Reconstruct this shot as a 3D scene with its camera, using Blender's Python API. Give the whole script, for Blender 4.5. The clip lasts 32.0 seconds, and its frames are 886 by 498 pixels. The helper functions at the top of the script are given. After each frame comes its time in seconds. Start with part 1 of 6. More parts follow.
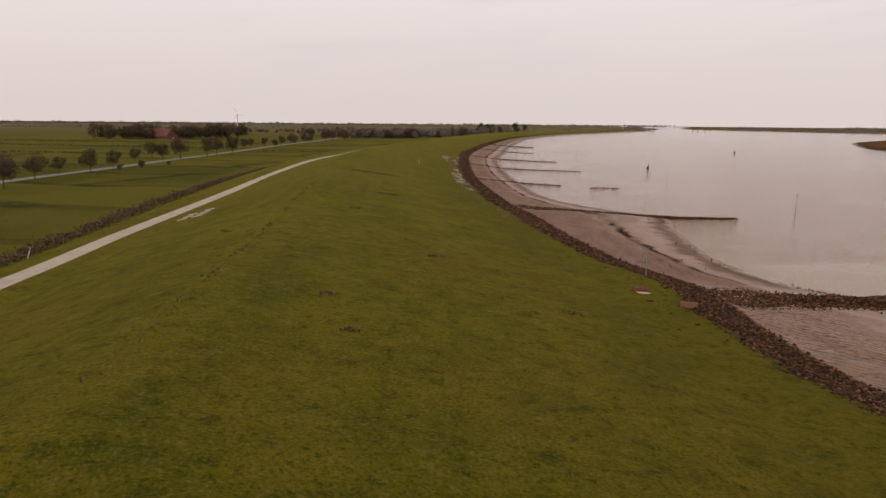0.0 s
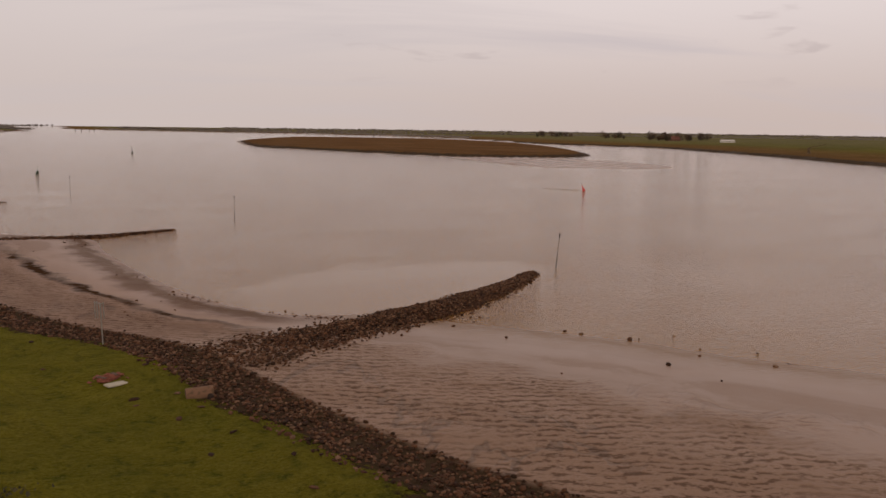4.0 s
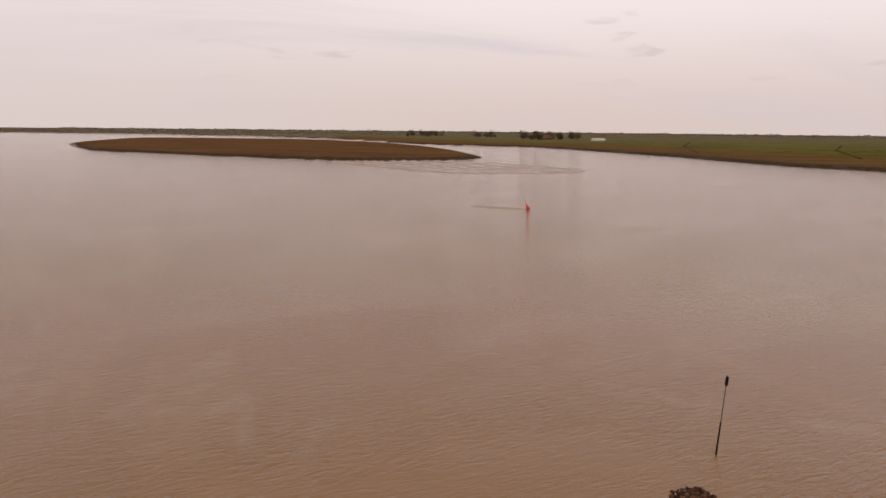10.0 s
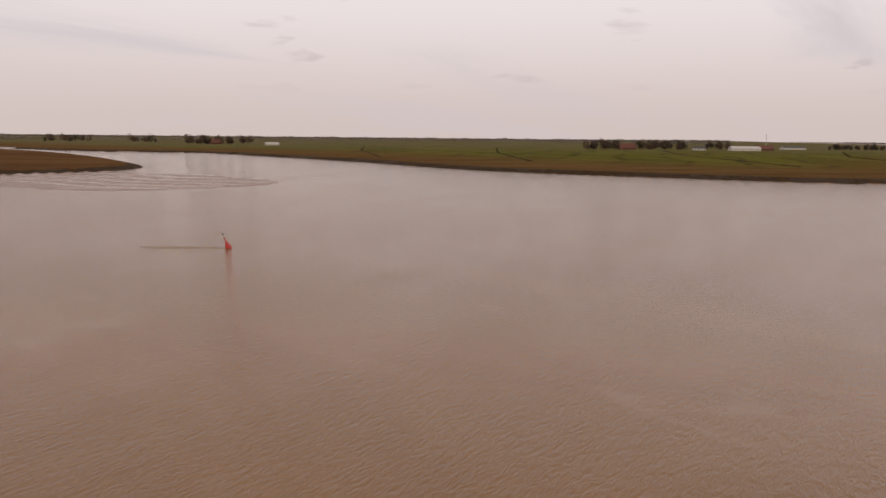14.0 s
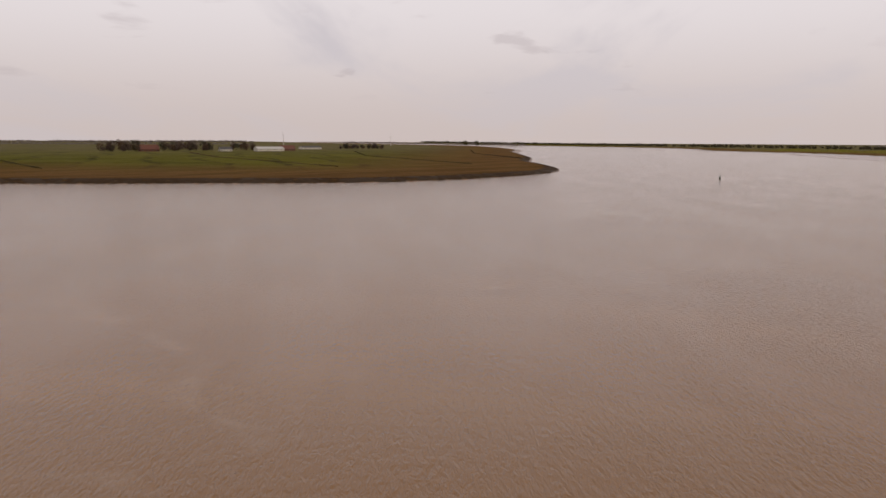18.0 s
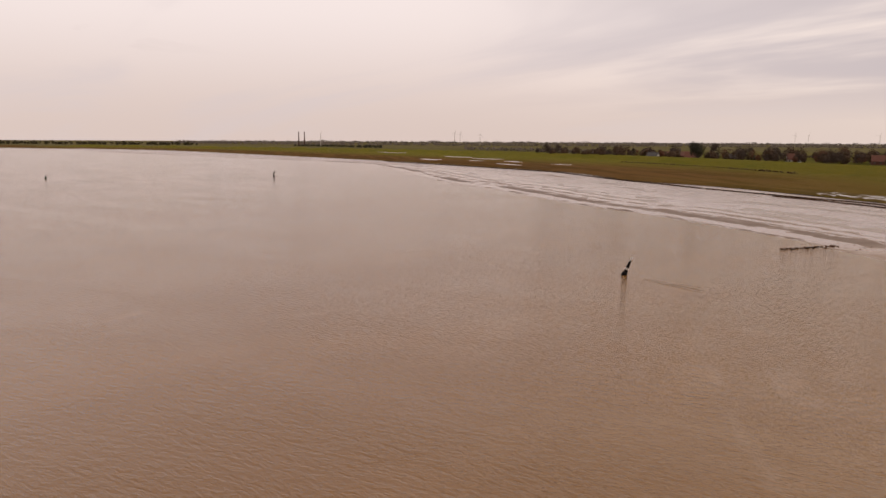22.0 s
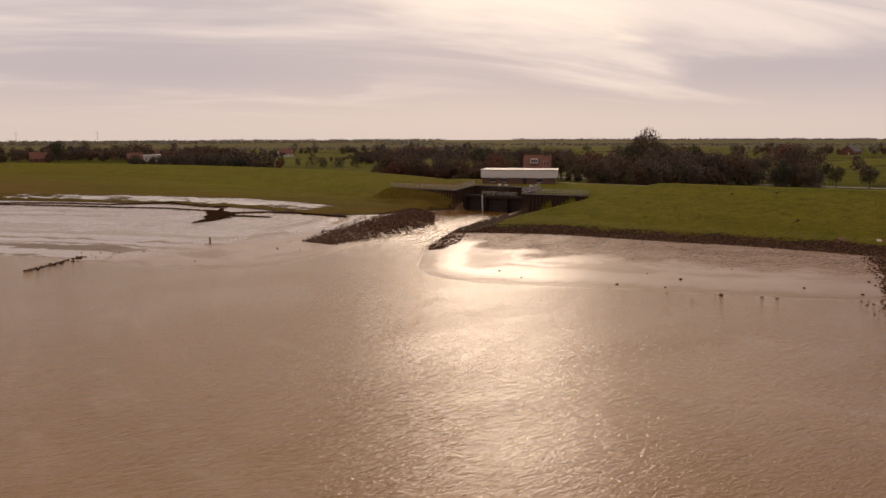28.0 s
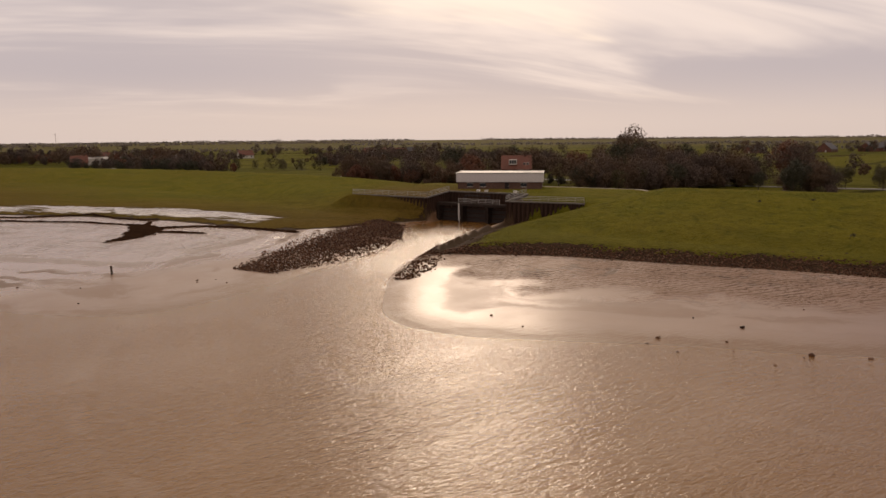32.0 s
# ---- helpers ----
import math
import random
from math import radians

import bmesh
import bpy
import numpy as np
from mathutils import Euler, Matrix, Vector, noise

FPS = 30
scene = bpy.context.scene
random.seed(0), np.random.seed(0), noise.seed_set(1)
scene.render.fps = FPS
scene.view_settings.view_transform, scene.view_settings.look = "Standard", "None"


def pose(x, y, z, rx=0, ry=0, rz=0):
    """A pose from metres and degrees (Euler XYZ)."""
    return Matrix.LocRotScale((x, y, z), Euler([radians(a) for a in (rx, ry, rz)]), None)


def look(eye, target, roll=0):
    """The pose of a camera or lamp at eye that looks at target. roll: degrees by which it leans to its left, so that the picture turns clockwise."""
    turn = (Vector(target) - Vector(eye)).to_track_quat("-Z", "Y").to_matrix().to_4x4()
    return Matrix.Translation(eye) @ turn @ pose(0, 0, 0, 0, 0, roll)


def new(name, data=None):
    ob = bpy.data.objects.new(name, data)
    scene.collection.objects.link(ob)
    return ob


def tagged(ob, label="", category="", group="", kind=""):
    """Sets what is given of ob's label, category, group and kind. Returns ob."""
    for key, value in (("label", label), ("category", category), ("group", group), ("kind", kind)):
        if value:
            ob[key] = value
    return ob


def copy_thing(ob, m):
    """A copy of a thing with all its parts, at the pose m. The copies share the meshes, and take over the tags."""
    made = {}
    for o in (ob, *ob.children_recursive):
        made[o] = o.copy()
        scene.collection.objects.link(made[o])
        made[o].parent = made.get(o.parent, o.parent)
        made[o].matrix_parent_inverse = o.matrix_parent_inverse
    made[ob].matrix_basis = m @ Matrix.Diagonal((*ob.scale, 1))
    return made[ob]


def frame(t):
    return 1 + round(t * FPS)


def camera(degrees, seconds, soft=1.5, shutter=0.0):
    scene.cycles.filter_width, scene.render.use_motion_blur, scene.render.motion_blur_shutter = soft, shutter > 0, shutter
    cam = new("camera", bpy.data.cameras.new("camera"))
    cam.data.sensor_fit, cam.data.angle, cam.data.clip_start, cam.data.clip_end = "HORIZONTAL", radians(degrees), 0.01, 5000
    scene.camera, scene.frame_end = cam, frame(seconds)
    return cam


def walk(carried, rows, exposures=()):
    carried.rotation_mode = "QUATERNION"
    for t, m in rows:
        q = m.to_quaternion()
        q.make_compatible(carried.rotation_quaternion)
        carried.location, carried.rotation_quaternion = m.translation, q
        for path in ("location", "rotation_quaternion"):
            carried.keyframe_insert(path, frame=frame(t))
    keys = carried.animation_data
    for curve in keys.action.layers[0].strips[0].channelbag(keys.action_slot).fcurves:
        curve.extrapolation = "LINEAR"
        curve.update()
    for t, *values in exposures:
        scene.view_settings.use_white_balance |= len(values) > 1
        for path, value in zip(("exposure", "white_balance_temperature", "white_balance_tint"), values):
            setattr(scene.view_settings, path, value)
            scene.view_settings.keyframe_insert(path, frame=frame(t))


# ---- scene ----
cam = camera(63.65, 32.0)
# seconds, place, and turn in degrees
PATH = [
    (0.0, -0.00, -0.00, 22.50, 79.875, -0.502, 0.600),
    (0.5, 0.10, 2.42, 22.45, 79.874, -0.527, -0.458),
    (1.0, 0.14, 5.07, 22.43, 79.907, -0.559, -2.440),
    (1.5, 0.20, 8.28, 22.39, 79.975, -0.603, -7.371),
    (2.0, 0.48, 12.27, 22.27, 80.054, -0.644, -14.977),
    (2.5, 1.07, 16.72, 22.08, 80.140, -0.663, -22.571),
    (3.0, 1.88, 21.26, 21.86, 80.230, -0.676, -30.776),
    (3.5, 2.77, 25.96, 21.62, 80.320, -0.710, -41.007),
    (4.0, 4.20, 30.65, 21.33, 80.378, -0.746, -45.534),
    (4.5, 6.21, 35.32, 21.05, 80.379, -0.778, -46.034),
    (6.5, 18.30, 53.96, 20.42, 80.308, -0.689, -45.985),
    (7.0, 22.04, 58.65, 20.45, 80.286, -0.643, -46.005),
    (7.5, 25.97, 63.21, 20.55, 80.278, -0.614, -46.005),
    (8.0, 29.93, 67.73, 20.67, 80.284, -0.602, -46.028),
    (8.5, 34.01, 72.13, 20.79, 80.292, -0.602, -46.431),
    (9.0, 38.24, 76.48, 20.92, 80.334, -0.600, -49.658),
    (9.5, 42.58, 80.83, 21.09, 80.382, -0.587, -53.118),
    (10.0, 47.49, 85.15, 21.22, 80.440, -0.568, -56.373),
    (10.5, 52.44, 89.24, 21.30, 80.497, -0.557, -59.270),
    (11.0, 57.74, 93.10, 21.39, 80.547, -0.560, -61.885),
    (11.5, 63.20, 96.93, 21.47, 80.601, -0.561, -64.282),
    (12.0, 68.74, 100.79, 21.53, 80.660, -0.558, -66.689),
    (12.5, 74.40, 104.54, 21.55, 80.726, -0.554, -70.551),
    (13.0, 80.22, 108.01, 21.56, 80.804, -0.550, -74.618),
    (13.5, 86.15, 111.13, 21.55, 80.891, -0.550, -78.603),
    (15.5, 109.92, 118.95, 21.30, 81.150, -0.480, -93.606),
    (16.0, 115.00, 120.09, 21.39, 81.205, -0.436, -98.236),
    (16.5, 119.76, 120.93, 21.51, 81.243, -0.401, -103.462),
    (17.0, 124.19, 121.50, 21.63, 81.274, -0.376, -108.466),
    (17.5, 128.33, 121.87, 21.72, 81.295, -0.356, -113.881),
    (18.0, 132.34, 122.12, 21.76, 81.291, -0.330, -119.515),
    (18.5, 136.31, 122.28, 21.74, 81.281, -0.308, -126.950),
    (19.0, 140.34, 122.40, 21.67, 81.260, -0.285, -133.834),
    (19.5, 144.40, 122.43, 21.56, 81.259, -0.274, -140.469),
    (20.0, 148.45, 122.33, 21.43, 81.247, -0.268, -147.029),
    (20.5, 152.38, 121.99, 21.32, 81.239, -0.257, -153.528),
    (21.0, 156.08, 121.31, 21.28, 81.245, -0.250, -159.864),
    (21.5, 159.42, 120.32, 21.31, 81.251, -0.262, -166.176),
    (22.0, 162.47, 119.07, 21.40, 81.264, -0.276, -172.519),
    (22.5, 165.18, 117.54, 21.53, 81.268, -0.290, -178.894),
    (23.0, 167.47, 115.59, 21.65, 81.287, -0.290, -185.162),
    (23.5, 169.41, 113.29, 21.75, 81.314, -0.269, -191.345),
    (24.0, 170.90, 110.86, 21.81, 81.332, -0.229, -197.421),
    (24.5, 171.89, 108.42, 21.82, 81.336, -0.171, -203.511),
    (25.0, 172.42, 105.93, 21.75, 81.316, -0.106, -209.680),
    (25.5, 172.46, 103.37, 21.67, 81.298, -0.054, -215.747),
    (26.0, 172.11, 100.64, 21.56, 81.272, -0.030, -221.652),
    (26.5, 171.10, 97.89, 21.50, 81.254, -0.032, -227.401),
    (28.5, 163.89, 88.27, 20.95, 81.107, 0.272, -234.778),
    (29.0, 161.09, 86.03, 20.93, 81.130, 0.333, -234.910),
    (29.5, 158.36, 84.13, 20.87, 81.115, 0.381, -234.950),
    (30.0, 155.61, 82.34, 20.82, 81.087, 0.421, -235.336),
    (30.5, 152.21, 80.04, 20.86, 81.101, 0.457, -236.034),
    (31.0, 148.68, 77.82, 20.85, 81.103, 0.481, -236.212),
    (31.5, 145.12, 75.34, 20.77, 81.110, 0.500, -236.748),
    (32.0, 141.62, 72.91, 20.62, 81.099, 0.512, -236.944),
]
walk(cam, [(r[0], pose(*r[1:])) for r in PATH], [(0, 0.18, 6700, 13), (2.0, 0.08, 6750, 14), (4.0, -0.12, 6850, 15), (6.5, 0.1, 6850, 15), (9, 0.15, 6800, 15), (13, 0.08, 6700, 14), (17, -0.05, 6450, 12), (20, 0.06, 6650, 13), (24, 0.18, 7150, 17), (27, 0.03, 7150, 17), (32, 0.0, 7150, 17)])

# ---- light ----
SUN = Vector((-0.806, -0.510, 0.300)).normalized()
world = bpy.data.worlds.new("sky")
scene.world = world
world.use_nodes = True
wt = world.node_tree
wt.nodes.clear()


def wn(kind, **props):
    n = wt.nodes.new(kind)
    for k, v in props.items():
        n.inputs[k].default_value = v
    return n


def wmath(op, a, b=None, c=None, clamp=False):
    n = wt.nodes.new("ShaderNodeMath")
    n.operation, n.use_clamp = op, clamp
    for i, v in enumerate((a, b, c)):
        if v is None:
            continue
        if isinstance(v, (int, float)):
            n.inputs[i].default_value = v
        else:
            wt.links.new(v, n.inputs[i])
    return n.outputs[0]


def wmix(fac, a, b):
    n = wt.nodes.new("ShaderNodeMix")
    n.data_type = "RGBA"
    for i, v in ((0, fac), (6, a), (7, b)):
        if isinstance(v, (int, float, tuple)):
            n.inputs[i].default_value = v if not isinstance(v, tuple) else (*v, 1)
        else:
            wt.links.new(v, n.inputs[i])
    return n.outputs[2]


tc = wn("ShaderNodeTexCoord")
sep = wn("ShaderNodeSeparateXYZ")
wt.links.new(tc.outputs["Generated"], sep.inputs[0])
up = wmath("MAXIMUM", sep.outputs[2], 0.0)
lift = wmath("ADD", up, 0.15)
flat = wn("ShaderNodeCombineXYZ")
wt.links.new(wmath("DIVIDE", sep.outputs[0], lift), flat.inputs[0])
wt.links.new(wmath("DIVIDE", sep.outputs[1], lift), flat.inputs[1])
turn = wn("ShaderNodeMapping")
turn.inputs["Rotation"].default_value = (0, 0, radians(-35))
turn.vector_type = "TEXTURE"
turn.inputs["Scale"].default_value = (1.9, 0.75, 1)
wt.links.new(flat.outputs[0], turn.inputs[0])


def wnoise(scale, detail, rough, distort=0.0):
    n = wn("ShaderNodeTexNoise", Scale=scale, Detail=detail, Roughness=rough, Distortion=distort)
    wt.links.new(turn.outputs[0], n.inputs["Vector"])
    return n.outputs["Fac"]


def wramp(v, a, b):
    n = wn("ShaderNodeMapRange", **{"From Min": a, "From Max": b})
    n.interpolation_type = "SMOOTHSTEP"
    wt.links.new(v, n.inputs["Value"])
    return n.outputs[0]


big = wnoise(0.60, 5.0, 0.55, 0.5)
puff = wn("ShaderNodeTexNoise", Scale=1.9, Detail=4.0, Roughness=0.5, Distortion=0.3)
wt.links.new(flat.outputs[0], puff.inputs["Vector"])
small = puff.outputs["Fac"]
streak = wnoise(0.30, 5.0, 0.55, 0.9)
dot = wn("ShaderNodeVectorMath")
dot.operation = "DOT_PRODUCT"
wt.links.new(tc.outputs["Generated"], dot.inputs[0])
dot.inputs[1].default_value = SUN
near_sun = wramp(dot.outputs["Value"], 0.35, 0.95)
close_sun = wramp(dot.outputs["Value"], 0.86, 0.995)
high = wramp(sep.outputs[2], 0.0, 0.20)
veil = wmix(high, (0.61, 0.525, 0.495), (0.79, 0.735, 0.735))
grey = wmix(wmath("MULTIPLY", wramp(big, 0.46, 0.66), wmath("ADD", 0.35, wmath("MULTIPLY", high, 0.6))), veil, (0.58, 0.54, 0.565))
puffs = wmath("MULTIPLY", wramp(small, 0.615, 0.70), wmath("MULTIPLY", wmath("MULTIPLY", wramp(sep.outputs[2], 0.045, 0.09), wmath("MULTIPLY", wramp(sep.outputs[2], 0.24, 0.17), wramp(sep.outputs[0], 0.35, 0.75))), 0.38))
grey = wmix(puffs, grey, (0.46, 0.40, 0.405))
sunward = wmix(wramp(big, 0.34, 0.54), (0.82, 0.745, 0.70), (0.46, 0.435, 0.47))
sunward = wmix(wramp(sep.outputs[2], 0.09, 0.01), sunward, (0.66, 0.585, 0.545))
warm = wmix(wmath("MULTIPLY", near_sun, 0.85), grey, sunward)
thin = wmath("MULTIPLY", wramp(streak, 0.50, 0.62), wmath("MULTIPLY", close_sun, wmath("MULTIPLY", wramp(sep.outputs[2], 0.03, 0.09), wramp(sep.outputs[2], 0.22, 0.12))))
glow = wmix(thin, warm, (1.20, 1.04, 0.82))
# duller towards the north, away from the sun
glow = wmix(wmath("MULTIPLY", wramp(sep.outputs[1], 0.45, 0.98), 0.5), glow, (0.63, 0.585, 0.575))
# overhead sky, out of view, made darker to deepen the near water and grass
glow = wmix(wmath("MULTIPLY", wramp(sep.outputs[2], 0.38, 0.68), 0.9), glow, (0.54, 0.48, 0.455))
# broad bright patch south of the sun, added high up to brighten the water
lit = wn("ShaderNodeVectorMath")
lit.operation = "DOT_PRODUCT"
wt.links.new(tc.outputs["Generated"], lit.inputs[0])
lit.inputs[1].default_value = Vector((-0.58, -0.72, 0.38)).normalized()
broad = wmath("MULTIPLY", wramp(lit.outputs["Value"], 0.66, 0.99), wramp(sep.outputs[2], 0.15, 0.29))
glow = wmix(wmath("MULTIPLY", broad, 0.85), glow, (1.02, 0.92, 0.80))
# lit cloud round the veiled sun
halo = wmath("MULTIPLY", wramp(dot.outputs["Value"], 0.84, 0.99), wramp(sep.outputs[2], 0.17, 0.27))
glow = wmix(halo, glow, (1.30, 1.15, 0.98))
nishita = wn("ShaderNodeTexSky")
nishita.sky_type, nishita.sun_disc = "NISHITA", False
nishita.sun_elevation, nishita.sun_rotation = math.asin(SUN.z), math.atan2(SUN.x, SUN.y)
nishita.dust_density = 3.0
add = wt.nodes.new("ShaderNodeMix")
add.data_type, add.blend_type = "RGBA", "ADD"
add.inputs[0].default_value = 0.0015
wt.links.new(glow, add.inputs[6])
wt.links.new(nishita.outputs[0], add.inputs[7])
bg = wn("ShaderNodeBackground", Strength=1.0)
wt.links.new(add.outputs[2], bg.inputs[0])
wt.links.new(bg.outputs[0], wn("ShaderNodeOutputWorld").inputs[0])

sun = new("sun", bpy.data.lights.new("sun", "SUN"))
sun.data.energy, sun.data.angle, sun.data.color = 0.42, radians(15), (1.0, 0.84, 0.66)
sun.matrix_world = look((0, 0, 300), Vector((0, 0, 300)) - SUN)

# ---- materials ----
class Nodes:
    """A node material, built from short calls."""

    def __init__(self, name):
        self.mat = bpy.data.materials.new(name)
        self.mat.use_nodes = True
        self.tree = self.mat.node_tree
        self.bsdf = self.tree.nodes["Principled BSDF"]

    def node(self, kind, **values):
        n = self.tree.nodes.new(kind)
        for k, v in values.items():
            self.put(v, n.inputs[k])
        return n

    def put(self, v, socket):
        if isinstance(v, tuple) and len(v) == 3 and socket.type == "RGBA":
            v = (*v, 1)
        if isinstance(v, (int, float, tuple)):
            socket.default_value = v
        else:
            self.tree.links.new(v, socket)

    def place(self, kind="Object", scale=(1, 1, 1), turn=0.0):
        m = self.node("ShaderNodeMapping")
        self.tree.links.new(self.node("ShaderNodeTexCoord").outputs[kind], m.inputs[0])
        if turn:  # turned first, then stretched
            m.vector_type, scale = "TEXTURE", tuple(1 / c for c in scale)
        m.inputs["Scale"].default_value, m.inputs["Rotation"].default_value = scale, (0, 0, radians(turn))
        return m.outputs[0]

    def noise(self, at, scale, detail=4.0, rough=0.55, distort=0.0):
        n = self.node("ShaderNodeTexNoise", Vector=at, Scale=scale, Detail=detail, Roughness=rough, Distortion=distort)
        return n.outputs["Fac"]

    def step(self, v, a, b, lo=0.0, hi=1.0):
        n = self.node("ShaderNodeMapRange", **{"Value": v, "From Min": a, "From Max": b, "To Min": lo, "To Max": hi})
        n.interpolation_type = "SMOOTHSTEP"
        return n.outputs[0]

    def math(self, op, a, b=0.0, clamp=False):
        n = self.node("ShaderNodeMath")
        n.operation, n.use_clamp = op, clamp
        self.put(a, n.inputs[0]), self.put(b, n.inputs[1])
        return n.outputs[0]

    def mix(self, fac, a, b, blend="MIX"):
        n = self.node("ShaderNodeMix")
        n.data_type, n.blend_type = "RGBA", blend
        self.put(fac, n.inputs[0]), self.put(a, n.inputs[6]), self.put(b, n.inputs[7])
        return n.outputs[2]

    def attr(self, name):
        n = self.node("ShaderNodeAttribute")
        n.attribute_name = name
        return n.outputs["Fac"]

    def bump(self, height, strength=0.5, distance=0.1, under=None):
        n = self.node("ShaderNodeBump", Strength=strength, Distance=distance, Height=height)
        if under is not None:
            self.put(under, n.inputs["Normal"])
        return n.outputs[0]

    def done(self, color, rough=0.8, normal=None, metal=0.0, spec=None):
        self.put(color, self.bsdf.inputs["Base Color"])
        self.put(rough, self.bsdf.inputs["Roughness"])
        self.bsdf.inputs["Metallic"].default_value = metal
        if spec is not None:
            self.put(spec, self.bsdf.inputs["Specular IOR Level"])
        if normal is not None:
            self.put(normal, self.bsdf.inputs["Normal"])
        return self.mat


def plain(name, color, rough=0.7, scale=3.0, vary=0.25, metal=0.0, relief=0.3, spec=None):
    """Paint, render, metal or wood with grain and stains at two scales."""
    m = Nodes(name)
    at = m.place()
    f = m.step(m.noise(at, scale, 6.0, 0.65), 0.3, 0.7)
    g = m.step(m.noise(at, scale * 0.22, 3.0), 0.35, 0.65)
    dark = tuple(c * (1 - vary) for c in color)
    lite = tuple(min(1, c * (1 + vary * 0.6)) for c in color)
    c = m.mix(f, dark, lite)
    c = m.mix(m.math("MULTIPLY", g, 0.35), c, tuple(x * (1 - vary) for x in dark))
    return m.done(c, rough, m.bump(f, relief, 0.02), metal, spec)


def rock_material(name, islands=False):
    m = Nodes(name)
    at = m.place()
    r = m.node("ShaderNodeNewGeometry").outputs["Random Per Island"] if islands else m.node("ShaderNodeObjectInfo").outputs["Random"]
    c = m.mix(m.step(r, 0.0, 0.85), (0.030, 0.012, 0.006), (0.125, 0.055, 0.028))
    c = m.mix(m.step(r, 0.84, 0.90, 0.0, 0.8), c, (0.19, 0.108, 0.066))
    c = m.mix(m.step(m.noise(at, 2.2, 5.0), 0.45, 0.7, 0.0, 0.6), c, (0.022, 0.020, 0.010))
    n = m.noise(at, 9.0, 5.0, 0.7)
    return m.done(c, 0.85, m.bump(n, 0.6, 0.05), spec=0.18)


ROCK, ROCKS = rock_material("basalt_stone"), rock_material("basalt_rubble", True)


def wind_chop(m):
    """Height of the small wind waves, with slicks where they die down."""
    gust = m.step(m.noise(m.place("Object", (0.022, 0.07, 1), -22), 1.0, 6.0, 0.68, 0.5), 0.36, 0.60)
    chop = m.noise(m.place("Object", (0.75, 1.9, 1), -26), 1.0, 3.0, 0.6, 0.2)
    fine = m.noise(m.place("Object", (2.6, 6.0, 1), -20), 1.0, 3.0, 0.6, 0.2)
    crest = m.math("ABSOLUTE", m.math("SUBTRACT", m.noise(m.place("Object", (0.45, 1.5, 1), -30), 1.0, 3.0, 0.6, 0.2), 0.5))
    h = m.math("ADD", m.math("MULTIPLY", chop, 0.75), m.math("MULTIPLY", fine, 0.36))
    h = m.math("SUBTRACT", h, m.math("MULTIPLY", crest, 1.0))
    return m.math("MULTIPLY", h, m.math("ADD", 0.80, m.math("MULTIPLY", gust, 0.35))), gust


def water_material():
    m = Nodes("silty_river_water")
    obj = m.place()
    drift = m.step(m.noise(m.place("Object", (0.05, 0.013, 1), -35), 1.0, 5.0, 0.6, 1.2), 0.42, 0.68)
    vein = m.noise(m.place("Object", (0.016, 0.0055, 1), -30), 1.0, 3.0, 0.55, 1.6)
    vein = m.math("ABSOLUTE", m.math("SUBTRACT", vein, 0.5))
    foam = m.math("MULTIPLY", m.step(vein, 0.022, 0.0), m.step(m.noise(m.place("Object", (0.12, 0.12, 1)), 1.0, 6.0, 0.7), 0.42, 0.62))
    h, gust = wind_chop(m)
    swell = m.noise(m.place("Object", (0.10, 0.24, 1), -35), 1.0, 2.0, 0.5)
    # the still pool in the lee of the long groyne
    lee = m.node("ShaderNodeVectorMath")
    lee.operation = "DISTANCE"
    m.put(m.place("Object", (0.65, 1.05, 1)), lee.inputs[0])
    lee.inputs[1].default_value = (44.0, 107.0, 0.0)
    still = m.step(m.math("ADD", lee.outputs["Value"], m.step(m.noise(obj, 0.05, 4.0, 0.6), 0.2, 0.8, -5.0, 5.0)), 18.0, 13.5)
    h = m.math("MULTIPLY", h, m.math("SUBTRACT", 1.0, m.math("MULTIPLY", still, 0.6)))
    h = m.math("ADD", h, m.math("MULTIPLY", swell, 0.06))
    c = m.mix(drift, (0.210, 0.098, 0.022), (0.232, 0.112, 0.029))
    c = m.mix(m.math("MULTIPLY", still, 0.35), c, (0.250, 0.132, 0.044))
    c = m.mix(m.math("MULTIPLY", m.math("MULTIPLY", foam, m.math("SUBTRACT", 1.0, still)), 0.13), c, (0.40, 0.32, 0.25))
    m.bsdf.inputs["IOR"].default_value = 1.5
    return m.done(c, m.step(gust, 0, 1, 0.09, 0.11), m.bump(h, 1.0, 0.15), spec=0.5)


WATER = water_material()


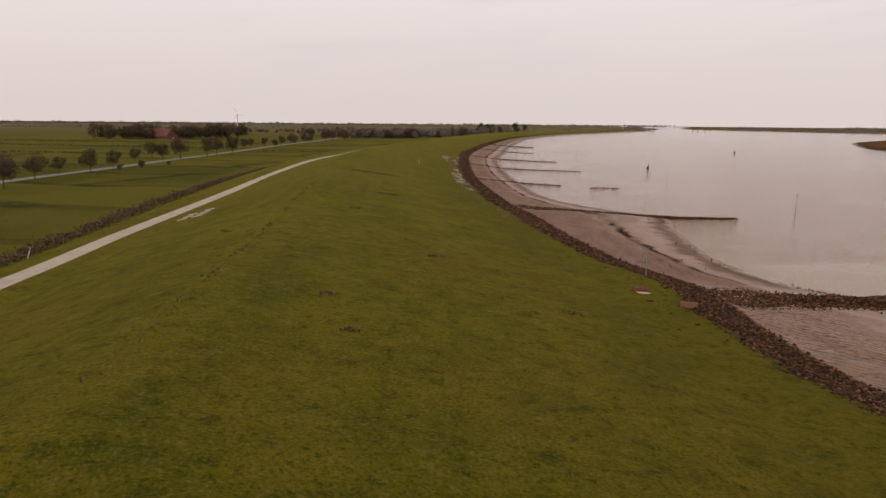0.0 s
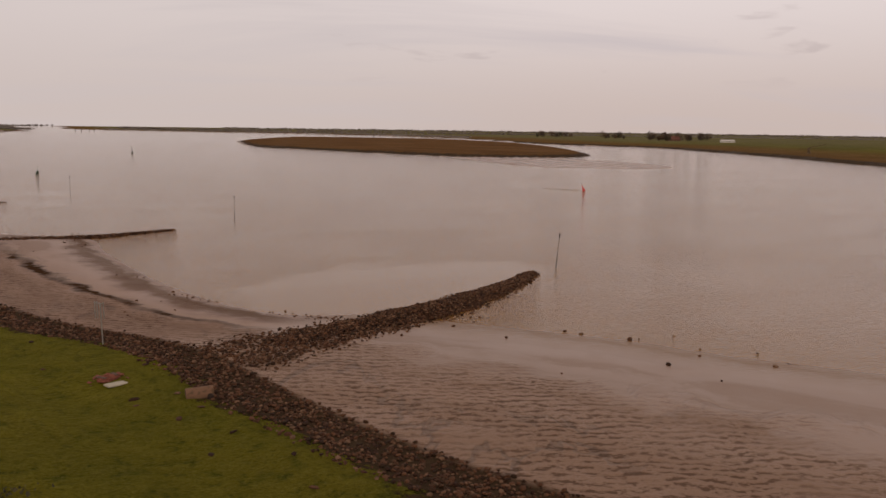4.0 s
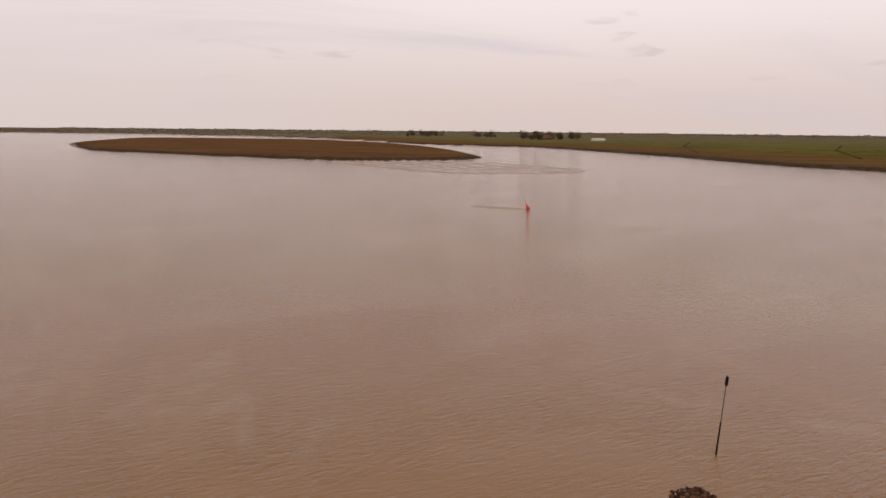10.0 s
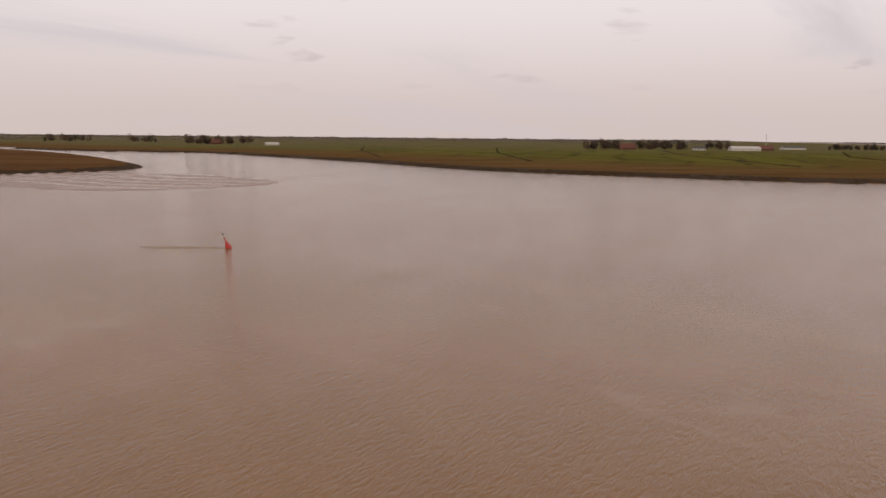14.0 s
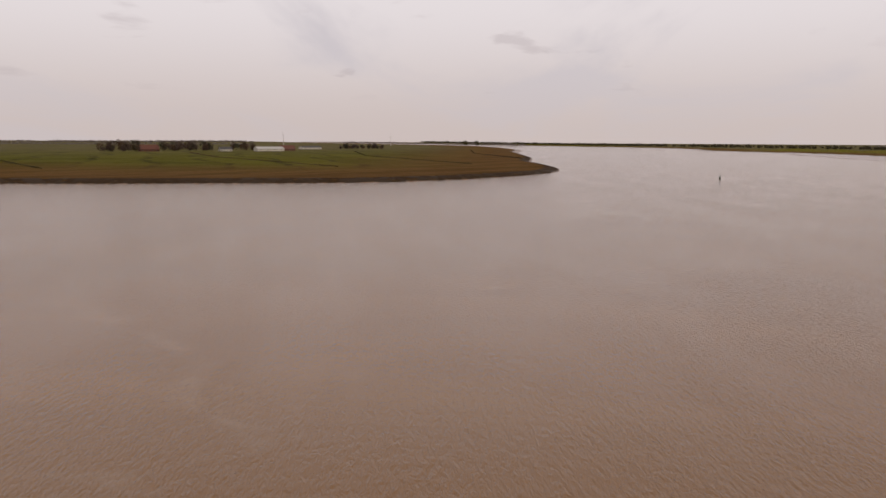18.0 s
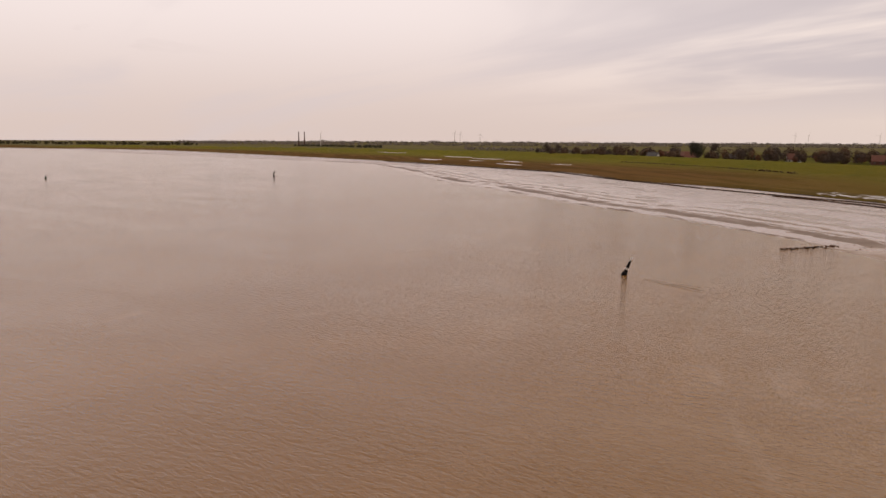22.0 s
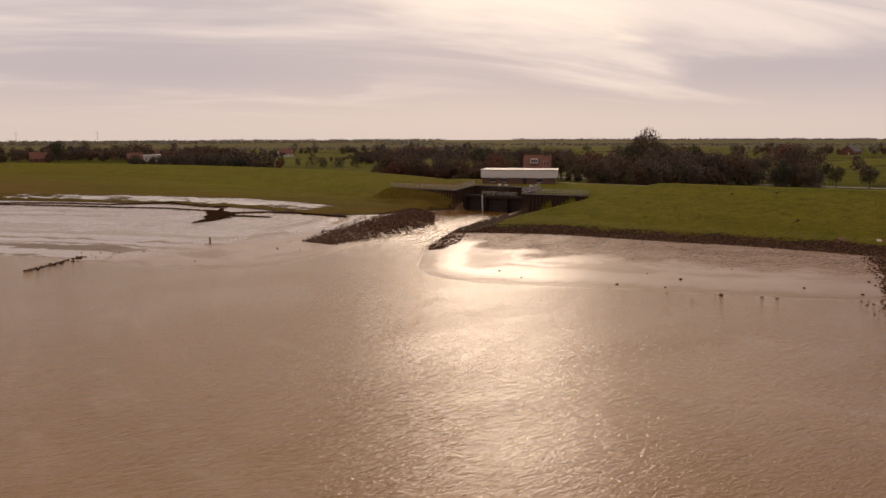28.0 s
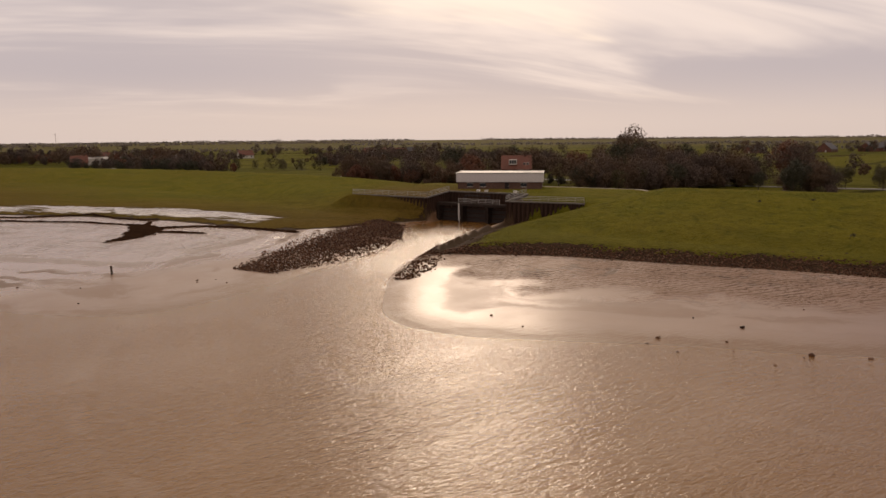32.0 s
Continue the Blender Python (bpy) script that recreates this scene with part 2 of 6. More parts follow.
def ground_material():
    m = Nodes("ground")
    obj = m.place()
    toe, wl, polder, marsh, rocky, flood = (m.attr(k) for k in ("toe", "wet", "polder", "marsh", "rocky", "flood"))
    n_clump = m.noise(obj, 0.45, 5.0, 0.65)
    n_big, n_mid, n_fine, n_tuft = m.noise(obj, 0.018, 4.0), m.noise(obj, 0.16, 5.0, 0.6), m.noise(obj, 1.1, 6.0, 0.7), m.noise(obj, 4.5, 5.0, 0.75)
    mow = m.noise(m.place("Object", (0.03, 0.9, 1), 93), 1.0, 4.0, 0.6)
    lane = m.noise(m.place("Object", (0.006, 0.12, 1), 94), 1.0, 3.0, 0.5)
    grass = m.mix(m.step(n_mid, 0.35, 0.65), (0.070, 0.071, 0.003), (0.124, 0.108, 0.005))
    grass = m.mix(m.step(n_big, 0.40, 0.62, 0.0, 0.6), grass, (0.115, 0.078, 0.009))
    grass = m.mix(m.step(m.noise(obj, 0.045, 5.0, 0.6, 0.4), 0.50, 0.64, 0.0, 0.55), grass, (0.050, 0.060, 0.004))
    grass = m.mix(m.step(lane, 0.45, 0.62, 0.0, 0.5), grass, (0.130, 0.105, 0.008))
    grass = m.mix(m.step(mow, 0.58, 0.70, 0.0, 0.4), grass, (0.040, 0.044, 0.005))
    grass = m.mix(m.step(n_clump, 0.52, 0.66, 0.0, 0.75), grass, (0.150, 0.118, 0.012))
    grass = m.mix(m.step(n_clump, 0.46, 0.32, 0.0, 0.8), grass, (0.030, 0.036, 0.003))
    grass = m.mix(m.step(n_fine, 0.50, 0.72, 0.0, 0.6), grass, (0.120, 0.098, 0.022))
    grass = m.mix(m.step(n_fine, 0.47, 0.30, 0.0, 0.9), grass, (0.018, 0.022, 0.004))
    grass = m.mix(m.step(n_tuft, 0.53, 0.64, 0.0, 0.65), grass, (0.175, 0.148, 0.040))
    grass = m.mix(m.step(n_tuft, 0.50, 0.34, 0.0, 0.85), grass, (0.022, 0.026, 0.003))
    # grass colour darkened near the shore, standing for shade on the seaward slope
    slope_shade = m.math("MULTIPLY", m.step(m.math("ADD", toe, m.step(n_mid, 0.3, 0.7, -6.0, 6.0)), 28.0, 10.0), 0.38)
    grass = m.mix(slope_shade, grass, m.mix(m.step(n_fine, 0.35, 0.65), (0.030, 0.029, 0.003), (0.074, 0.062, 0.008)))
    # parcels of the polder, cut by ditches
    warp = m.node("ShaderNodeVectorMath")
    warp.operation = "ADD"
    wob = m.node("ShaderNodeCombineXYZ", X=m.step(m.noise(obj, 0.006, 3.0), 0, 1, -40, 40), Y=m.step(m.noise(obj, 0.008, 3.0, 0.5, 0.6), 0, 1, -22, 22))
    m.put(m.place("Object", (1, 1, 1), -8), warp.inputs[0]), m.put(wob.outputs[0], warp.inputs[1])
    brick = m.node("ShaderNodeTexBrick", Vector=warp.outputs[0], Color1=(0.100, 0.092, 0.010), Color2=(0.050, 0.052, 0.006), Mortar=(0.020, 0.017, 0.006), Scale=1.0)
    brick.inputs["Mortar Size"].default_value, brick.inputs["Brick Width"].default_value, brick.inputs["Row Height"].default_value = 3.6, 290.0, 50.0
    brick.inputs["Mortar Smooth"].default_value = 0.3
    field = m.mix(m.step(n_clump, 0.45, 0.7, 0.0, 0.6), brick.outputs["Color"], (0.075, 0.068, 0.008))
    field = m.mix(m.step(n_big, 0.45, 0.6, 0.0, 0.45), field, (0.130, 0.112, 0.016))
    field = m.mix(m.step(n_fine, 0.45, 0.75, 0.0, 0.4), field, (0.11, 0.098, 0.022))
    field = m.mix(m.step(n_fine, 0.45, 0.28, 0.0, 0.6), field, (0.022, 0.026, 0.005))
    # far fields greyed in their colour to stand for haze
    field = m.mix(m.math("MULTIPLY", m.attr("far_haze"), m.step(n_big, 0.35, 0.6, 0.45, 0.8)), field, (0.120, 0.096, 0.062))
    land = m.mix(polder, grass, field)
    tide = m.noise(m.place("Object", (0.010, 0.075, 1), 108), 1.0, 5.0, 0.6, 0.8)
    reed = m.mix(m.step(tide, 0.42, 0.58), (0.150, 0.076, 0.026), (0.098, 0.046, 0.016))
    reed = m.mix(m.step(n_fine, 0.45, 0.3, 0.0, 0.6), reed, (0.030, 0.022, 0.008))
    land = m.mix(marsh, land, reed)
    # silt left by the tide in hollows of the grass
    lie = m.noise(m.place("Object", (0.085, 0.30, 1), 98), 1.0, 5.0, 0.65, 0.8)
    pools = m.math("MULTIPLY", m.step(m.math("ADD", lie, m.math("MULTIPLY", flood, 0.24)), 0.635, 0.665), m.step(flood, 0.05, 0.3))
    land = m.mix(m.math("MULTIPLY", m.step(flood, 0.03, 0.30), m.step(n_fine, 0.35, 0.6, 0.25, 0.75)), land, (0.085, 0.055, 0.024))
    # bare ground between the stones and along the bank
    soil = m.mix(n_fine, (0.028, 0.017, 0.009), (0.075, 0.048, 0.028))
    edge = m.math("ADD", toe, m.step(n_mid, 0.25, 0.75, -1.8, 1.8))
    edge = m.math("ADD", edge, m.step(n_fine, 0.3, 0.7, -0.8, 0.8))
    bank = m.math("ADD", m.math("MULTIPLY", rocky, 3.4), 1.2)
    is_land = m.math("MULTIPLY", m.step(m.math("SUBTRACT", edge, bank), -0.35, 0.6), m.math("SUBTRACT", 1.0, pools))
    # silt: like the water at its edge, then smooth, then rippled and runnelled up to the stones
    up = m.math("DIVIDE", wl, m.math("MAXIMUM", m.math("SUBTRACT", wl, toe), 0.5), True)
    at = m.node("ShaderNodeSeparateXYZ")
    m.put(obj, at.inputs[0])
    along_y = at.outputs[1]
    turned = m.node("ShaderNodeSeparateXYZ")
    m.put(m.place("Object", (1, 1, 1), -41), turned.inputs[0])
    phase = m.math("ADD", m.math("MULTIPLY", turned.outputs[1], 6.6), m.math("ADD", m.math("MULTIPLY", m.noise(obj, 0.22, 3.0), 19.0), m.math("MULTIPLY", m.noise(obj, 0.8, 2.0), 5.0)))
    ridge = m.step(m.math("SINE", phase), -1.0, 1.0)
    lump = m.noise(m.place("Object", (1.5, 2.7, 1), -41), 1.0, 5.0, 0.7, 0.4)
    rip = m.math("ADD", m.math("MULTIPLY", ridge, 0.12), m.math("MULTIPLY", lump, 0.88))
    creek = m.math("ABSOLUTE", m.math("SUBTRACT", m.noise(m.place("Object", (0.030, 0.11, 1), 28), 1.0, 4.0, 0.55, 0.9), 0.5))
    band_at = m.node("ShaderNodeCombineXYZ", X=m.math("ADD", m.math("MULTIPLY", wl, 0.17), m.math("MULTIPLY", n_mid, 1.1)), Y=m.math("MULTIPLY", m.noise(obj, 0.02, 3.0), 7.0), Z=0.0)
    band = m.noise(band_at.outputs[0], 1.0, 4.0, 0.6, 0.3)
    patchy = m.step(m.noise(obj, 0.09, 4.0, 0.6), 0.34, 0.58)
    up_beach = m.math("MULTIPLY", m.step(m.math("ADD", up, m.step(n_mid, 0.3, 0.7, -0.10, 0.10)), 0.40, 0.60), m.step(wl, 3.0, 9.0))
    bay = m.math("MULTIPLY", m.step(along_y, 90.0, 98.0), rocky)
    brim = m.math("MULTIPLY", m.step(wl, 7.0, 0.5), m.step(toe, -58.0, -46.0))
    mud = m.mix(m.step(band, 0.40, 0.62), (0.240, 0.136, 0.086), (0.285, 0.166, 0.108))
    mud = m.mix(m.math("MULTIPLY", m.step(band, 0.53, 0.38), m.math("MULTIPLY", m.step(wl, 30.0, 7.0, 0.35, 0.75), m.step(rocky, 0.0, 1.0, 1.0, 0.12))), mud, (0.080, 0.041, 0.022))
    mud = m.mix(m.math("MULTIPLY", m.math("MULTIPLY", brim, m.step(rocky, 0.0, 1.0, 0.45, 1.0)), m.math("SUBTRACT", 1.0, bay)), mud, (0.200, 0.100, 0.032))
    mud = m.mix(m.math("MULTIPLY", m.math("MULTIPLY", rocky, m.math("SUBTRACT", 1.0, bay)), 0.5), mud, (0.205, 0.110, 0.052))
    # in the bay between the groynes: a brown brim, a line of weed and drained brown ripples above it
    level = m.math("ADD", wl, m.step(n_mid, 0.2, 0.8, -1.6, 1.6))
    murk = m.math("MULTIPLY", m.step(level, 0.3, 2.0), m.step(level, 6.5, 3.5))
    mud = m.mix(m.math("MULTIPLY", bay, m.math("MULTIPLY", murk, 0.6)), mud, (0.070, 0.034, 0.017))
    mud = m.mix(m.math("MULTIPLY", bay, m.step(up, 0.48, 0.66, 0.0, 0.4)), mud, (0.130, 0.066, 0.032))
    weed = m.math("ABSOLUTE", m.math("SUBTRACT", m.math("ADD", up, m.step(n_mid, 0.2, 0.8, -0.05, 0.05)), 0.45))
    weed = m.math("MULTIPLY", m.step(m.math("ADD", weed, m.step(n_fine, 0.3, 0.7, -0.012, 0.012)), 0.060, 0.018), m.math("ADD", 0.35, m.math("MULTIPLY", patchy, 0.65)))
    mud = m.mix(m.math("MULTIPLY", bay, m.math("MULTIPLY", weed, 0.95)), mud, (0.040, 0.021, 0.011))
    trough = m.math("MULTIPLY", m.step(rip, 0.51, 0.39), m.math("MULTIPLY", up_beach, m.math("ADD", 0.30, m.math("MULTIPLY", patchy, 0.5))))
    mud = m.mix(trough, mud, (0.075, 0.038, 0.020))
    gully = m.math("MULTIPLY", m.step(creek, 0.020, 0.006), m.math("MULTIPLY", m.step(wl, 5.0, 12.0), m.step(up, 0.30, 0.55)))
    gully = m.math("MULTIPLY", gully, m.step(m.noise(obj, 0.05, 3.0), 0.42, 0.55))
    mud = m.mix(m.math("MULTIPLY", gully, 0.4), mud, (0.050, 0.029, 0.017))
    mud = m.mix(pools, mud, (0.26, 0.21, 0.17))
    shore = m.math("MULTIPLY", m.step(toe, -1.2, 0.0), m.math("SUBTRACT", 1.0, pools))
    low = m.mix(shore, mud, soil)
    col = m.mix(is_land, low, land)
    wet = m.math("SUBTRACT", 1.0, is_land)
    film = m.math("ADD", m.step(n_mid, 0.35, 0.65, 0.18, 0.13), m.math("MULTIPLY", m.step(band, 0.50, 0.36), 0.10))
    film = m.math("ADD", film, m.math("MULTIPLY", rocky, m.math("ADD", 0.17, m.math("MULTIPLY", up_beach, 0.16))))
    film = m.math("ADD", film, m.math("MULTIPLY", bay, m.step(up, 0.0, 0.5, 0.05, 0.22)))
    dull = m.math("MULTIPLY", m.step(band, 0.52, 0.40), m.math("MULTIPLY", m.math("SUBTRACT", 1.0, rocky), m.step(wl, 34.0, 16.0, 0.15, 1.0)))
    film = m.math("ADD", film, m.math("MULTIPLY", dull, 0.30))
    film = m.math("ADD", film, m.math("MULTIPLY", trough, 0.35))
    rough_mud = m.math("ADD", film, m.math("MULTIPLY", shore, 0.4))
    n = m.node("ShaderNodeMix")
    m.put(is_land, n.inputs[0]), m.put(rough_mud, n.inputs[2])
    n.inputs[3].default_value = 0.9
    amount = m.math("ADD", 0.03, m.math("MULTIPLY", up_beach, m.math("ADD", 0.10, m.math("MULTIPLY", rocky, 0.95))))
    h = m.math("SUBTRACT", m.math("MULTIPLY", rip, amount), m.math("MULTIPLY", gully, 0.5))
    h = m.math("ADD", h, m.math("MULTIPLY", wind_chop(m)[0], m.math("MULTIPLY", brim, 0.8)))
    b1 = m.bump(m.math("MULTIPLY", h, wet), 0.9, 0.15)
    tufts = m.math("ADD", m.math("MULTIPLY", n_tuft, 0.5), m.math("ADD", n_fine, m.math("ADD", m.math("MULTIPLY", n_mid, 1.4), m.math("MULTIPLY", n_clump, 1.6))))
    b2 = m.bump(m.math("MULTIPLY", tufts, is_land), 1.0, 0.34, b1)
    # the pale bloom of turf seen along the blades
    m.put(m.math("MULTIPLY", m.math("MULTIPLY", is_land, m.math("SUBTRACT", 1.0, marsh)), m.step(polder, 0.0, 1.0, 0.14, 0.06)), m.bsdf.inputs["Sheen Weight"])
    m.bsdf.inputs["Sheen Roughness"].default_value = 0.55
    m.bsdf.inputs["Sheen Tint"].default_value = (0.62, 0.60, 0.10, 1)
    return m.done(col, n.outputs[0], b2, spec=m.math("ADD", m.math("MULTIPLY", m.math("MULTIPLY", wet, m.math("SUBTRACT", 1.0, shore)), m.math("SUBTRACT", 0.80, m.math("ADD", m.math("MULTIPLY", rocky, m.math("ADD", 0.37, m.math("MULTIPLY", trough, 0.28))), m.math("ADD", m.math("MULTIPLY", bay, m.math("MAXIMUM", m.math("MULTIPLY", murk, 0.42), m.math("MULTIPLY", weed, 0.46))), m.math("MULTIPLY", dull, 0.42))))), 0.015))


GROUND = ground_material()
WHITE = plain("white_cladding", (0.54, 0.50, 0.48), 0.55, 1.2, 0.10)
BRICK = plain("red_brick", (0.15, 0.060, 0.038), 0.85, 2.0, 0.3)
BRICK_DARK = plain("brown_brick", (0.11, 0.055, 0.038), 0.85, 2.0, 0.3)
TILES = plain("clay_roof_tiles", (0.16, 0.055, 0.032), 0.7, 2.5, 0.35)
SLATE = plain("grey_roof_tiles", (0.075, 0.07, 0.07), 0.7, 2.5, 0.3)
CONCRETE = plain("weathered_concrete", (0.14, 0.12, 0.10), 0.85, 0.8, 0.25)
CONCRETE_PATH = plain("pale_concrete_path", (0.46, 0.40, 0.31), 0.85, 0.5, 0.16)
ASPHALT = plain("asphalt", (0.19, 0.175, 0.15), 0.85, 0.6, 0.2)
SHEET = plain("rusty_sheet_piling", (0.046, 0.025, 0.017), 0.85, 0.9, 0.4, spec=0.1)
GALV = plain("galvanised_steel", (0.36, 0.34, 0.32), 0.45, 4.0, 0.12, 0.6)
DARKSTEEL = plain("dark_steel", (0.036, 0.028, 0.025), 0.7, 3.0, 0.3, spec=0.15)
WOOD = plain("weathered_oak", (0.10, 0.075, 0.055), 0.85, 2.0, 0.35)
RED = plain("red_buoy_paint", (0.52, 0.035, 0.030), 0.45, 2.0, 0.25)
BLACK = plain("black_paint", (0.012, 0.010, 0.010), 0.8, 2.0, 0.3, spec=0.1)
CREAM = plain("off_white_paint", (0.62, 0.58, 0.52), 0.5, 2.0, 0.15)
GREEN = plain("green_buoy_paint", (0.014, 0.036, 0.020), 0.7, 2.0, 0.3, spec=0.15)
BARK = plain("bark", (0.085, 0.062, 0.045), 0.95, 6.0, 0.4)
GLASS = plain("window_glass", (0.03, 0.035, 0.04), 0.12, 1.0, 0.2)


def foliage(name, a, b):
    m = Nodes(name)
    r = m.node("ShaderNodeNewGeometry").outputs["Random Per Island"]
    o = m.node("ShaderNodeObjectInfo").outputs["Random"]
    c = m.mix(m.step(r, 0.0, 1.0), a, b)
    c = m.mix(m.step(o, 0.0, 1.0, 0.0, 0.45), c, tuple(x * 0.55 for x in a))
    return m.done(c, 0.85)


LEAF_OLIVE = foliage("olive_leaves", (0.052, 0.044, 0.013), (0.090, 0.070, 0.022))
LEAF_BROWN = foliage("autumn_leaves", (0.078, 0.044, 0.022), (0.112, 0.064, 0.032))
LEAF_RUST = foliage("rust_leaves", (0.115, 0.040, 0.020), (0.165, 0.064, 0.028))
LEAF_DARK = foliage("dark_evergreen_leaves", (0.030, 0.028, 0.012), (0.050, 0.045, 0.020))
TWIG = foliage("bare_twigs", (0.072, 0.046, 0.034), (0.098, 0.064, 0.046))
# pale grey base colours put the haze of distance into the far trees
HAZY_TWIG = foliage("hazy_bare_trees", (0.23, 0.20, 0.175), (0.29, 0.25, 0.225))
HAZY_BROWN = foliage("hazy_autumn_trees", (0.20, 0.165, 0.14), (0.26, 0.215, 0.185))
REED = foliage("dry_reeds", (0.085, 0.052, 0.026), (0.17, 0.11, 0.055))
# darker copy of the concrete, with the backlit portal's shade in its colour
SHADED_CONCRETE = plain("shaded_concrete", (0.036, 0.025, 0.020), 0.85, 0.8, 0.35, spec=0.1)

# ---- meshes ----
def mesh_from(name, verts, faces, mat, smooth=False):
    me = bpy.data.meshes.new(name)
    me.from_pydata([tuple(v) for v in verts], [], faces)
    me.materials.append(mat)
    if smooth:
        me.polygons.foreach_set("use_smooth", [True] * len(me.polygons))
    me.update()
    return me


def part(name, bm, material, parent, label=""):
    """Links a bmesh (or a mesh) as one object under a thing or a part."""
    if isinstance(bm, bmesh.types.BMesh):
        me = bpy.data.meshes.new(name)
        bm.to_mesh(me)
        bm.free()
        me.materials.append(material)
    else:
        me = bm
    ob = new(name, me)
    if parent is not None:
        ob.parent = parent
    if label:
        ob["label"] = label
    return ob


def thing(name, m, label, category, group=""):
    e = new(name)
    e.empty_display_size = 0.5
    e.matrix_basis = m
    return tagged(e, label, category, group)


def box(bm, c, s, rz=0.0, bevel=0.0, m=None):
    g = bmesh.ops.create_cube(bm, size=1, matrix=(m or Matrix()) @ Matrix.Translation(c) @ Matrix.Rotation(radians(rz), 4, "Z") @ Matrix.Diagonal((*s, 1)))
    if bevel:
        es = list({e for v in g["verts"] for e in v.link_edges})
        bmesh.ops.bevel(bm, geom=es, offset=bevel, segments=1, affect="EDGES")
    return bm


def tube(bm, a, b, r1, r2=None, n=8):
    a, b = Vector(a), Vector(b)
    d = b - a
    m = Matrix.Translation((a + b) / 2) @ d.to_track_quat("Z", "Y").to_matrix().to_4x4()
    bmesh.ops.create_cone(bm, cap_ends=True, segments=n, radius1=r1, radius2=r1 if r2 is None else r2, depth=d.length, matrix=m)
    return bm


def lathe(bm, profile, n=16):
    """A turned body from (radius, height) pairs."""
    rings = [[bm.verts.new((r * math.cos(2 * math.pi * i / n), r * math.sin(2 * math.pi * i / n), z)) for i in range(n)] for r, z in profile]
    for a, b in zip(rings, rings[1:]):
        for i in range(n):
            bm.faces.new((a[i], a[(i + 1) % n], b[(i + 1) % n], b[i]))
    bm.faces.new(rings[0][::-1]), bm.faces.new(rings[-1])
    return bm


def smooth_line(pts, k=5):
    """Rounds a line of corners."""
    p = np.array(pts, float)
    q = np.vstack([2 * p[0] - p[1], p, 2 * p[-1] - p[-2]])
    out = []
    for i in range(len(p) - 1):
        a, b, c, d = q[i:i + 4]
        for u in np.arange(k) / k:
            out.append(0.5 * (2 * b + (c - a) * u + (2 * a - 5 * b + 4 * c - d) * u * u + (3 * b - a - 3 * c + d) * u ** 3))
    return np.array(out + [p[-1]])


def near_line(x, y, line):
    """For points: the distance to the line, the side (left positive) and how far along it the nearest place is."""
    best = np.full(x.shape, 1e9)
    side = np.zeros(x.shape)
    along = np.zeros(x.shape)
    s0 = 0.0
    for (ax, ay), (bx, by) in zip(line[:-1], line[1:]):
        dx, dy = bx - ax, by - ay
        n2 = dx * dx + dy * dy + 1e-9
        u = np.clip(((x - ax) * dx + (y - ay) * dy) / n2, 0, 1)
        ex, ey = x - ax - u * dx, y - ay - u * dy
        d = np.hypot(ex, ey)
        k = d < best
        best[k] = d[k]
        side[k] = np.sign(dx * ey - dy * ex)[k]
        along[k] = (s0 + u * math.sqrt(n2))[k]
        s0 += math.sqrt(n2)
    return best, side, along


def inside(x, y, poly):
    r = np.zeros(x.shape, bool)
    for (ax, ay), (bx, by) in zip(poly, np.roll(poly, -1, 0)):
        if ay == by:
            continue
        k = ((ay > y) != (by > y)) & (x < (bx - ax) * (y - ay) / (by - ay) + ax)
        r ^= k
    return r


def ramp(v, a, b):
    u = np.clip((v - a) / (b - a), 0, 1)
    return u * u * (3 - 2 * u)


# ---- the plan: shores from north to south, metres ----
WEST_TOE = smooth_line([(1000, 4950), (950, 4000), (700, 3000), (640, 2500), (564, 2112), (424, 1795), (217, 1368), (96, 994), (38, 673), (18, 519), (11, 437), (9, 332), (10, 258), (13, 210), (16, 176), (19, 158),
                        (22, 130), (26, 107), (31, 93), (32.4, 84), (32, 76), (32, 68), (32.8, 58), (34.6, 49), (36, 38), (37.4, 27), (41, 17), (44, 9), (40, 5), (14, -2), (-3, -4)])
WEST_TOE_S = smooth_line([(-3, -26), (8, -29), (18, -33), (26, -38), (32, -46), (31, -75), (34, -99), (41, -123), (60, -170), (80, -214), (115, -263), (142, -345), (196, -420), (305, -552), (458, -707),
                          (748, -985), (972, -1113), (1217, -1177), (1500, -1420), (1900, -1560), (2600, -1500), (4950, -1450)])
WEST_WATER = smooth_line([(1000, 4950), (955, 4000), (706, 3000), (646, 2500), (572, 2105), (432, 1790), (229, 1362), (112, 990), (58, 673), (40, 519), (30, 437), (26, 332), (27, 258), (30, 215), (40, 190), (52, 172),
                          (49, 154), (46, 132), (45, 114), (48, 99), (56, 92), (60, 84), (63, 78), (68, 67), (71, 57), (76, 45), (79.5, 36), (80, 28), (76, 21.5), (68, 15.5), (58, 9), (43, 3), (14, -4), (-3, -6)])
WEST_WATER_S = smooth_line([(-3, -25), (11, -24), (31, -12), (46, -7), (64, -4), (74, -2), (87, -1), (94, -5), (99, -15), (103, -31), (109, -50), (129, -91), (152, -129), (185, -200), (216, -255), (275, -406),
                            (346, -521), (566, -685), (820, -900), (1000, -1060), (1230, -1140), (1510, -1380), (1900, -1540), (2600, -1485), (4950, -1440)])
CHANNEL_R = np.array([(-13, -4), (-3, -4), (14, -2), (30, 2), (43, 5)])
CHANNEL_L = np.array([(-13, -26), (-3, -26), (8, -27), (20, -24)])
SW, NW, SE, NE = (-6000, -6000), (-6000, 6000), (6000, -6000), (6000, 6000)
WEST = np.vstack([WEST_TOE, [(-13, -4), (-13, -26)], WEST_TOE_S, [SE, SW, NW]])
WEST_WET = np.vstack([WEST_WATER, [(-13, -6), (-13, -25)], WEST_WATER_S, [SE, SW, NW]])
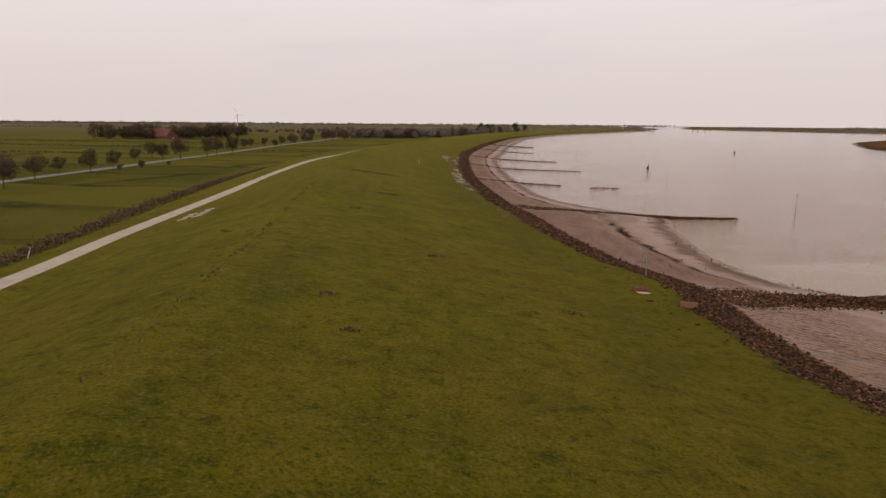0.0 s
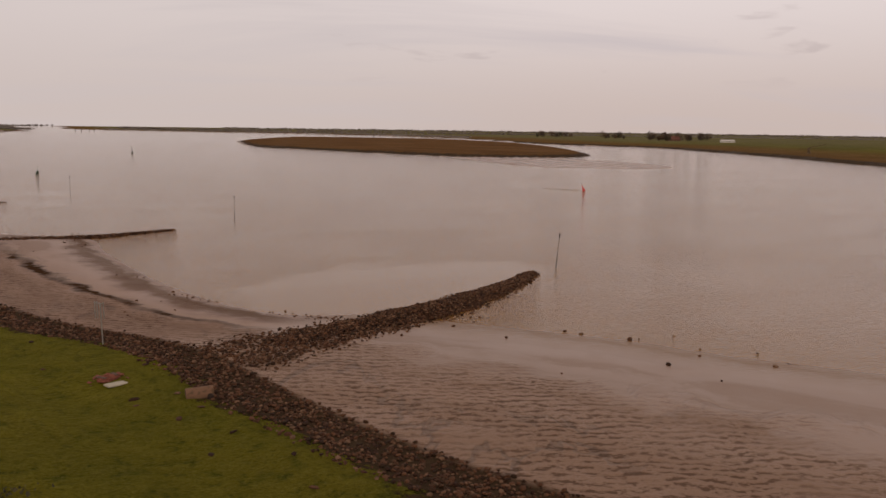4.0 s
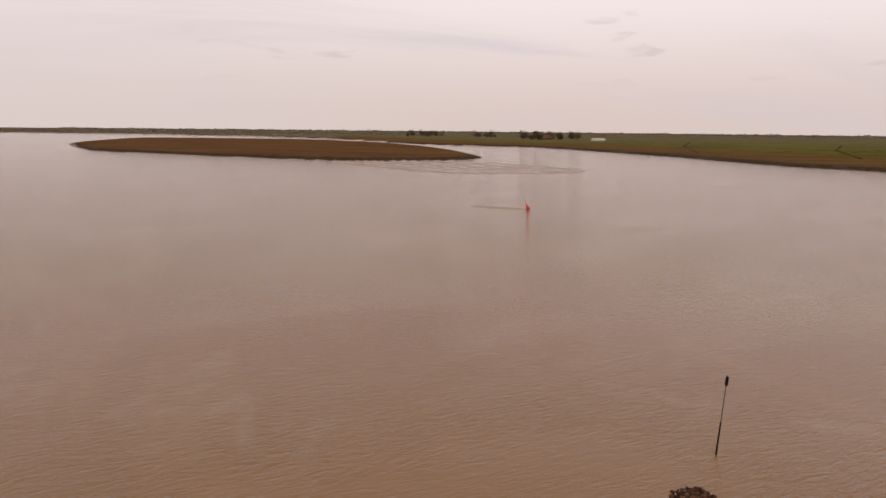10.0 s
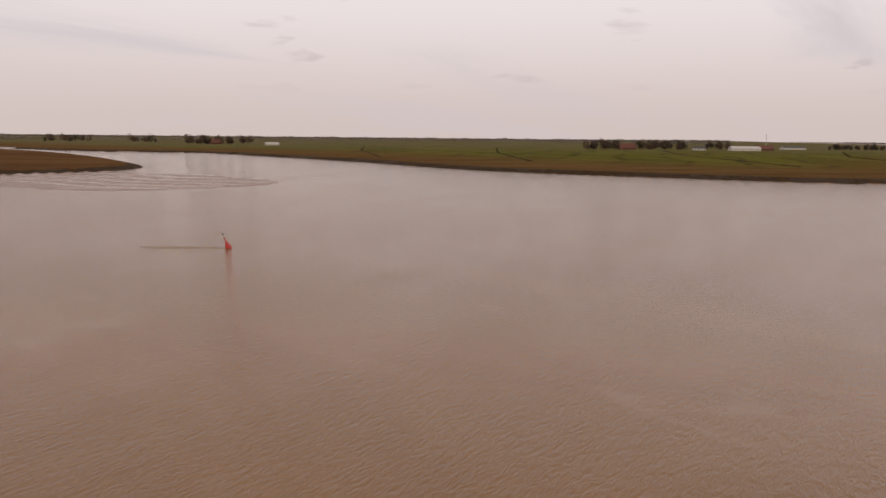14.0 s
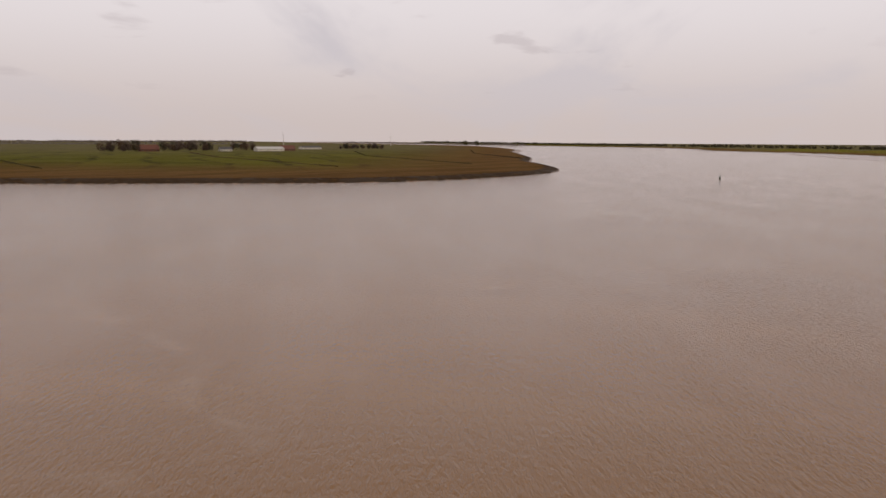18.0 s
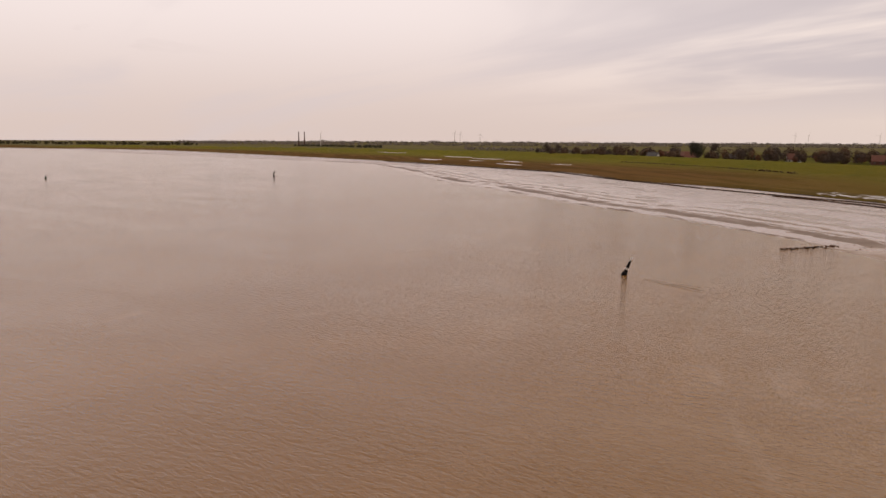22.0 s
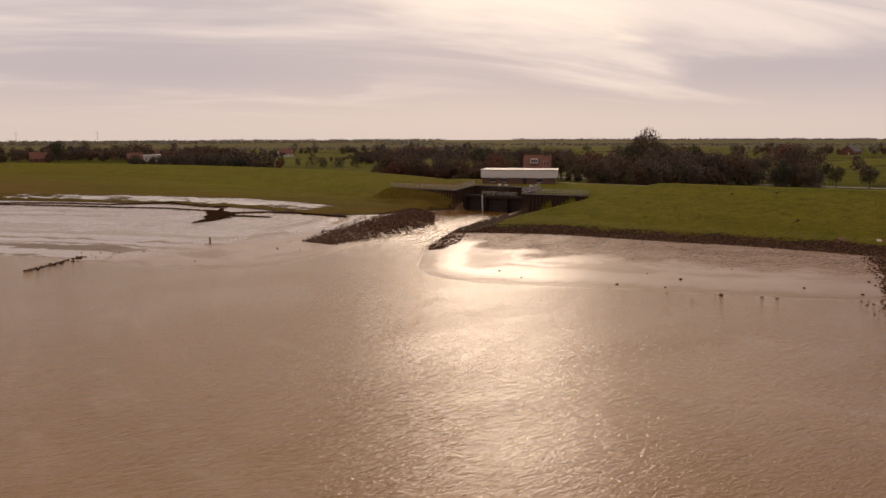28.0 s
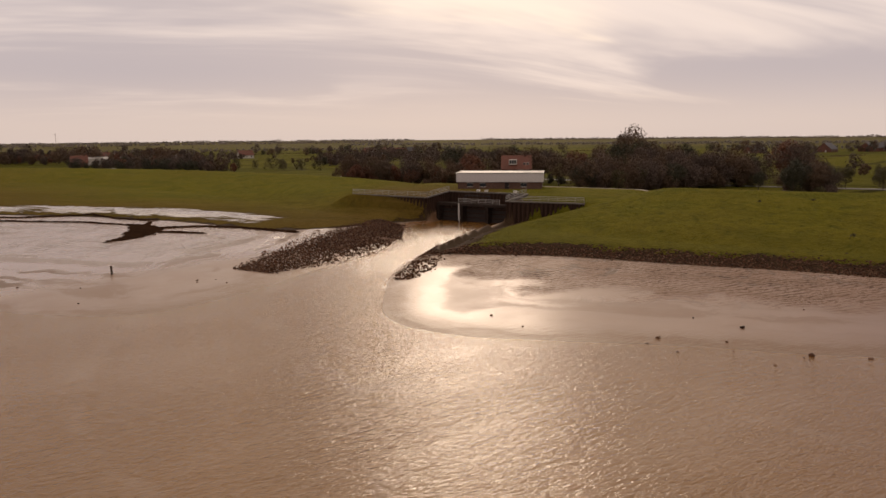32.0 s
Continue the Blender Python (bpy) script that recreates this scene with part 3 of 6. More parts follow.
EAST_LINE = smooth_line([(1500, 4950), (1300, 4000), (950, 3000), (900, 2500), (1000, 2150), (1150, 1750), (1160, 1330), (1060, 1005), (930, 800), (840, 620), (838, 510), (790, 418), (708, 329), (648, 258), (538, 152),
                         (494, 57), (472, 0), (466, -40), (474, -94), (508, -171), (560, -222), (640, -272), (700, -300), (840, -405), (1019, -520), (1178, -622), (1332, -740), (1700, -950), (2200, -1150), (2800, -1200), (4950, -1250)])
EAST = np.vstack([EAST_LINE, [NE]])
ISLAND = smooth_line([(491, 894), (398, 698), (389, 578), (392, 477), (401, 401), (435, 362), (498, 352), (569, 400), (662, 487), (767, 607), (874, 768), (924, 934), (898, 1049), (795, 1190), (609, 1030), (491, 894)])
SHOAL = smooth_line([(388, 400), (352, 330), (335, 285), (352, 248), (399, 228), (436, 272), (449, 324), (440, 362), (388, 400)])
CREST = smooth_line([(460, 1900), (190, 1400), (62, 1010), (6, 720), (-24, 540), (-37, 420), (-40, 320), (-37, 245), (-32, 193), (-23, 98), (-19, 60), (-18, 30), (-18, 8), (-24, -12), (-30, -45), (-48, -99), (-61, -178),
                     (-62, -245), (-48, -330), (-8, -450), (70, -620), (200, -800), (480, -1060), (800, -1240), (1200, -1400)], 6)
CREST_AT = np.concatenate([[0], np.cumsum(np.hypot(*np.diff(CREST, axis=0).T))])


def terrain(x, y):
    """Height of the ground, and what covers it."""
    toe_n, _, _ = near_line(x, y, WEST_TOE)
    toe_s, _, _ = near_line(x, y, WEST_TOE_S)
    wl = np.minimum(near_line(x, y, WEST_WATER)[0], near_line(x, y, WEST_WATER_S)[0])
    in_w, in_ww = inside(x, y, WEST), inside(x, y, WEST_WET)
    toe = np.minimum(toe_n, toe_s)
    rocky = np.clip(0.5 + (toe_s - toe_n) / 14, 0, 1)
    top = 0.75 + 1.05 * rocky
    up = np.where(rocky > 0.5, ramp(toe, 0, 7.5) * 1.25, ramp(toe, 0, 9) * 0.9 + ramp(toe, 9, 50) * 0.4)
    land = top + up
    d, side, along = near_line(x, y, CREST)
    cx = np.interp(along, CREST_AT, CREST[:, 0])
    cy = np.interp(along, CREST_AT, CREST[:, 1])
    crest = np.interp(cy, [-400, -100, -60, -42, -8, 12, 30, 500, 1400], [6.5, 7.4, 7.2, 6.7, 6.7, 8.0, 9.1, 8.5, 7.0])
    s = np.maximum(d - 1.6, 0)
    river = side > 0
    outer = crest - 0.135 * s - 0.0006 * s * s
    inner = np.maximum(crest - 0.20 * s - 0.0014 * s * s, 3.45)
    inner = np.where(s > 32, 3.45 - 0.22 * (s - 32), inner)
    inner = np.maximum(inner, 2.1)
    ditch = np.exp(-((s - 39) / 2.2) ** 2) * ramp(cy, 20, 60)
    inner = inner - 0.8 * ditch
    w = np.where(river, np.maximum(land, outer), inner)
    w = w + np.where(river & (toe > 6), 0.10 * ramp(toe, 6, 14), 0) * np.sin(x * 0.21 + y * 0.05) * np.sin(y * 0.13 - x * 0.04)
    # banks of the outlet, and the made ground behind its walls
    chan = np.minimum(near_line(x, y, CHANNEL_R)[0], near_line(x, y, CHANNEL_L)[0])
    w = np.where(in_w, np.minimum(w, 0.35 + 0.27 * chan), w)
    flat_z = np.minimum(5.9 + 0.07 * (-3 - x), 6.7)
    keep = ramp(y, -60, -50) * (1 - ramp(y, 12, 26)) * np.where(x < np.where(y > -15, -3.2 - 0.2 * np.maximum(y + 4, 0), -3.6), 1, 0) * ramp(x, -70, -40)
    w = w + keep * np.maximum(flat_z - w, 0)
    # the silt between the stones and the river
    mud = top * (wl / (wl + toe + 1e-6)) ** 0.9
    deep = -0.03 - 0.05 * np.minimum(wl, 30)
    z = np.where(in_w, w, np.where(in_ww, mud, deep))
    # east bank
    ed, _, _ = near_line(x, y, EAST_LINE)
    in_e = inside(x, y, EAST)
    z = np.where(in_e, -0.1 + ramp(ed, -1, 12) * 2.2 + ramp(ed, 12, 90) * 0.6, z)
    # island in the river, and the shoal before it
    d_i, _, _ = near_line(x, y, ISLAND)
    in_i = inside(x, y, ISLAND)
    z = np.where(in_i, -0.05 + ramp(d_i, 0, 12) * 2.1, z)
    d_s, _, _ = near_line(x, y, SHOAL)
    in_s = inside(x, y, SHOAL)
    z = np.where(in_s & ~in_i, 0.04 + 0.17 * np.sin(0.34 * x - 0.10 * y + 1.6 * np.sin(0.07 * y) + 1.2 * np.sin(0.05 * x)) * ramp(d_s, 0, 18), z)
    st = np.where(in_w, toe, -toe)
    st = np.where(in_e, np.maximum(ed - 11.0, 0), st)
    st = np.where(in_i, np.maximum(d_i - 9.0, 0), st)
    polder = np.where(in_w, np.where(river, 0, ramp(s, 37, 50)), 0) + np.where(in_e, ramp(ed, 60, 140), 0)
    marsh = np.where(in_i, 1.0, 0) + np.where(in_e, (1 - ramp(ed, 40, 240)) * 0.9, 0) + np.where(in_w & (rocky < 0.5), np.interp(y, [-300, -140], [0.9, 0.5]) * (1 - ramp(toe, np.interp(y, [-300, -140], [40, 10]), np.interp(y, [-300, -140], [170, 60]))), 0)
    # grows with distance: how much haze goes into the field colour
    far_haze = np.where(in_i, 0.0, ramp(np.hypot(x, y), 750, 1700))
    wider = 5 * ramp(y, 320, 400)
    flood = ramp(toe, 4, 5.5) * (1 - ramp(toe, 8 + wider, 11 + wider)) * np.interp(y, [110, 150, 200, 240, 400, 450], [0, 0.6, 0.75, 1.3, 1.3, 0]) * in_w
    silt = (rocky < 0.5) * ramp(toe, 3, 6) * (1 - ramp(toe, 12, 20)) * np.interp(y, [-190, -150, -62, -52], [0, 1, 1, 0]) * in_w
    return z, st, np.where(in_ww, wl, 0), np.clip(polder, 0, 1), np.clip(marsh, 0, 1), np.where(in_e | in_i, 0.0, rocky), np.maximum(flood * 0.37, silt), far_haze


def height(x, y):
    """The height of the ground sheet at a place."""
    gx, gy, z = SHEET_Z
    i, j = int(np.searchsorted(gx, x)) - 1, int(np.searchsorted(gy, y)) - 1
    u, v = (x - gx[i]) / (gx[i + 1] - gx[i]), (y - gy[j]) / (gy[j + 1] - gy[j])
    return float((z[j, i] * (1 - u) + z[j, i + 1] * u) * (1 - v) + (z[j + 1, i] * (1 - u) + z[j + 1, i + 1] * u) * v)


def graded(zones, lo, hi, grow):
    """Grid lines from lo to hi, close together in the zones (from, to, step) and wider away from them."""
    out = [lo]
    while out[-1] < hi:
        q = out[-1]
        out.append(q + min(s + grow * max(a - q - s, q - b, 0) for a, b, s in zones))
    return np.array(out)


SHEET_Z = []


def build_ground():
    gx = graded([(-75, 95, 1.15), (385, 450, 3.0), (450, 660, 2.4), (660, 800, 4.0)], -4900, 4900, 0.045)
    gy = graded([(-75, 215, 1.25), (-240, 330, 2.6), (-430, 480, 4.5)], -4900, 4900, 0.045)
    X, Y = np.meshgrid(gx, gy)
    x, y = X.ravel(), Y.ravel()
    z, toe, wet, polder, marsh, rocky, flood, far_haze = terrain(x, y)
    nx, ny = len(gx), len(gy)
    SHEET_Z[:] = [gx, gy, z.reshape(ny, nx)]
    i = (np.arange(ny - 1)[:, None] * nx + np.arange(nx - 1)[None]).ravel()
    faces = np.stack([i, i + 1, i + 1 + nx, i + nx], 1)
    me = bpy.data.meshes.new("ground")
    me.vertices.add(len(x))
    me.vertices.foreach_set("co", np.stack([x, y, z], 1).ravel())
    me.loops.add(faces.size)
    me.loops.foreach_set("vertex_index", faces.ravel())
    me.polygons.add(len(faces))
    me.polygons.foreach_set("loop_start", np.arange(len(faces)) * 4)
    me.polygons.foreach_set("use_smooth", np.ones(len(faces), bool))
    me.update()
    for k, v in (("toe", np.clip(toe, -60, 60)), ("wet", wet), ("polder", polder), ("marsh", marsh), ("rocky", rocky), ("flood", flood), ("far_haze", far_haze)):
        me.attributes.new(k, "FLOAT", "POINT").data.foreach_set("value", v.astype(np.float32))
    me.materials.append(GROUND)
    tagged(new("ground", me), "grassy river dike, silt flats and flat green polder", "ground", kind="structure")


build_ground()
bm = bmesh.new()
box(bm, (0, 0, -0.5), (9800, 9800, 1.0))
tagged(part("water", bm, WATER, None), "silty brown tidal river with small wind ripples", "river", kind="structure")

# ---- many small pieces ----
def rock_shapes(count, seed):
    """Angular stones, each of some twenty faces."""
    rng = random.Random(seed)
    out = []
    for _ in range(count):
        b = bmesh.new()
        bmesh.ops.create_icosphere(b, subdivisions=1, radius=0.5)
        sx, sy, sz = rng.uniform(0.8, 1.35), rng.uniform(0.7, 1.1), rng.uniform(0.5, 0.8)
        for v in b.verts:
            k = rng.uniform(0.72, 1.2)
            v.co = (v.co.x * sx * k, v.co.y * sy * k, v.co.z * sz * k)
        b.verts.index_update()
        out.append((np.array([v.co[:] for v in b.verts]), [[v.index for v in f.verts] for f in b.faces]))
        b.free()
    return out


STONES = rock_shapes(10, 4)
STONE_MESH = [mesh_from("stone", v, f, ROCK) for v, f in STONES]


def rubble(name, spots, seed, mat=ROCKS):
    """One mesh of many stones; spots: x, y, z, size."""
    rng = np.random.RandomState(seed)
    vs, fs, n = [], [], 0
    for x, y, z, s in spots:
        v, f = STONES[rng.randint(len(STONES))]
        a, b = rng.uniform(0, 6.283), rng.uniform(-0.5, 0.5)
        ca, sa, cb, sb = math.cos(a), math.sin(a), math.cos(b), math.sin(b)
        m = np.array([[ca, -sa * cb, sa * sb], [sa, ca * cb, -ca * sb], [0, sb, cb]])
        vs.append(v @ m.T * s + (x, y, z))
        fs.extend([[i + n for i in g] for g in f])
        n += len(v)
    return mesh_from(name, np.vstack(vs), fs, mat)


def lay_stones(owner, spots, singles, seed, label):
    """The first spots become stones of their own, the others one part."""
    rng = random.Random(seed)
    inv = owner.matrix_basis.inverted()
    for x, y, z, s in spots[:singles]:
        o = new("stone", rng.choice(STONE_MESH))
        o.parent = owner
        o.matrix_basis = inv @ pose(x, y, z, rng.uniform(-25, 25), rng.uniform(-25, 25), rng.uniform(0, 360)) @ Matrix.Diagonal((s, s, s, 1))
    if len(spots) > singles:
        me = rubble("rubble", spots[singles:], seed)
        me.transform(inv)
        tagged(part("rubble", me, None, owner), label, kind="stuff")


def leaves(name, centres, sizes, mat, seed, out=None):
    """Many small leaf clumps: bent four-sided blades, facing outwards where the crown's faces are given."""
    rng = np.random.RandomState(seed)
    n = len(centres)
    nn = rng.normal(size=(n, 3))
    nn /= np.linalg.norm(nn, axis=1)[:, None]
    if out is not None:
        nn = nn * 0.5 + out
        nn /= np.linalg.norm(nn, axis=1)[:, None] + 1e-9
    u = np.cross(nn, rng.normal(size=(n, 3)))
    u /= np.linalg.norm(u, axis=1)[:, None]
    w = np.cross(nn, u)
    s = np.asarray(sizes)[:, None]
    k = rng.uniform(0.6, 1.3, (n, 4))
    c = np.asarray(centres)
    p = [c + u * s * k[:, :1], c + w * s * k[:, 1:2] + nn * s * 0.3, c - u * s * k[:, 2:3], c - w * s * k[:, 3:] - nn * s * 0.3]
    v = np.stack(p, 1).reshape(-1, 3)
    me = bpy.data.meshes.new(name)
    me.vertices.add(4 * n)
    me.vertices.foreach_set("co", v.ravel())
    me.loops.add(4 * n)
    me.loops.foreach_set("vertex_index", np.arange(4 * n))
    me.polygons.add(n)
    me.polygons.foreach_set("loop_start", np.arange(n) * 4)
    me.update()
    me.materials.append(mat)
    return me


def crown_points(rng, n, r, hz, lumps):
    """Places in a crown made of several rounded lumps of uneven size, and the way each faces."""
    a, q, h = rng.uniform(0, 6.28, lumps), rng.uniform(0.25, 0.72, lumps), rng.uniform(-0.75, 0.85, lumps)
    k = np.sqrt(np.maximum(0.12, 1 - h * h))
    cs = np.stack([np.cos(a) * q * k, np.sin(a) * q * k, h * 0.72], 1)
    size = rng.uniform(0.26, 0.50, lumps)
    which = rng.randint(0, lumps + 2, n)
    d = rng.normal(size=(n, 3))
    d /= np.linalg.norm(d, axis=1)[:, None]
    i = np.minimum(which, lumps - 1)
    ball = cs[i] + d * (size[i] * rng.uniform(0.72, 1.06, n))[:, None]
    ph = rng.uniform(0, 6.28, 3)
    swell = 0.74 + 0.10 * np.sin(5 * d[:, 0] + ph[0]) * np.sin(4 * d[:, 1] + ph[1]) + 0.07 * np.sin(7 * d[:, 2] + ph[2] + 3 * d[:, 0])
    shell = d * (swell * rng.uniform(0.85, 1.06, n))[:, None]
    pts = np.where((which >= lumps)[:, None], shell, ball)
    return pts * (r, r, hz), d


def tree(name, h, w, mat, label, seed, n=700, bare=False, stem=0.28, lumps=9, leaf=0.34, category="tree"):
    """A tree of trunk, limbs and crown at the origin."""
    rng = np.random.RandomState(seed)
    t = thing(name, Matrix(), label, category)
    r0 = h * 0.022
    b = bmesh.new()
    base, z = Vector((0, 0, -0.4)), 0.0
    lean = Vector((rng.uniform(-0.04, 0.04), rng.uniform(-0.04, 0.04), 1))
    for i in range(4):
        nxt = base + lean * (h * 0.16 + 0.1) + Vector((rng.uniform(-0.1, 0.1), rng.uniform(-0.1, 0.1), 0))
        tube(b, base, nxt, r0 * (1 - i * 0.2), r0 * (1 - (i + 1) * 0.2), 7)
        base = nxt
    top = base
    ends = []
    for i in range(9 if not bare else 16):
        a, s = i * 2.4 + rng.uniform(-0.4, 0.4), h * (stem + (0.62 - stem) * rng.uniform(0, 1))
        st = Vector((lean.x * s, lean.y * s, s))
        en = st + Vector((math.cos(a) * w * rng.uniform(0.25, 0.45), math.sin(a) * w * rng.uniform(0.25, 0.45), h * rng.uniform(0.12, 0.3)))
        tube(b, st, en, r0 * 0.35, r0 * 0.08, 5)
        ends.append((st, en))
        for j in range(2 if not bare else 4):
            q = st.lerp(en, rng.uniform(0.4, 0.9))
            tube(b, q, q + Vector((rng.normal() * w * 0.12, rng.normal() * w * 0.12, h * rng.uniform(0.04, 0.14))), r0 * 0.12, r0 * 0.03, 4)
    part("trunk", b, BARK, t)
    cz = h * (1 + stem) / 2
    pts, out = crown_points(rng, n, w / 2, h * (1 - stem) / 2, lumps)
    part("crown", leaves("crown", pts + (lean.x * cz, lean.y * cz, cz), rng.uniform(0.6, 1.3, n) * leaf, mat, seed, out), None, t)
    return t


def scrub(name, pts, mat, label, category, seed, blade=0.4, out=None):
    """Growth that nobody could count, as one object."""
    rng = np.random.RandomState(seed)
    return tagged(new(name, leaves(name, pts, rng.uniform(0.5, 1.3, len(pts)) * blade, mat, seed, out)), label, category, kind="stuff")


def along(line, step, rng=None, jitter=0.0):
    """Places along a line, with the way it runs."""
    p = np.asarray(line, float)
    d = np.hypot(*np.diff(p, axis=0).T)
    s = np.concatenate([[0], np.cumsum(d)])
    out = []
    for q in np.arange(step / 2, s[-1], step):
        if rng is not None:
            q = min(max(q + rng.uniform(-jitter, jitter), 0), s[-1] - 1e-3)
        i = int(np.searchsorted(s, q, "right") - 1)
        u = (q - s[i]) / max(d[i], 1e-6)
        out.append((*(p[i] + (p[i + 1] - p[i]) * u), math.atan2(*(p[i + 1] - p[i])[::-1])))
    return out


def belt(name, line, h, w, per_m, mat, label, seed, blade, base=2.0, gaps=0.3):
    """A far belt of rounded crowns with an uneven top."""
    rng = np.random.RandomState(seed)
    p = np.asarray(line, float)
    length = float(np.hypot(*np.diff(p, axis=0).T).sum())
    count = max(4, int(length * max(w, h) / (h * h * 1.6)))
    each = max(8, int(length * per_m / count))
    pts, out = [], []
    k = rng.uniform(0, 100)
    for i, (x, y, a) in enumerate(along(line, length / count, rng, length / count)):
        s = i / count * length
        top = noise.noise(Vector((s * 0.035 + k, seed, 0))) * 0.5 + noise.noise(Vector((s * 0.011 + k, seed, 3))) * 0.6
        if top < -gaps:
            continue
        hh = max(0.3, h * (0.75 + 0.6 * top)) * rng.uniform(0.7, 1.12)
        o = rng.uniform(-w / 2, w / 2)
        c, d = crown_points(rng, each, hh * 0.52, hh * 0.55, 4)
        pts.append(c + (x - math.sin(a) * o, y + math.cos(a) * o, base + hh * 0.48))
        out.append(d)
    return scrub(name, np.vstack(pts), mat, label, "trees", seed, blade, np.vstack(out))


def ribbon(name, line, width, mat, thick=0.12, lift=0.06, parent=None):
    """A path or road that follows the ground, with thickness."""
    pts = along(smooth_line(line, 6), 3.0)
    x, y, a = (np.array(c) for c in zip(*pts))
    nx, ny = -np.sin(a), np.cos(a)
    z = terrain(x, y)[0] + lift
    rows = []
    for o, dz in ((-width / 2, -thick), (-width / 2, 0), (-width / 4, 0.03), (width / 4, 0.03), (width / 2, 0), (width / 2, -thick)):
        rows.append(np.stack([x + nx * o, y + ny * o, z + dz], 1))
    v = np.stack(rows, 1).reshape(-1, 3)
    f = [(i * 6 + j, i * 6 + j + 1, i * 6 + j + 7, i * 6 + j + 6) for i in range(len(x) - 1) for j in range(5)]
    return new(name, mesh_from(name, v, f, mat))

# ---- path, road, ditch growth ----
tagged(ribbon("dike_path", [(-47, -40), (-48.5, 20), (-51.4, 70), (-52.8, 93), (-54.6, 114), (-56, 138), (-58.6, 183), (-64, 262), (-67, 340), (-64, 392), (-54, 450)], 3.0, CONCRETE_PATH), "pale concrete service path along the dike foot", "path", kind="structure")
tagged(ribbon("road", [(-150, -120), (-136, 20), (-142, 120), (-144, 235), (-142, 300), (-142, 362), (-140, 441), (-140, 601), (-135, 726), (-127, 1000), (-110, 1300)], 5.5, ASPHALT, 0.15, 0.12), "narrow grey country road through the polder", "road", kind="structure")
tagged(ribbon("road_south", [(-150, -120), (-128, -150), (-112, -185), (-110, -237), (-118, -300), (-140, -380)], 4.5, ASPHALT, 0.15, 0.12), "narrow grey lane behind the dike", "road", kind="structure")


def ditch_growth():
    rng = np.random.RandomState(8)
    pts = []
    for x, y, a in along(smooth_line([(-59, 20), (-62.5, 70), (-64.5, 97), (-67, 118), (-69.5, 143), (-74, 184), (-78, 245), (-77, 314), (-72, 366)]), 0.025, rng, 0.5):
        k = 0.6 + 0.7 * noise.noise(Vector((x * 0.09, y * 0.09, 5)))
        if k < 0.25:
            continue
        o = rng.normal() * 1.0
        pts.append((x + o, y, 1.55 + k * 1.9 * rng.uniform(0, 1)))
    scrub("ditch_reeds", np.array(pts), REED, "dense dry brown reeds and brush lining a ditch", "reeds", 8, 0.20)


ditch_growth()


CREST_EDGE = [(-32.0, 182.6), (-27.6, 130.6), (-23.3, 92.2), (-21.0, 62.4), (-19.4, 45.7), (-19.0, 37.7), (-19.3, 31.2)]


def dark_tufts():
    """Rank grass and hollows on the dike slope."""
    rng = np.random.RandomState(15)
    pts = []
    for cx, cy, n, r in ((-24, 208, 420, 2.6), (-13, 153, 130, 1.2), (-10, 58, 60, 0.35), (-7, 49, 55, 0.3), (-29, 92, 70, 0.5), (12, 66, 60, 0.4), (-2, 84, 30, 0.3), (-16, 120, 40, 0.4)):
        z = height(cx, cy)
        for _ in range(n):
            u, v = rng.normal() * r * 1.5, rng.normal() * r * 0.5
            pts.append((cx + u, cy + v, z + 0.05 + 0.22 * rng.uniform(0, 1) - 0.135 * u * 0.9))
    # dark tufts added to draw the dark line of the crest's edge
    for x, y, a in along(smooth_line(CREST_EDGE), 0.16, rng, 0.15):
        if noise.noise(Vector((x * 0.2, y * 0.2, 1))) < -0.05:
            continue
        pts.append((x + rng.normal() * 0.3, y + rng.normal() * 0.3, height(x, y) + rng.uniform(-0.04, 0.05)))
    scrub("rank_grass_tufts", np.array(pts), LEAF_OLIVE, "dark tufts of rank grass on the dike", "grass", 15, 0.10)


dark_tufts()

# ---- stone groynes and revetment ----
def spots_on(line, density, seed, lift=0.0, size=(0.35, 0.75), spill=0.28):
    """Stones heaped along a line of x, y, width, crest height."""
    rng = np.random.RandomState(seed)
    p = np.array(line, float)
    q = np.hypot(*np.diff(p[:, :2], axis=0).T)
    s = np.concatenate([[0], np.cumsum(q)])
    n = int(density * sum(q[i] * (p[i, 2] + p[i + 1, 2]) / 2 for i in range(len(q))))
    u = rng.uniform(0, s[-1], n)
    c = [np.interp(u, s, p[:, k]) for k in range(4)]
    d = np.array([p[min(np.searchsorted(s, v), len(p) - 1), :2] - p[max(min(np.searchsorted(s, v), len(p) - 1) - 1, 0), :2] for v in u])
    d /= np.linalg.norm(d, axis=1)[:, None]
    o = rng.uniform(-1, 1, n)
    far = rng.uniform(0, 1, n) < spill
    o = np.where(far, o * 1.35, o)
    wob = np.array([noise.noise(Vector((v * 0.23, seed, 0))) for v in u]) * 0.25
    off = (o + wob) * c[2] / 2
    x, y = c[0] - d[:, 1] * off, c[1] + d[:, 0] * off
    g = terrain(x, y)[0]
    z = np.maximum(g + 0.05, c[3] * (1 - np.minimum(np.abs(o), 1) ** 2.2)) + rng.uniform(-0.12, 0.1, n) + lift
    sz = rng.uniform(*size, n) ** 1.0
    return [t for t in zip(x, y, z, sz) if t[2] > -0.2]


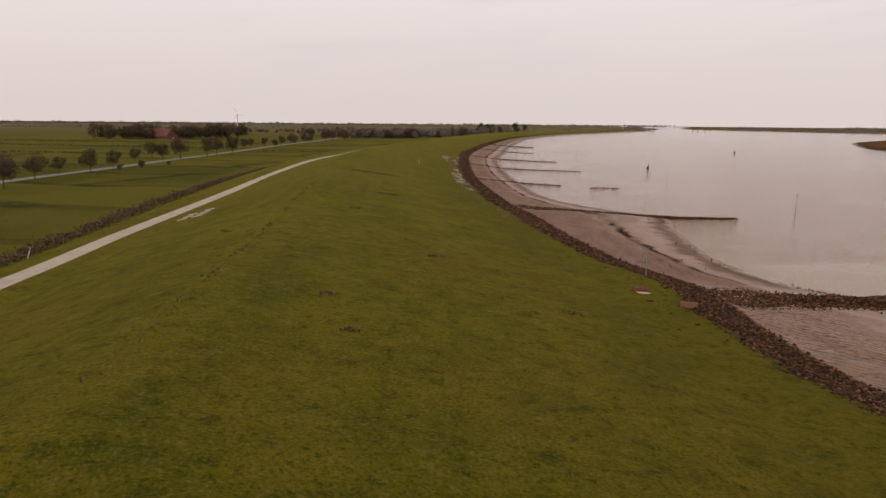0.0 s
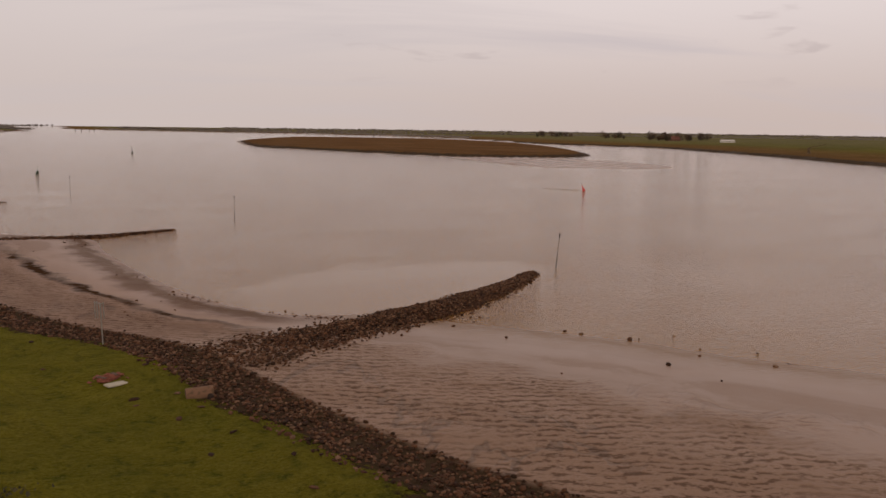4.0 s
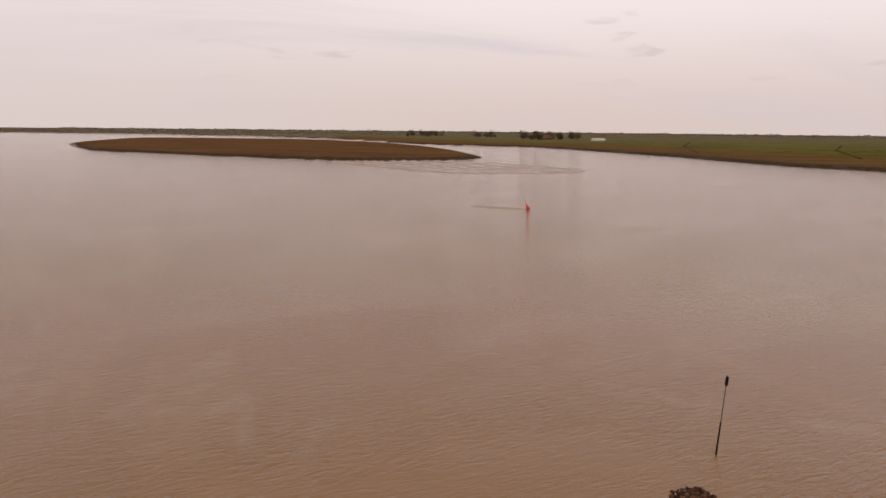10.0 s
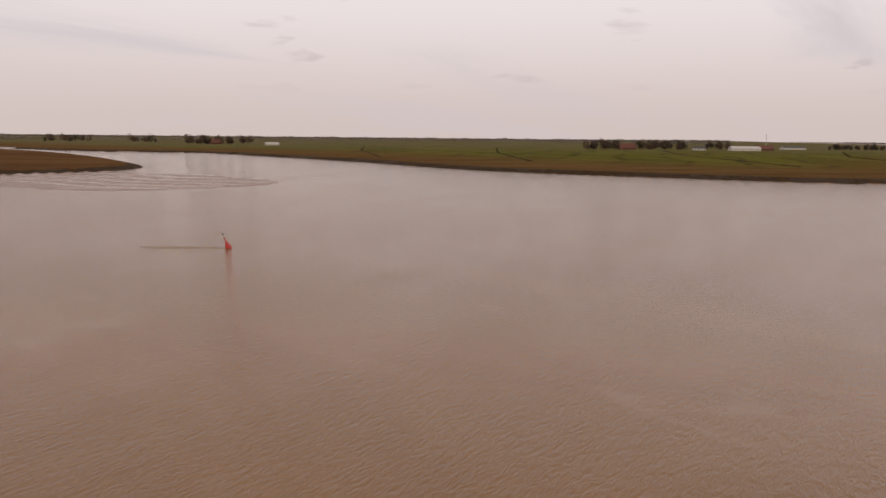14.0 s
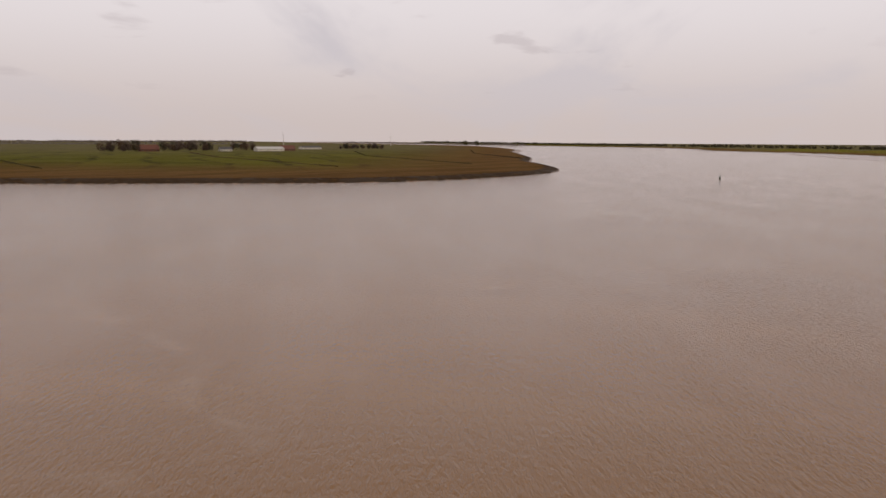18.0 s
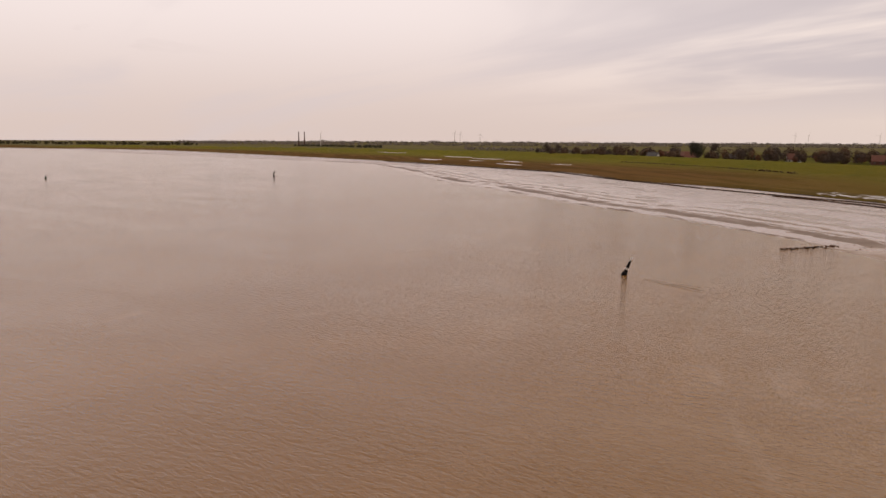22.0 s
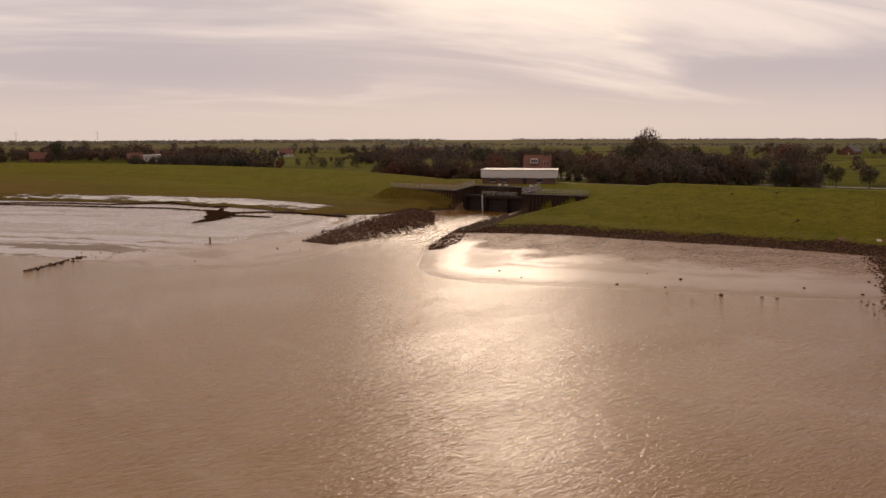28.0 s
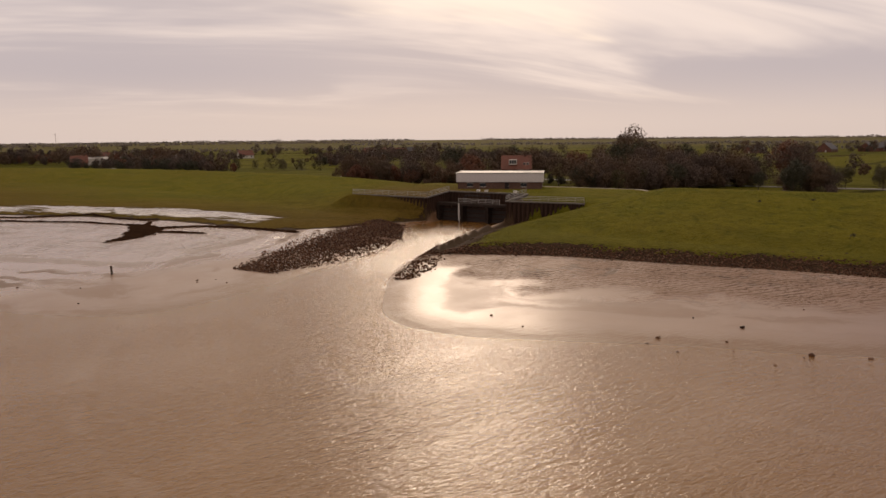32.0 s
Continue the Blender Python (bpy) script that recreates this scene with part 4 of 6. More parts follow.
def groyne(line, singles, density, seed, label, size=(0.35, 0.75)):
    x, y = line[0][:2]
    t = thing("stone_groyne", pose(x, y, 0), label, "groyne", "groynes along the shore")
    # an inner bank under the loose stones
    rows, fs = [], []
    p = np.array(line, float)
    for i, (px, py, w, h) in enumerate(p):
        d = p[min(i + 1, len(p) - 1), :2] - p[max(i - 1, 0), :2]
        d /= np.linalg.norm(d)
        for o in (-1, -0.55, 0, 0.55, 1):
            rows.append((px - d[1] * o * w * 0.46 - x, py + d[0] * o * w * 0.46 - y, (h - 0.14) * (1 - abs(o) ** 2.2) - 0.10 * abs(o)))
    for i in range(len(p) - 1):
        fs += [(i * 5 + j, i * 5 + j + 1, i * 5 + j + 6, i * 5 + j + 5) for j in range(4)]
    part("core", mesh_from("core", rows, fs, ROCK), None, t, "dark packed stone bank")
    sp = spots_on(line, density, seed, 0.0, size)
    if singles:
        sp.sort(key=lambda q: -q[0])
    lay_stones(t, sp, singles, seed, "loose dark stones of all sizes")
    return t


groyne([(33, 85, 9, 1.58), (40, 86, 8, 1.44), (47, 87.5, 7.5, 1.22), (56, 88.2, 6.5, 1.01), (67, 88.8, 5.6, 0.79), (80, 91.4, 3.4, 0.58), (88.7, 94.4, 1.9, 0.36)], 300, 27.0, 31, "dark rubble groyne running out from the dike into brown water", (0.15, 0.40))
groyne([(17, 177, 9, 1.45), (24, 177, 6, 1.05), (32, 178, 4.2, 0.75), (43, 175, 3.4, 0.55), (55, 170.5, 3.0, 0.42), (69, 171, 1.6, 0.18)], 120, 11.0, 32, "dark rubble groyne with its tip awash in the river", (0.2, 0.5))
groyne([(11, 265, 5, 1.1), (22, 268, 2.2, 0.5), (30, 264, 1.6, 0.3), (40, 258, 1.0, 0.08)], 0, 6, 33, "low dark stone groyne on the silt shore", (0.3, 0.6))
groyne([(49, 250.5, 1.6, 0.18), (54, 250, 1.8, 0.16), (59, 249.5, 1.2, 0.10)], 0, 6, 34, "short low heap of dark stones awash in the river", (0.25, 0.5))
groyne([(9, 360, 5, 1.1), (23, 352, 2.2, 0.4), (36, 345, 1.7, 0.26), (61, 336, 1.0, 0.08)], 0, 4.5, 35, "low dark stone groyne beyond the bend of the shore", (0.35, 0.7))
groyne([(11, 447, 5, 1.1), (29, 439, 2.4, 0.4), (44, 423, 1.9, 0.26), (61, 413, 1.2, 0.08)], 0, 4, 36, "distant low stone groyne along the curved shore", (0.4, 0.8))
groyne([(20, 568, 5, 1.1), (40, 552, 2.4, 0.35), (61, 526, 1.4, 0.08)], 0, 3, 37, "distant low stone groyne along the curved shore", (0.4, 0.8))
groyne([(38, 676, 6, 1.1), (74, 646, 2.4, 0.2)], 0, 1.4, 38, "distant low stone groyne along the curved shore", (0.8, 1.3))
groyne([(101, -35.5, 1.4, 0.12), (107, -32.5, 2.2, 0.14), (114, -29, 1.2, 0.06)], 20, 3.4, 39, "short worn stub of stones at the edge of the silt", (0.3, 0.6))
groyne([(8, -30, 8, 0.95), (20, -26, 16, 0.98), (31, -20, 18, 0.92), (42, -16.5, 16, 0.8), (54, -13.5, 12, 0.62), (67, -11, 6, 0.36)], 60, 22.0, 40, "broad low bank of dark weedy stones beside the outlet channel", (0.10, 0.34))
groyne([(42, 6, 4, 0.9), (48, 8.5, 5, 0.6), (55, 11, 5, 0.42), (60, 12.5, 2.4, 0.25)], 60, 16.0, 41, "low spit of dark stones at the mouth of the outlet", (0.12, 0.36))


def revetment():
    rng = np.random.RandomState(52)
    t = thing("stone_revetment", pose(33, 70, 2), "dark rubble revetment along the foot of the grassy dike", "revetment")
    sp = []
    p = WEST_TOE[(WEST_TOE[:, 1] < 800)]
    for (ax, ay), (bx, by) in zip(p[:-1], p[1:]):
        d = math.hypot(bx - ax, by - ay)
        far = ay > 190
        dens = 27.0 if ay < 108 else 9.0 if ay < 190 else (1.5 if ay < 380 else 0.55)
        if bx < 34 and by < 4.6 and ay < 6:
            dens = 0.5
        wide = 5.8 if 74 > ay or ay > 94 else 8.0
        nx, ny = (by - ay) / d, -(bx - ax) / d
        for _ in range(int(d * wide * dens)):
            u, o = rng.uniform(0, 1), rng.uniform(-0.6, 1) ** 1.0 * wide
            if o > wide * 0.7 and rng.uniform() < 0.6:
                continue
            x, y = ax + (bx - ax) * u + nx * o, ay + (by - ay) * u + ny * o
            s = rng.uniform(0.15, 0.40) * (1 if ay < 108 else 1.4 if not far else (2.0 if ay < 380 else 3.0))
            sp.append((x, y, s))
    z = terrain(np.array([q[0] for q in sp]), np.array([q[1] for q in sp]))
    keep = [(q[0], q[1], float(h) + 0.02 + rng.uniform(-0.1, 0.12), q[2]) for q, h, st in zip(sp, z[0], z[1]) if -0.5 < st + rng.normal() * 0.35 < 5.9]
    keep.sort(key=lambda q: math.hypot(q[0] - 33, q[1] - 70))
    lay_stones(t, keep, 290, 53, "loose dark stones of all sizes")


revetment()


def boulders():
    """Single stones lying on the silt."""
    rng = random.Random(3)
    first = None
    spots = [(68.6, 66.5, 0.75), (63, 59.3, 0.5), (70.4, 52.6, 0.6), (66.8, 71.2, 0.5), (66.4, 73, 0.5), (59, 75, 0.5), (62, 54, 0.35), (53, 64, 0.3), (64, 83, 0.55), (62, 82.2, 0.4), (58.5, 82, 0.6), (51, 82, 0.5), (71, 60, 0.3),
             (69.6, 66.0, 0.4), (97, -37, 0.45), (95, -34, 0.4), (92, -31, 0.35), (99, -40, 0.35), (88, -22, 0.3), (93, -14, 0.35), (74, 39, 0.3), (72, 34, 0.35), (120, -70, 0.5), (122, -74, 0.4), (118, -64, 0.4), (27, 66, 0.6), (26, 71, 0.5)]
    # rows of stones along the tide lines, and the spill at the groyne roots
    for ax, ay, bx, by, n, w in ((42.5, 134, 45.2, 127, 7, 0.8), (41.8, 119, 44.6, 112.6, 10, 0.7), (44, 114, 45.4, 109.5, 8, 0.5), (47.5, 101, 51.5, 91.5, 34, 0.9), (49.5, 96, 52, 91, 22, 0.6), (47, 156, 52, 181, 20, 3.0),
                                 (60, 83.5, 72, 85.5, 14, 1.0), (37, 117, 37.6, 104, 6, 2.5), (96, -31, 104, -42, 8, 2.0), (88, -14, 70, -9, 5, 1.5), (74, 50, 70, 62, 5, 2.5)):
        for _ in range(n):
            u = rng.random()
            spots.append((ax + (bx - ax) * u + rng.gauss(0, w), ay + (by - ay) * u + rng.gauss(0, w), rng.uniform(0.16, 0.42)))
    for x, y, s in spots:
        m = pose(x, y, max(height(x, y), -0.05) + s * 0.12, rng.uniform(-20, 20), rng.uniform(-20, 20), rng.uniform(0, 360)) @ Matrix.Diagonal((s, s, s, 1))
        o = new("boulder", rng.choice(STONE_MESH))
        o.matrix_basis = m
        tagged(o, "single dark stone half sunk in wet silt", "stone", "stones on the silt")


boulders()


CLOD = plain("dark_wet_clay", (0.040, 0.021, 0.012), 0.85, 2.0, 0.4, spec=0.0)


def clay_bank(name, line, wide, tall, seed, label, step=0.5):
    """A low worn bank of clay with a ragged edge; line: x, y, breadth."""
    rng = np.random.RandomState(seed)
    p = np.array(line, float)
    q = np.hypot(*np.diff(p[:, :2], axis=0).T)
    s = np.concatenate([[0], np.cumsum(q)])
    u = np.arange(0, s[-1], step)
    x, y, b = (np.interp(u, s, p[:, k]) for k in range(3))
    a = np.arctan2(np.gradient(y), np.gradient(x))
    k = len(u)
    rag = [np.array([noise.noise(Vector((v * f, seed, o))) for v in u]) for f, o in ((0.9, 0), (0.25, 5), (0.9, 9), (0.25, 13))]
    left, right = b * wide * (1 + 0.55 * rag[0] + 0.6 * rag[1]), b * wide * (1 + 0.55 * rag[2] + 0.6 * rag[3])
    rows = []
    for o, h in ((-1.0, -0.25), (-0.92, 0.55), (-0.5, 1.0), (0.0, 0.8), (0.5, 1.0), (0.92, 0.5), (1.0, -0.25)):
        w = np.where(o < 0, left, right) * o
        px, py = x - np.sin(a) * w, y + np.cos(a) * w
        z = terrain(px, py)[0] + tall * h * rng.uniform(0.65, 1.2, k) * np.minimum(1, np.minimum(u, s[-1] - u) / 1.5 + 0.05)
        rows.append(np.stack([px, py, np.maximum(z, -0.2)], 1))
    v = np.stack(rows, 1).reshape(-1, 3)
    f = [(i * 7 + j, i * 7 + j + 7, i * 7 + j + 8, i * 7 + j + 1) for i in range(k - 1) for j in range(6)]
    return tagged(new(name, mesh_from(name, v, f, CLOD)), label, "mud bank")


clay_bank("clay_ledge", [(90, -205, 0.9), (66, -160, 0.9), (54, -142, 1), (46.6, -122.3, 0.8), (33.4, -109.6, 0.8), (34.9, -94.1, 0.7), (33.6, -85.6, 0.8), (31.5, -83.1, 0.6)], 0.55, 0.34, 61, "low dark ledge of worn clay at the edge of the saltings")
clay_bank("clay_ledge", [(74, -166, 0.5), (64, -148, 0.8), (55.9, -128.4, 1.1), (49.4, -109.8, 0.9), (43.6, -96.9, 0.7), (41.6, -82.3, 0.5)], 0.6, 0.30, 64, "low dark ledge of worn clay on the wet silt")
clay_bank("clay_ledge", [(42.1, -70.4, 1.0), (34.6, -63.2, 0.8), (32.4, -53.4, 0.9), (31.9, -42.4, 1.1), (31, -36, 1.2)], 0.6, 0.36, 65, "dark ledge of worn clay leading to the stones of the outlet")
clay_bank("clay_tongue", [(61, -60.4, 0.2), (57, -61, 1.4), (53, -62.5, 2.4), (48.5, -66, 3.6), (44.5, -70.5, 3.9), (42.4, -74, 2.9), (41.4, -79, 1.6), (41, -84, 0.4)], 1.0, 0.30, 62, "dark tongue of wet clay and weed on the silt flat")
clay_bank("clay_tongue", [(47, -67, 0.9), (44, -61, 1.3), (43, -57, 0.9), (42, -52.5, 0.3)], 1.0, 0.24, 66, "dark spur of wet clay on the silt flat")
clay_bank("clay_tongue", [(43, -73, 0.9), (38.5, -78.5, 0.9), (34.5, -83, 0.6)], 0.8, 0.26, 67, "dark spur of wet clay joining the ledge to the flat")
clay_bank("far_clay_ledge", [(305, -545, 2), (196, -412, 1.8), (150, -350, 1.5), (118, -262, 1.2), (90, -205, 1)], 0.8, 0.4, 63, "far dark ledge of worn clay along the saltings", 1.5)

def tide_pool(x, y, r, stretch, turn, seed):
    """Shallow water left lying on the saltings."""
    b, n = bmesh.new(), 40
    rim = []
    for i in range(n):
        a = 2 * math.pi * i / n
        k = r * (1 + 0.45 * noise.noise(Vector((math.cos(a) * 1.3, math.sin(a) * 1.3, seed))) + 0.2 * noise.noise(Vector((math.cos(a) * 4, math.sin(a) * 4, seed))))
        rim.append(b.verts.new((k * math.cos(a) * stretch, k * math.sin(a), 0.0)))
    f = b.faces.new(rim)
    g = bmesh.ops.extrude_face_region(b, geom=[f])
    bmesh.ops.translate(b, vec=(0, 0, -0.6), verts=[q for q in g["geom"] if isinstance(q, bmesh.types.BMVert)])
    bmesh.ops.recalc_face_normals(b, faces=b.faces)
    o = part("tide_pool", b, WATER, None)
    o.matrix_basis = pose(x, y, height(x, y) + 0.12, 0, 0, turn)
    tagged(o, "shallow pale tide pool lying in brown saltings", "pool", "pools in the saltings")


for i, (x, y, r, k, a) in enumerate(((265, -569, 7, 3.2, 120), (213, -603, 8, 2.6, 130), (183, -520, 6, 3.0, 115), (218, -538, 4, 3.5, 120), (248, -676, 9, 2.8, 125), (369, -911, 16, 2.6, 130), (443, -1056, 18, 2.5, 130), (152, -306, 3.5, 4.0, 115), (185, -454, 5, 4.0, 118), (144, -457, 5, 3.0, 118))):
    tide_pool(x, y, r, k, a, i * 3.7)

# ---- marks in the river ----
def withy(x, y, h, lean, turn, label):
    t = thing("beacon_pole", pose(x, y, -1.0, 0, lean, turn), label, "beacon", "beacons off the groynes")
    part("pole", tube(bmesh.new(), (0, 0, 0), (0, 0, h + 1), 0.042, 0.03, 8), WOOD, t, "thin grey wooden pole")
    part("sleeve", tube(bmesh.new(), (0, 0, 0), (0, 0, 1 + h * 0.42), 0.065, 0.05, 8), BLACK, t, "dark tarred lower sleeve")
    b = lathe(bmesh.new(), [(0.04, h + 0.35), (0.10, h + 0.45), (0.11, h + 0.8), (0.08, h + 0.98), (0.03, h + 1.05)], 10)
    part("topmark", b, BLACK, t, "black barrel topmark")
    return t


withy(94.8, 94.6, 5.4, 4.5, -40, "leaning dark withy pole with a black topmark off a groyne")
withy(84.0, 173.3, 6.0, 1.0, 0, "upright dark withy pole with a black topmark in the river")
withy(79, 261, 5.6, 2.0, 30, "thin dark withy pole standing in the river")
withy(78, 445, 5.8, 1.0, 0, "far thin withy pole standing in the river")
withy(115, 657, 6.0, 1.0, 0, "far thin withy pole standing in the river")


def spar_buoy(x, y, lean, turn, body, label, bands=False, s=1.0, cat="buoy"):
    t = thing("spar_buoy", pose(x, y, 0, 0, lean, turn) @ Matrix.Diagonal((s * (0.62 if bands else 0.8), s * (0.62 if bands else 0.8), s * 0.86, 1)), label, cat, "buoys in the river")
    part("float", lathe(bmesh.new(), [(0.35, -0.7), (0.72, -0.45), (0.75, 0.25), (0.62, 0.55), (0.48, 0.8)], 18), BLACK if bands else body, t, "wet dark float")
    if bands:
        part("white_band", lathe(bmesh.new(), [(0.462, 1.10), (0.42, 1.45)], 18), CREAM, t, "off-white painted band")
        part("collar", lathe(bmesh.new(), [(0.50, 0.80), (0.462, 1.10)], 18), BLACK, t)
        part("tower", lathe(bmesh.new(), [(0.42, 1.45), (0.30, 2.6), (0.26, 2.95)], 18), body, t)
        part("mast", lathe(bmesh.new(), [(0.10, 2.95), (0.09, 3.7), (0.05, 3.75)], 10), CREAM, t, "slim pale top mast")
    else:
        part("tower", lathe(bmesh.new(), [(0.48, 0.8), (0.22, 1.55), (0.12, 1.7)], 18), body, t)
        part("mast", lathe(bmesh.new(), [(0.11, 1.7), (0.10, 2.75)], 10), body, t)
        part("white_band", lathe(bmesh.new(), [(0.115, 2.75), (0.115, 3.05)], 10), CREAM, t, "white reflective collar")
        part("topmark", lathe(bmesh.new(), [(0.13, 3.05), (0.17, 3.15), (0.16, 3.5), (0.06, 3.55)], 10), BLACK, t, "dark can topmark")
    return t


spar_buoy(219.6, 171.8, -20, -66, RED, "red spar buoy leaning in the current with white collar")
spar_buoy(148.2, 3.5, 21, -183, BLACK, "black and white spar buoy leaning in the tidal stream", True)
spar_buoy(99.9, 363.6, 10, 0, GREEN, "dark green spar buoy leaning in the river", False, 1.1)
spar_buoy(221, 562, 5, 0, GREEN, "far dark green buoy in midstream", False, 1.2)
spar_buoy(311.9, -275.2, 8, -140, BLACK, "far black buoy near the silt flats", True, 1.2)
spar_buoy(417.8, -226.1, 6, -140, GREEN, "far small dark buoy in midstream", False, 1.0)

t = thing("mooring_post", pose(79.8, -27.6, 0.1), "short dark weathered wooden post standing in wet silt", "post")
part("shaft", tube(bmesh.new(), (0, 0, -0.8), (0.04, 0, 1.55), 0.17, 0.15, 9), WOOD, t)
part("cap", tube(bmesh.new(), (0.04, 0, 1.55), (0.04, 0, 1.62), 0.18, 0.16, 9), BLACK, t, "tarred cap")


FOAM = plain("ruffled_pale_water", (0.34, 0.25, 0.18), 0.25, 2.5, 0.3)


def wake(x, y, a, length, seed, label):
    """Low broken ridges of ruffled water trailing from a mark."""
    rng = np.random.RandomState(seed)
    t = thing("wake", pose(x, y, 0, 0, 0, a), label, "wake", "wakes behind the buoys")
    for k in range(6):
        b, rows = bmesh.new(), []
        s0, n = rng.uniform(0, length * 0.55), 12
        ln, side = length * rng.uniform(0.18, 0.45), rng.uniform(-1, 1)
        for i in range(n + 1):
            u = i / n
            w = 0.2 * math.sin(math.pi * u) ** 0.6 + 0.01
            yy = side * (0.2 + 0.05 * (s0 + ln * u)) + 0.25 * math.sin(3 * u + seed + k)
            rows.append([b.verts.new((s0 + ln * u, yy + o * w, z)) for o, z in ((-1, -0.02), (0, 0.09 * math.sin(math.pi * u)), (1, -0.02))])
        for p, q in zip(rows, rows[1:]):
            b.faces.new((p[0], q[0], q[1], p[1])), b.faces.new((p[1], q[1], q[2], p[2]))
        part("ripple", b, FOAM, t)


wake(148.2, 3.5, 132, 17, 4, "pale broken wake trailing from a leaning black buoy")
wake(219.6, 171.8, 94, 24, 9, "pale broken wake trailing from a leaning red buoy")


# ---- shore furniture near the groyne root ----
z0 = height(26, 92.5)
t = thing("shore_sign", pose(26, 92.5, z0, 0, 0, 25), "slim pale metal shore sign on one post above the stones", "sign")
part("post", tube(bmesh.new(), (0, 0, -0.4), (0, 0, 3.6), 0.05, 0.05, 8), GALV, t)
part("board_frame", box(box(box(bmesh.new(), (0, -0.32, 3.0), (0.05, 0.06, 1.5)), (0, 0.36, 3.0), (0.05, 0.06, 1.5)), (0, 0.62, 3.0), (0.05, 0.06, 1.5)), GALV, t, "pale upright frame bars")
part("crossbar", box(bmesh.new(), (0, 0.15, 3.6), (0.06, 1.05, 0.06)), GALV, t)
z0 = height(22.6, 82.4)
t = thing("drain_block", pose(22.6, 82.4, z0, 0, 0, 20), "weathered red-brown brick drain block in the grass", "drain head")
DRAIN_BRICK = plain("weathered_red_brick", (0.24, 0.070, 0.040), 0.9, 3.0, 0.4)
part("body", box(bmesh.new(), (0, 0, 0.02), (1.3, 1.0, 0.55), 0, 0.16), DRAIN_BRICK, t)
part("rim", box(bmesh.new(), (-0.5, 0.05, 0.31), (0.26, 0.9, 0.09), 7, 0.02), BRICK_DARK, t, "worn dark brick rim")
part("rim", box(bmesh.new(), (0.5, -0.1, 0.30), (0.26, 0.7, 0.09), -9, 0.02), BRICK_DARK, t, "worn dark brick rim")
rng = random.Random(12)
loose = mesh_from("loose_brick", STONES[3][0], STONES[3][1], DRAIN_BRICK)
for _ in range(60):
    o = new("loose_brick", loose)
    o.parent = t
    r, a, k = abs(rng.gauss(0, 0.55)), rng.uniform(0, 6.28), rng.uniform(0.7, 1.5)
    o.matrix_basis = pose(r * math.cos(a) * 1.3, r * math.sin(a), max(0.02, 0.36 - 0.25 * r), rng.uniform(-30, 30), rng.uniform(-30, 30), rng.uniform(0, 360)) @ Matrix.Diagonal((0.36 * k, 0.24 * k, 0.2 * k, 1))
z0 = height(22.6, 80.9)
o = part("concrete_slab", box(bmesh.new(), (0, 0, 0.06), (1.5, 0.7, 0.14), 12, 0.03), CONCRETE_PATH, None)
o.matrix_basis = pose(22.6, 80.9, z0, 0, 7, 0)
tagged(o, "pale loose concrete slab lying on the grass", "slab")
t = thing("culvert_mouth", pose(26, 75.2, height(26, 75.2) - 0.05, 0, 0, -20), "dark half-buried stone culvert mouth at the rubble's edge", "culvert")
part("pipe", lathe(bmesh.new(), [(0.45, -0.9), (0.55, -0.9), (0.55, 0.9), (0.45, 0.9)], 16), ROCK, t).matrix_basis = pose(0, 0, 0.15, 0, 90, 0)
# block coloured dark to stand for the hole among the rubble
part("headstone", box(bmesh.new(), (0.6, 0, 0.1), (0.4, 1.5, 0.45), 5, 0.12), SHADED_CONCRETE, t)
rng = random.Random(5)
for x, y in ((25, 76.4), (22, 76), (22.3, 77.2), (23, 72), (25, 73), (26, 71), (26, 84), (28, 82), (24.5, 68), (22, 66), (25.5, 63), (24, 59), (20, 88), (21.5, 96)):
    o = new("pale_stone", STONE_MESH[rng.randrange(10)])
    s = rng.uniform(0.35, 0.7)
    o.matrix_basis = pose(x, y, height(x, y) + 0.05, rng.uniform(-15, 15), 0, rng.uniform(0, 360)) @ Matrix.Diagonal((s * 1.4, s, s * 0.5, 1))
    tagged(o, "loose weathered stone washed onto the grass", "stone", "washed up stones")
for i, (x, y) in enumerate(((-47.2, 132), (-47.6, 135.5), (-48.0, 139), (-48.5, 143), (-50.4, 133), (-50.8, 137), (-51.2, 141))):
    o = part("concrete_slab", box(bmesh.new(), (0, 0, 0.05), (1.9, 1.1, 0.16), 0, 0.03), CONCRETE_PATH, None)
    o.matrix_basis = pose(x, y, height(x, y) + 0.04, 0, -11, 3 + i * 2)
    tagged(o, "pale concrete slab set into the grass slope", "slab", "slabs beside the path")
for x, y, h, tilt in ((-60.5, 100, 1.7, 18), (-13, 301, 1.6, 0)):
    t = thing("marker_post", pose(x, y, height(x, y), 0, tilt, 0), "thin white marker post in the grass", "post")
    part("shaft", box(bmesh.new(), (0, 0, h / 2 - 0.1), (0.14, 0.14, h + 0.2), 0, 0.02), CREAM, t)
    part("band", box(bmesh.new(), (0, 0, h - 0.25), (0.15, 0.15, 0.15), 0, 0.01), DARKSTEEL, t, "dark band")

# ---- tidal outlet and pump station ----
def railing(name, a, b, za, zb, parent, label):
    """Posts and three rails between two places."""
    t = thing(name, pose(a[0], a[1], za), label, "railing", "railings of the outlet")
    d = Vector((b[0] - a[0], b[1] - a[1], zb - za))
    n = max(2, round(d.length / 2.0))
    for i in range(n + 1):
        q = d * (i / n)
        part("post", tube(bmesh.new(), q, q + Vector((0, 0, 1.12)), 0.045, 0.045, 6), GALV, t)
    for h in (0.42, 0.78, 1.12):
        part("rail", tube(bmesh.new(), Vector((0, 0, h)), d + Vector((0, 0, h)), 0.05, 0.05, 6), GALV, t)
    return t


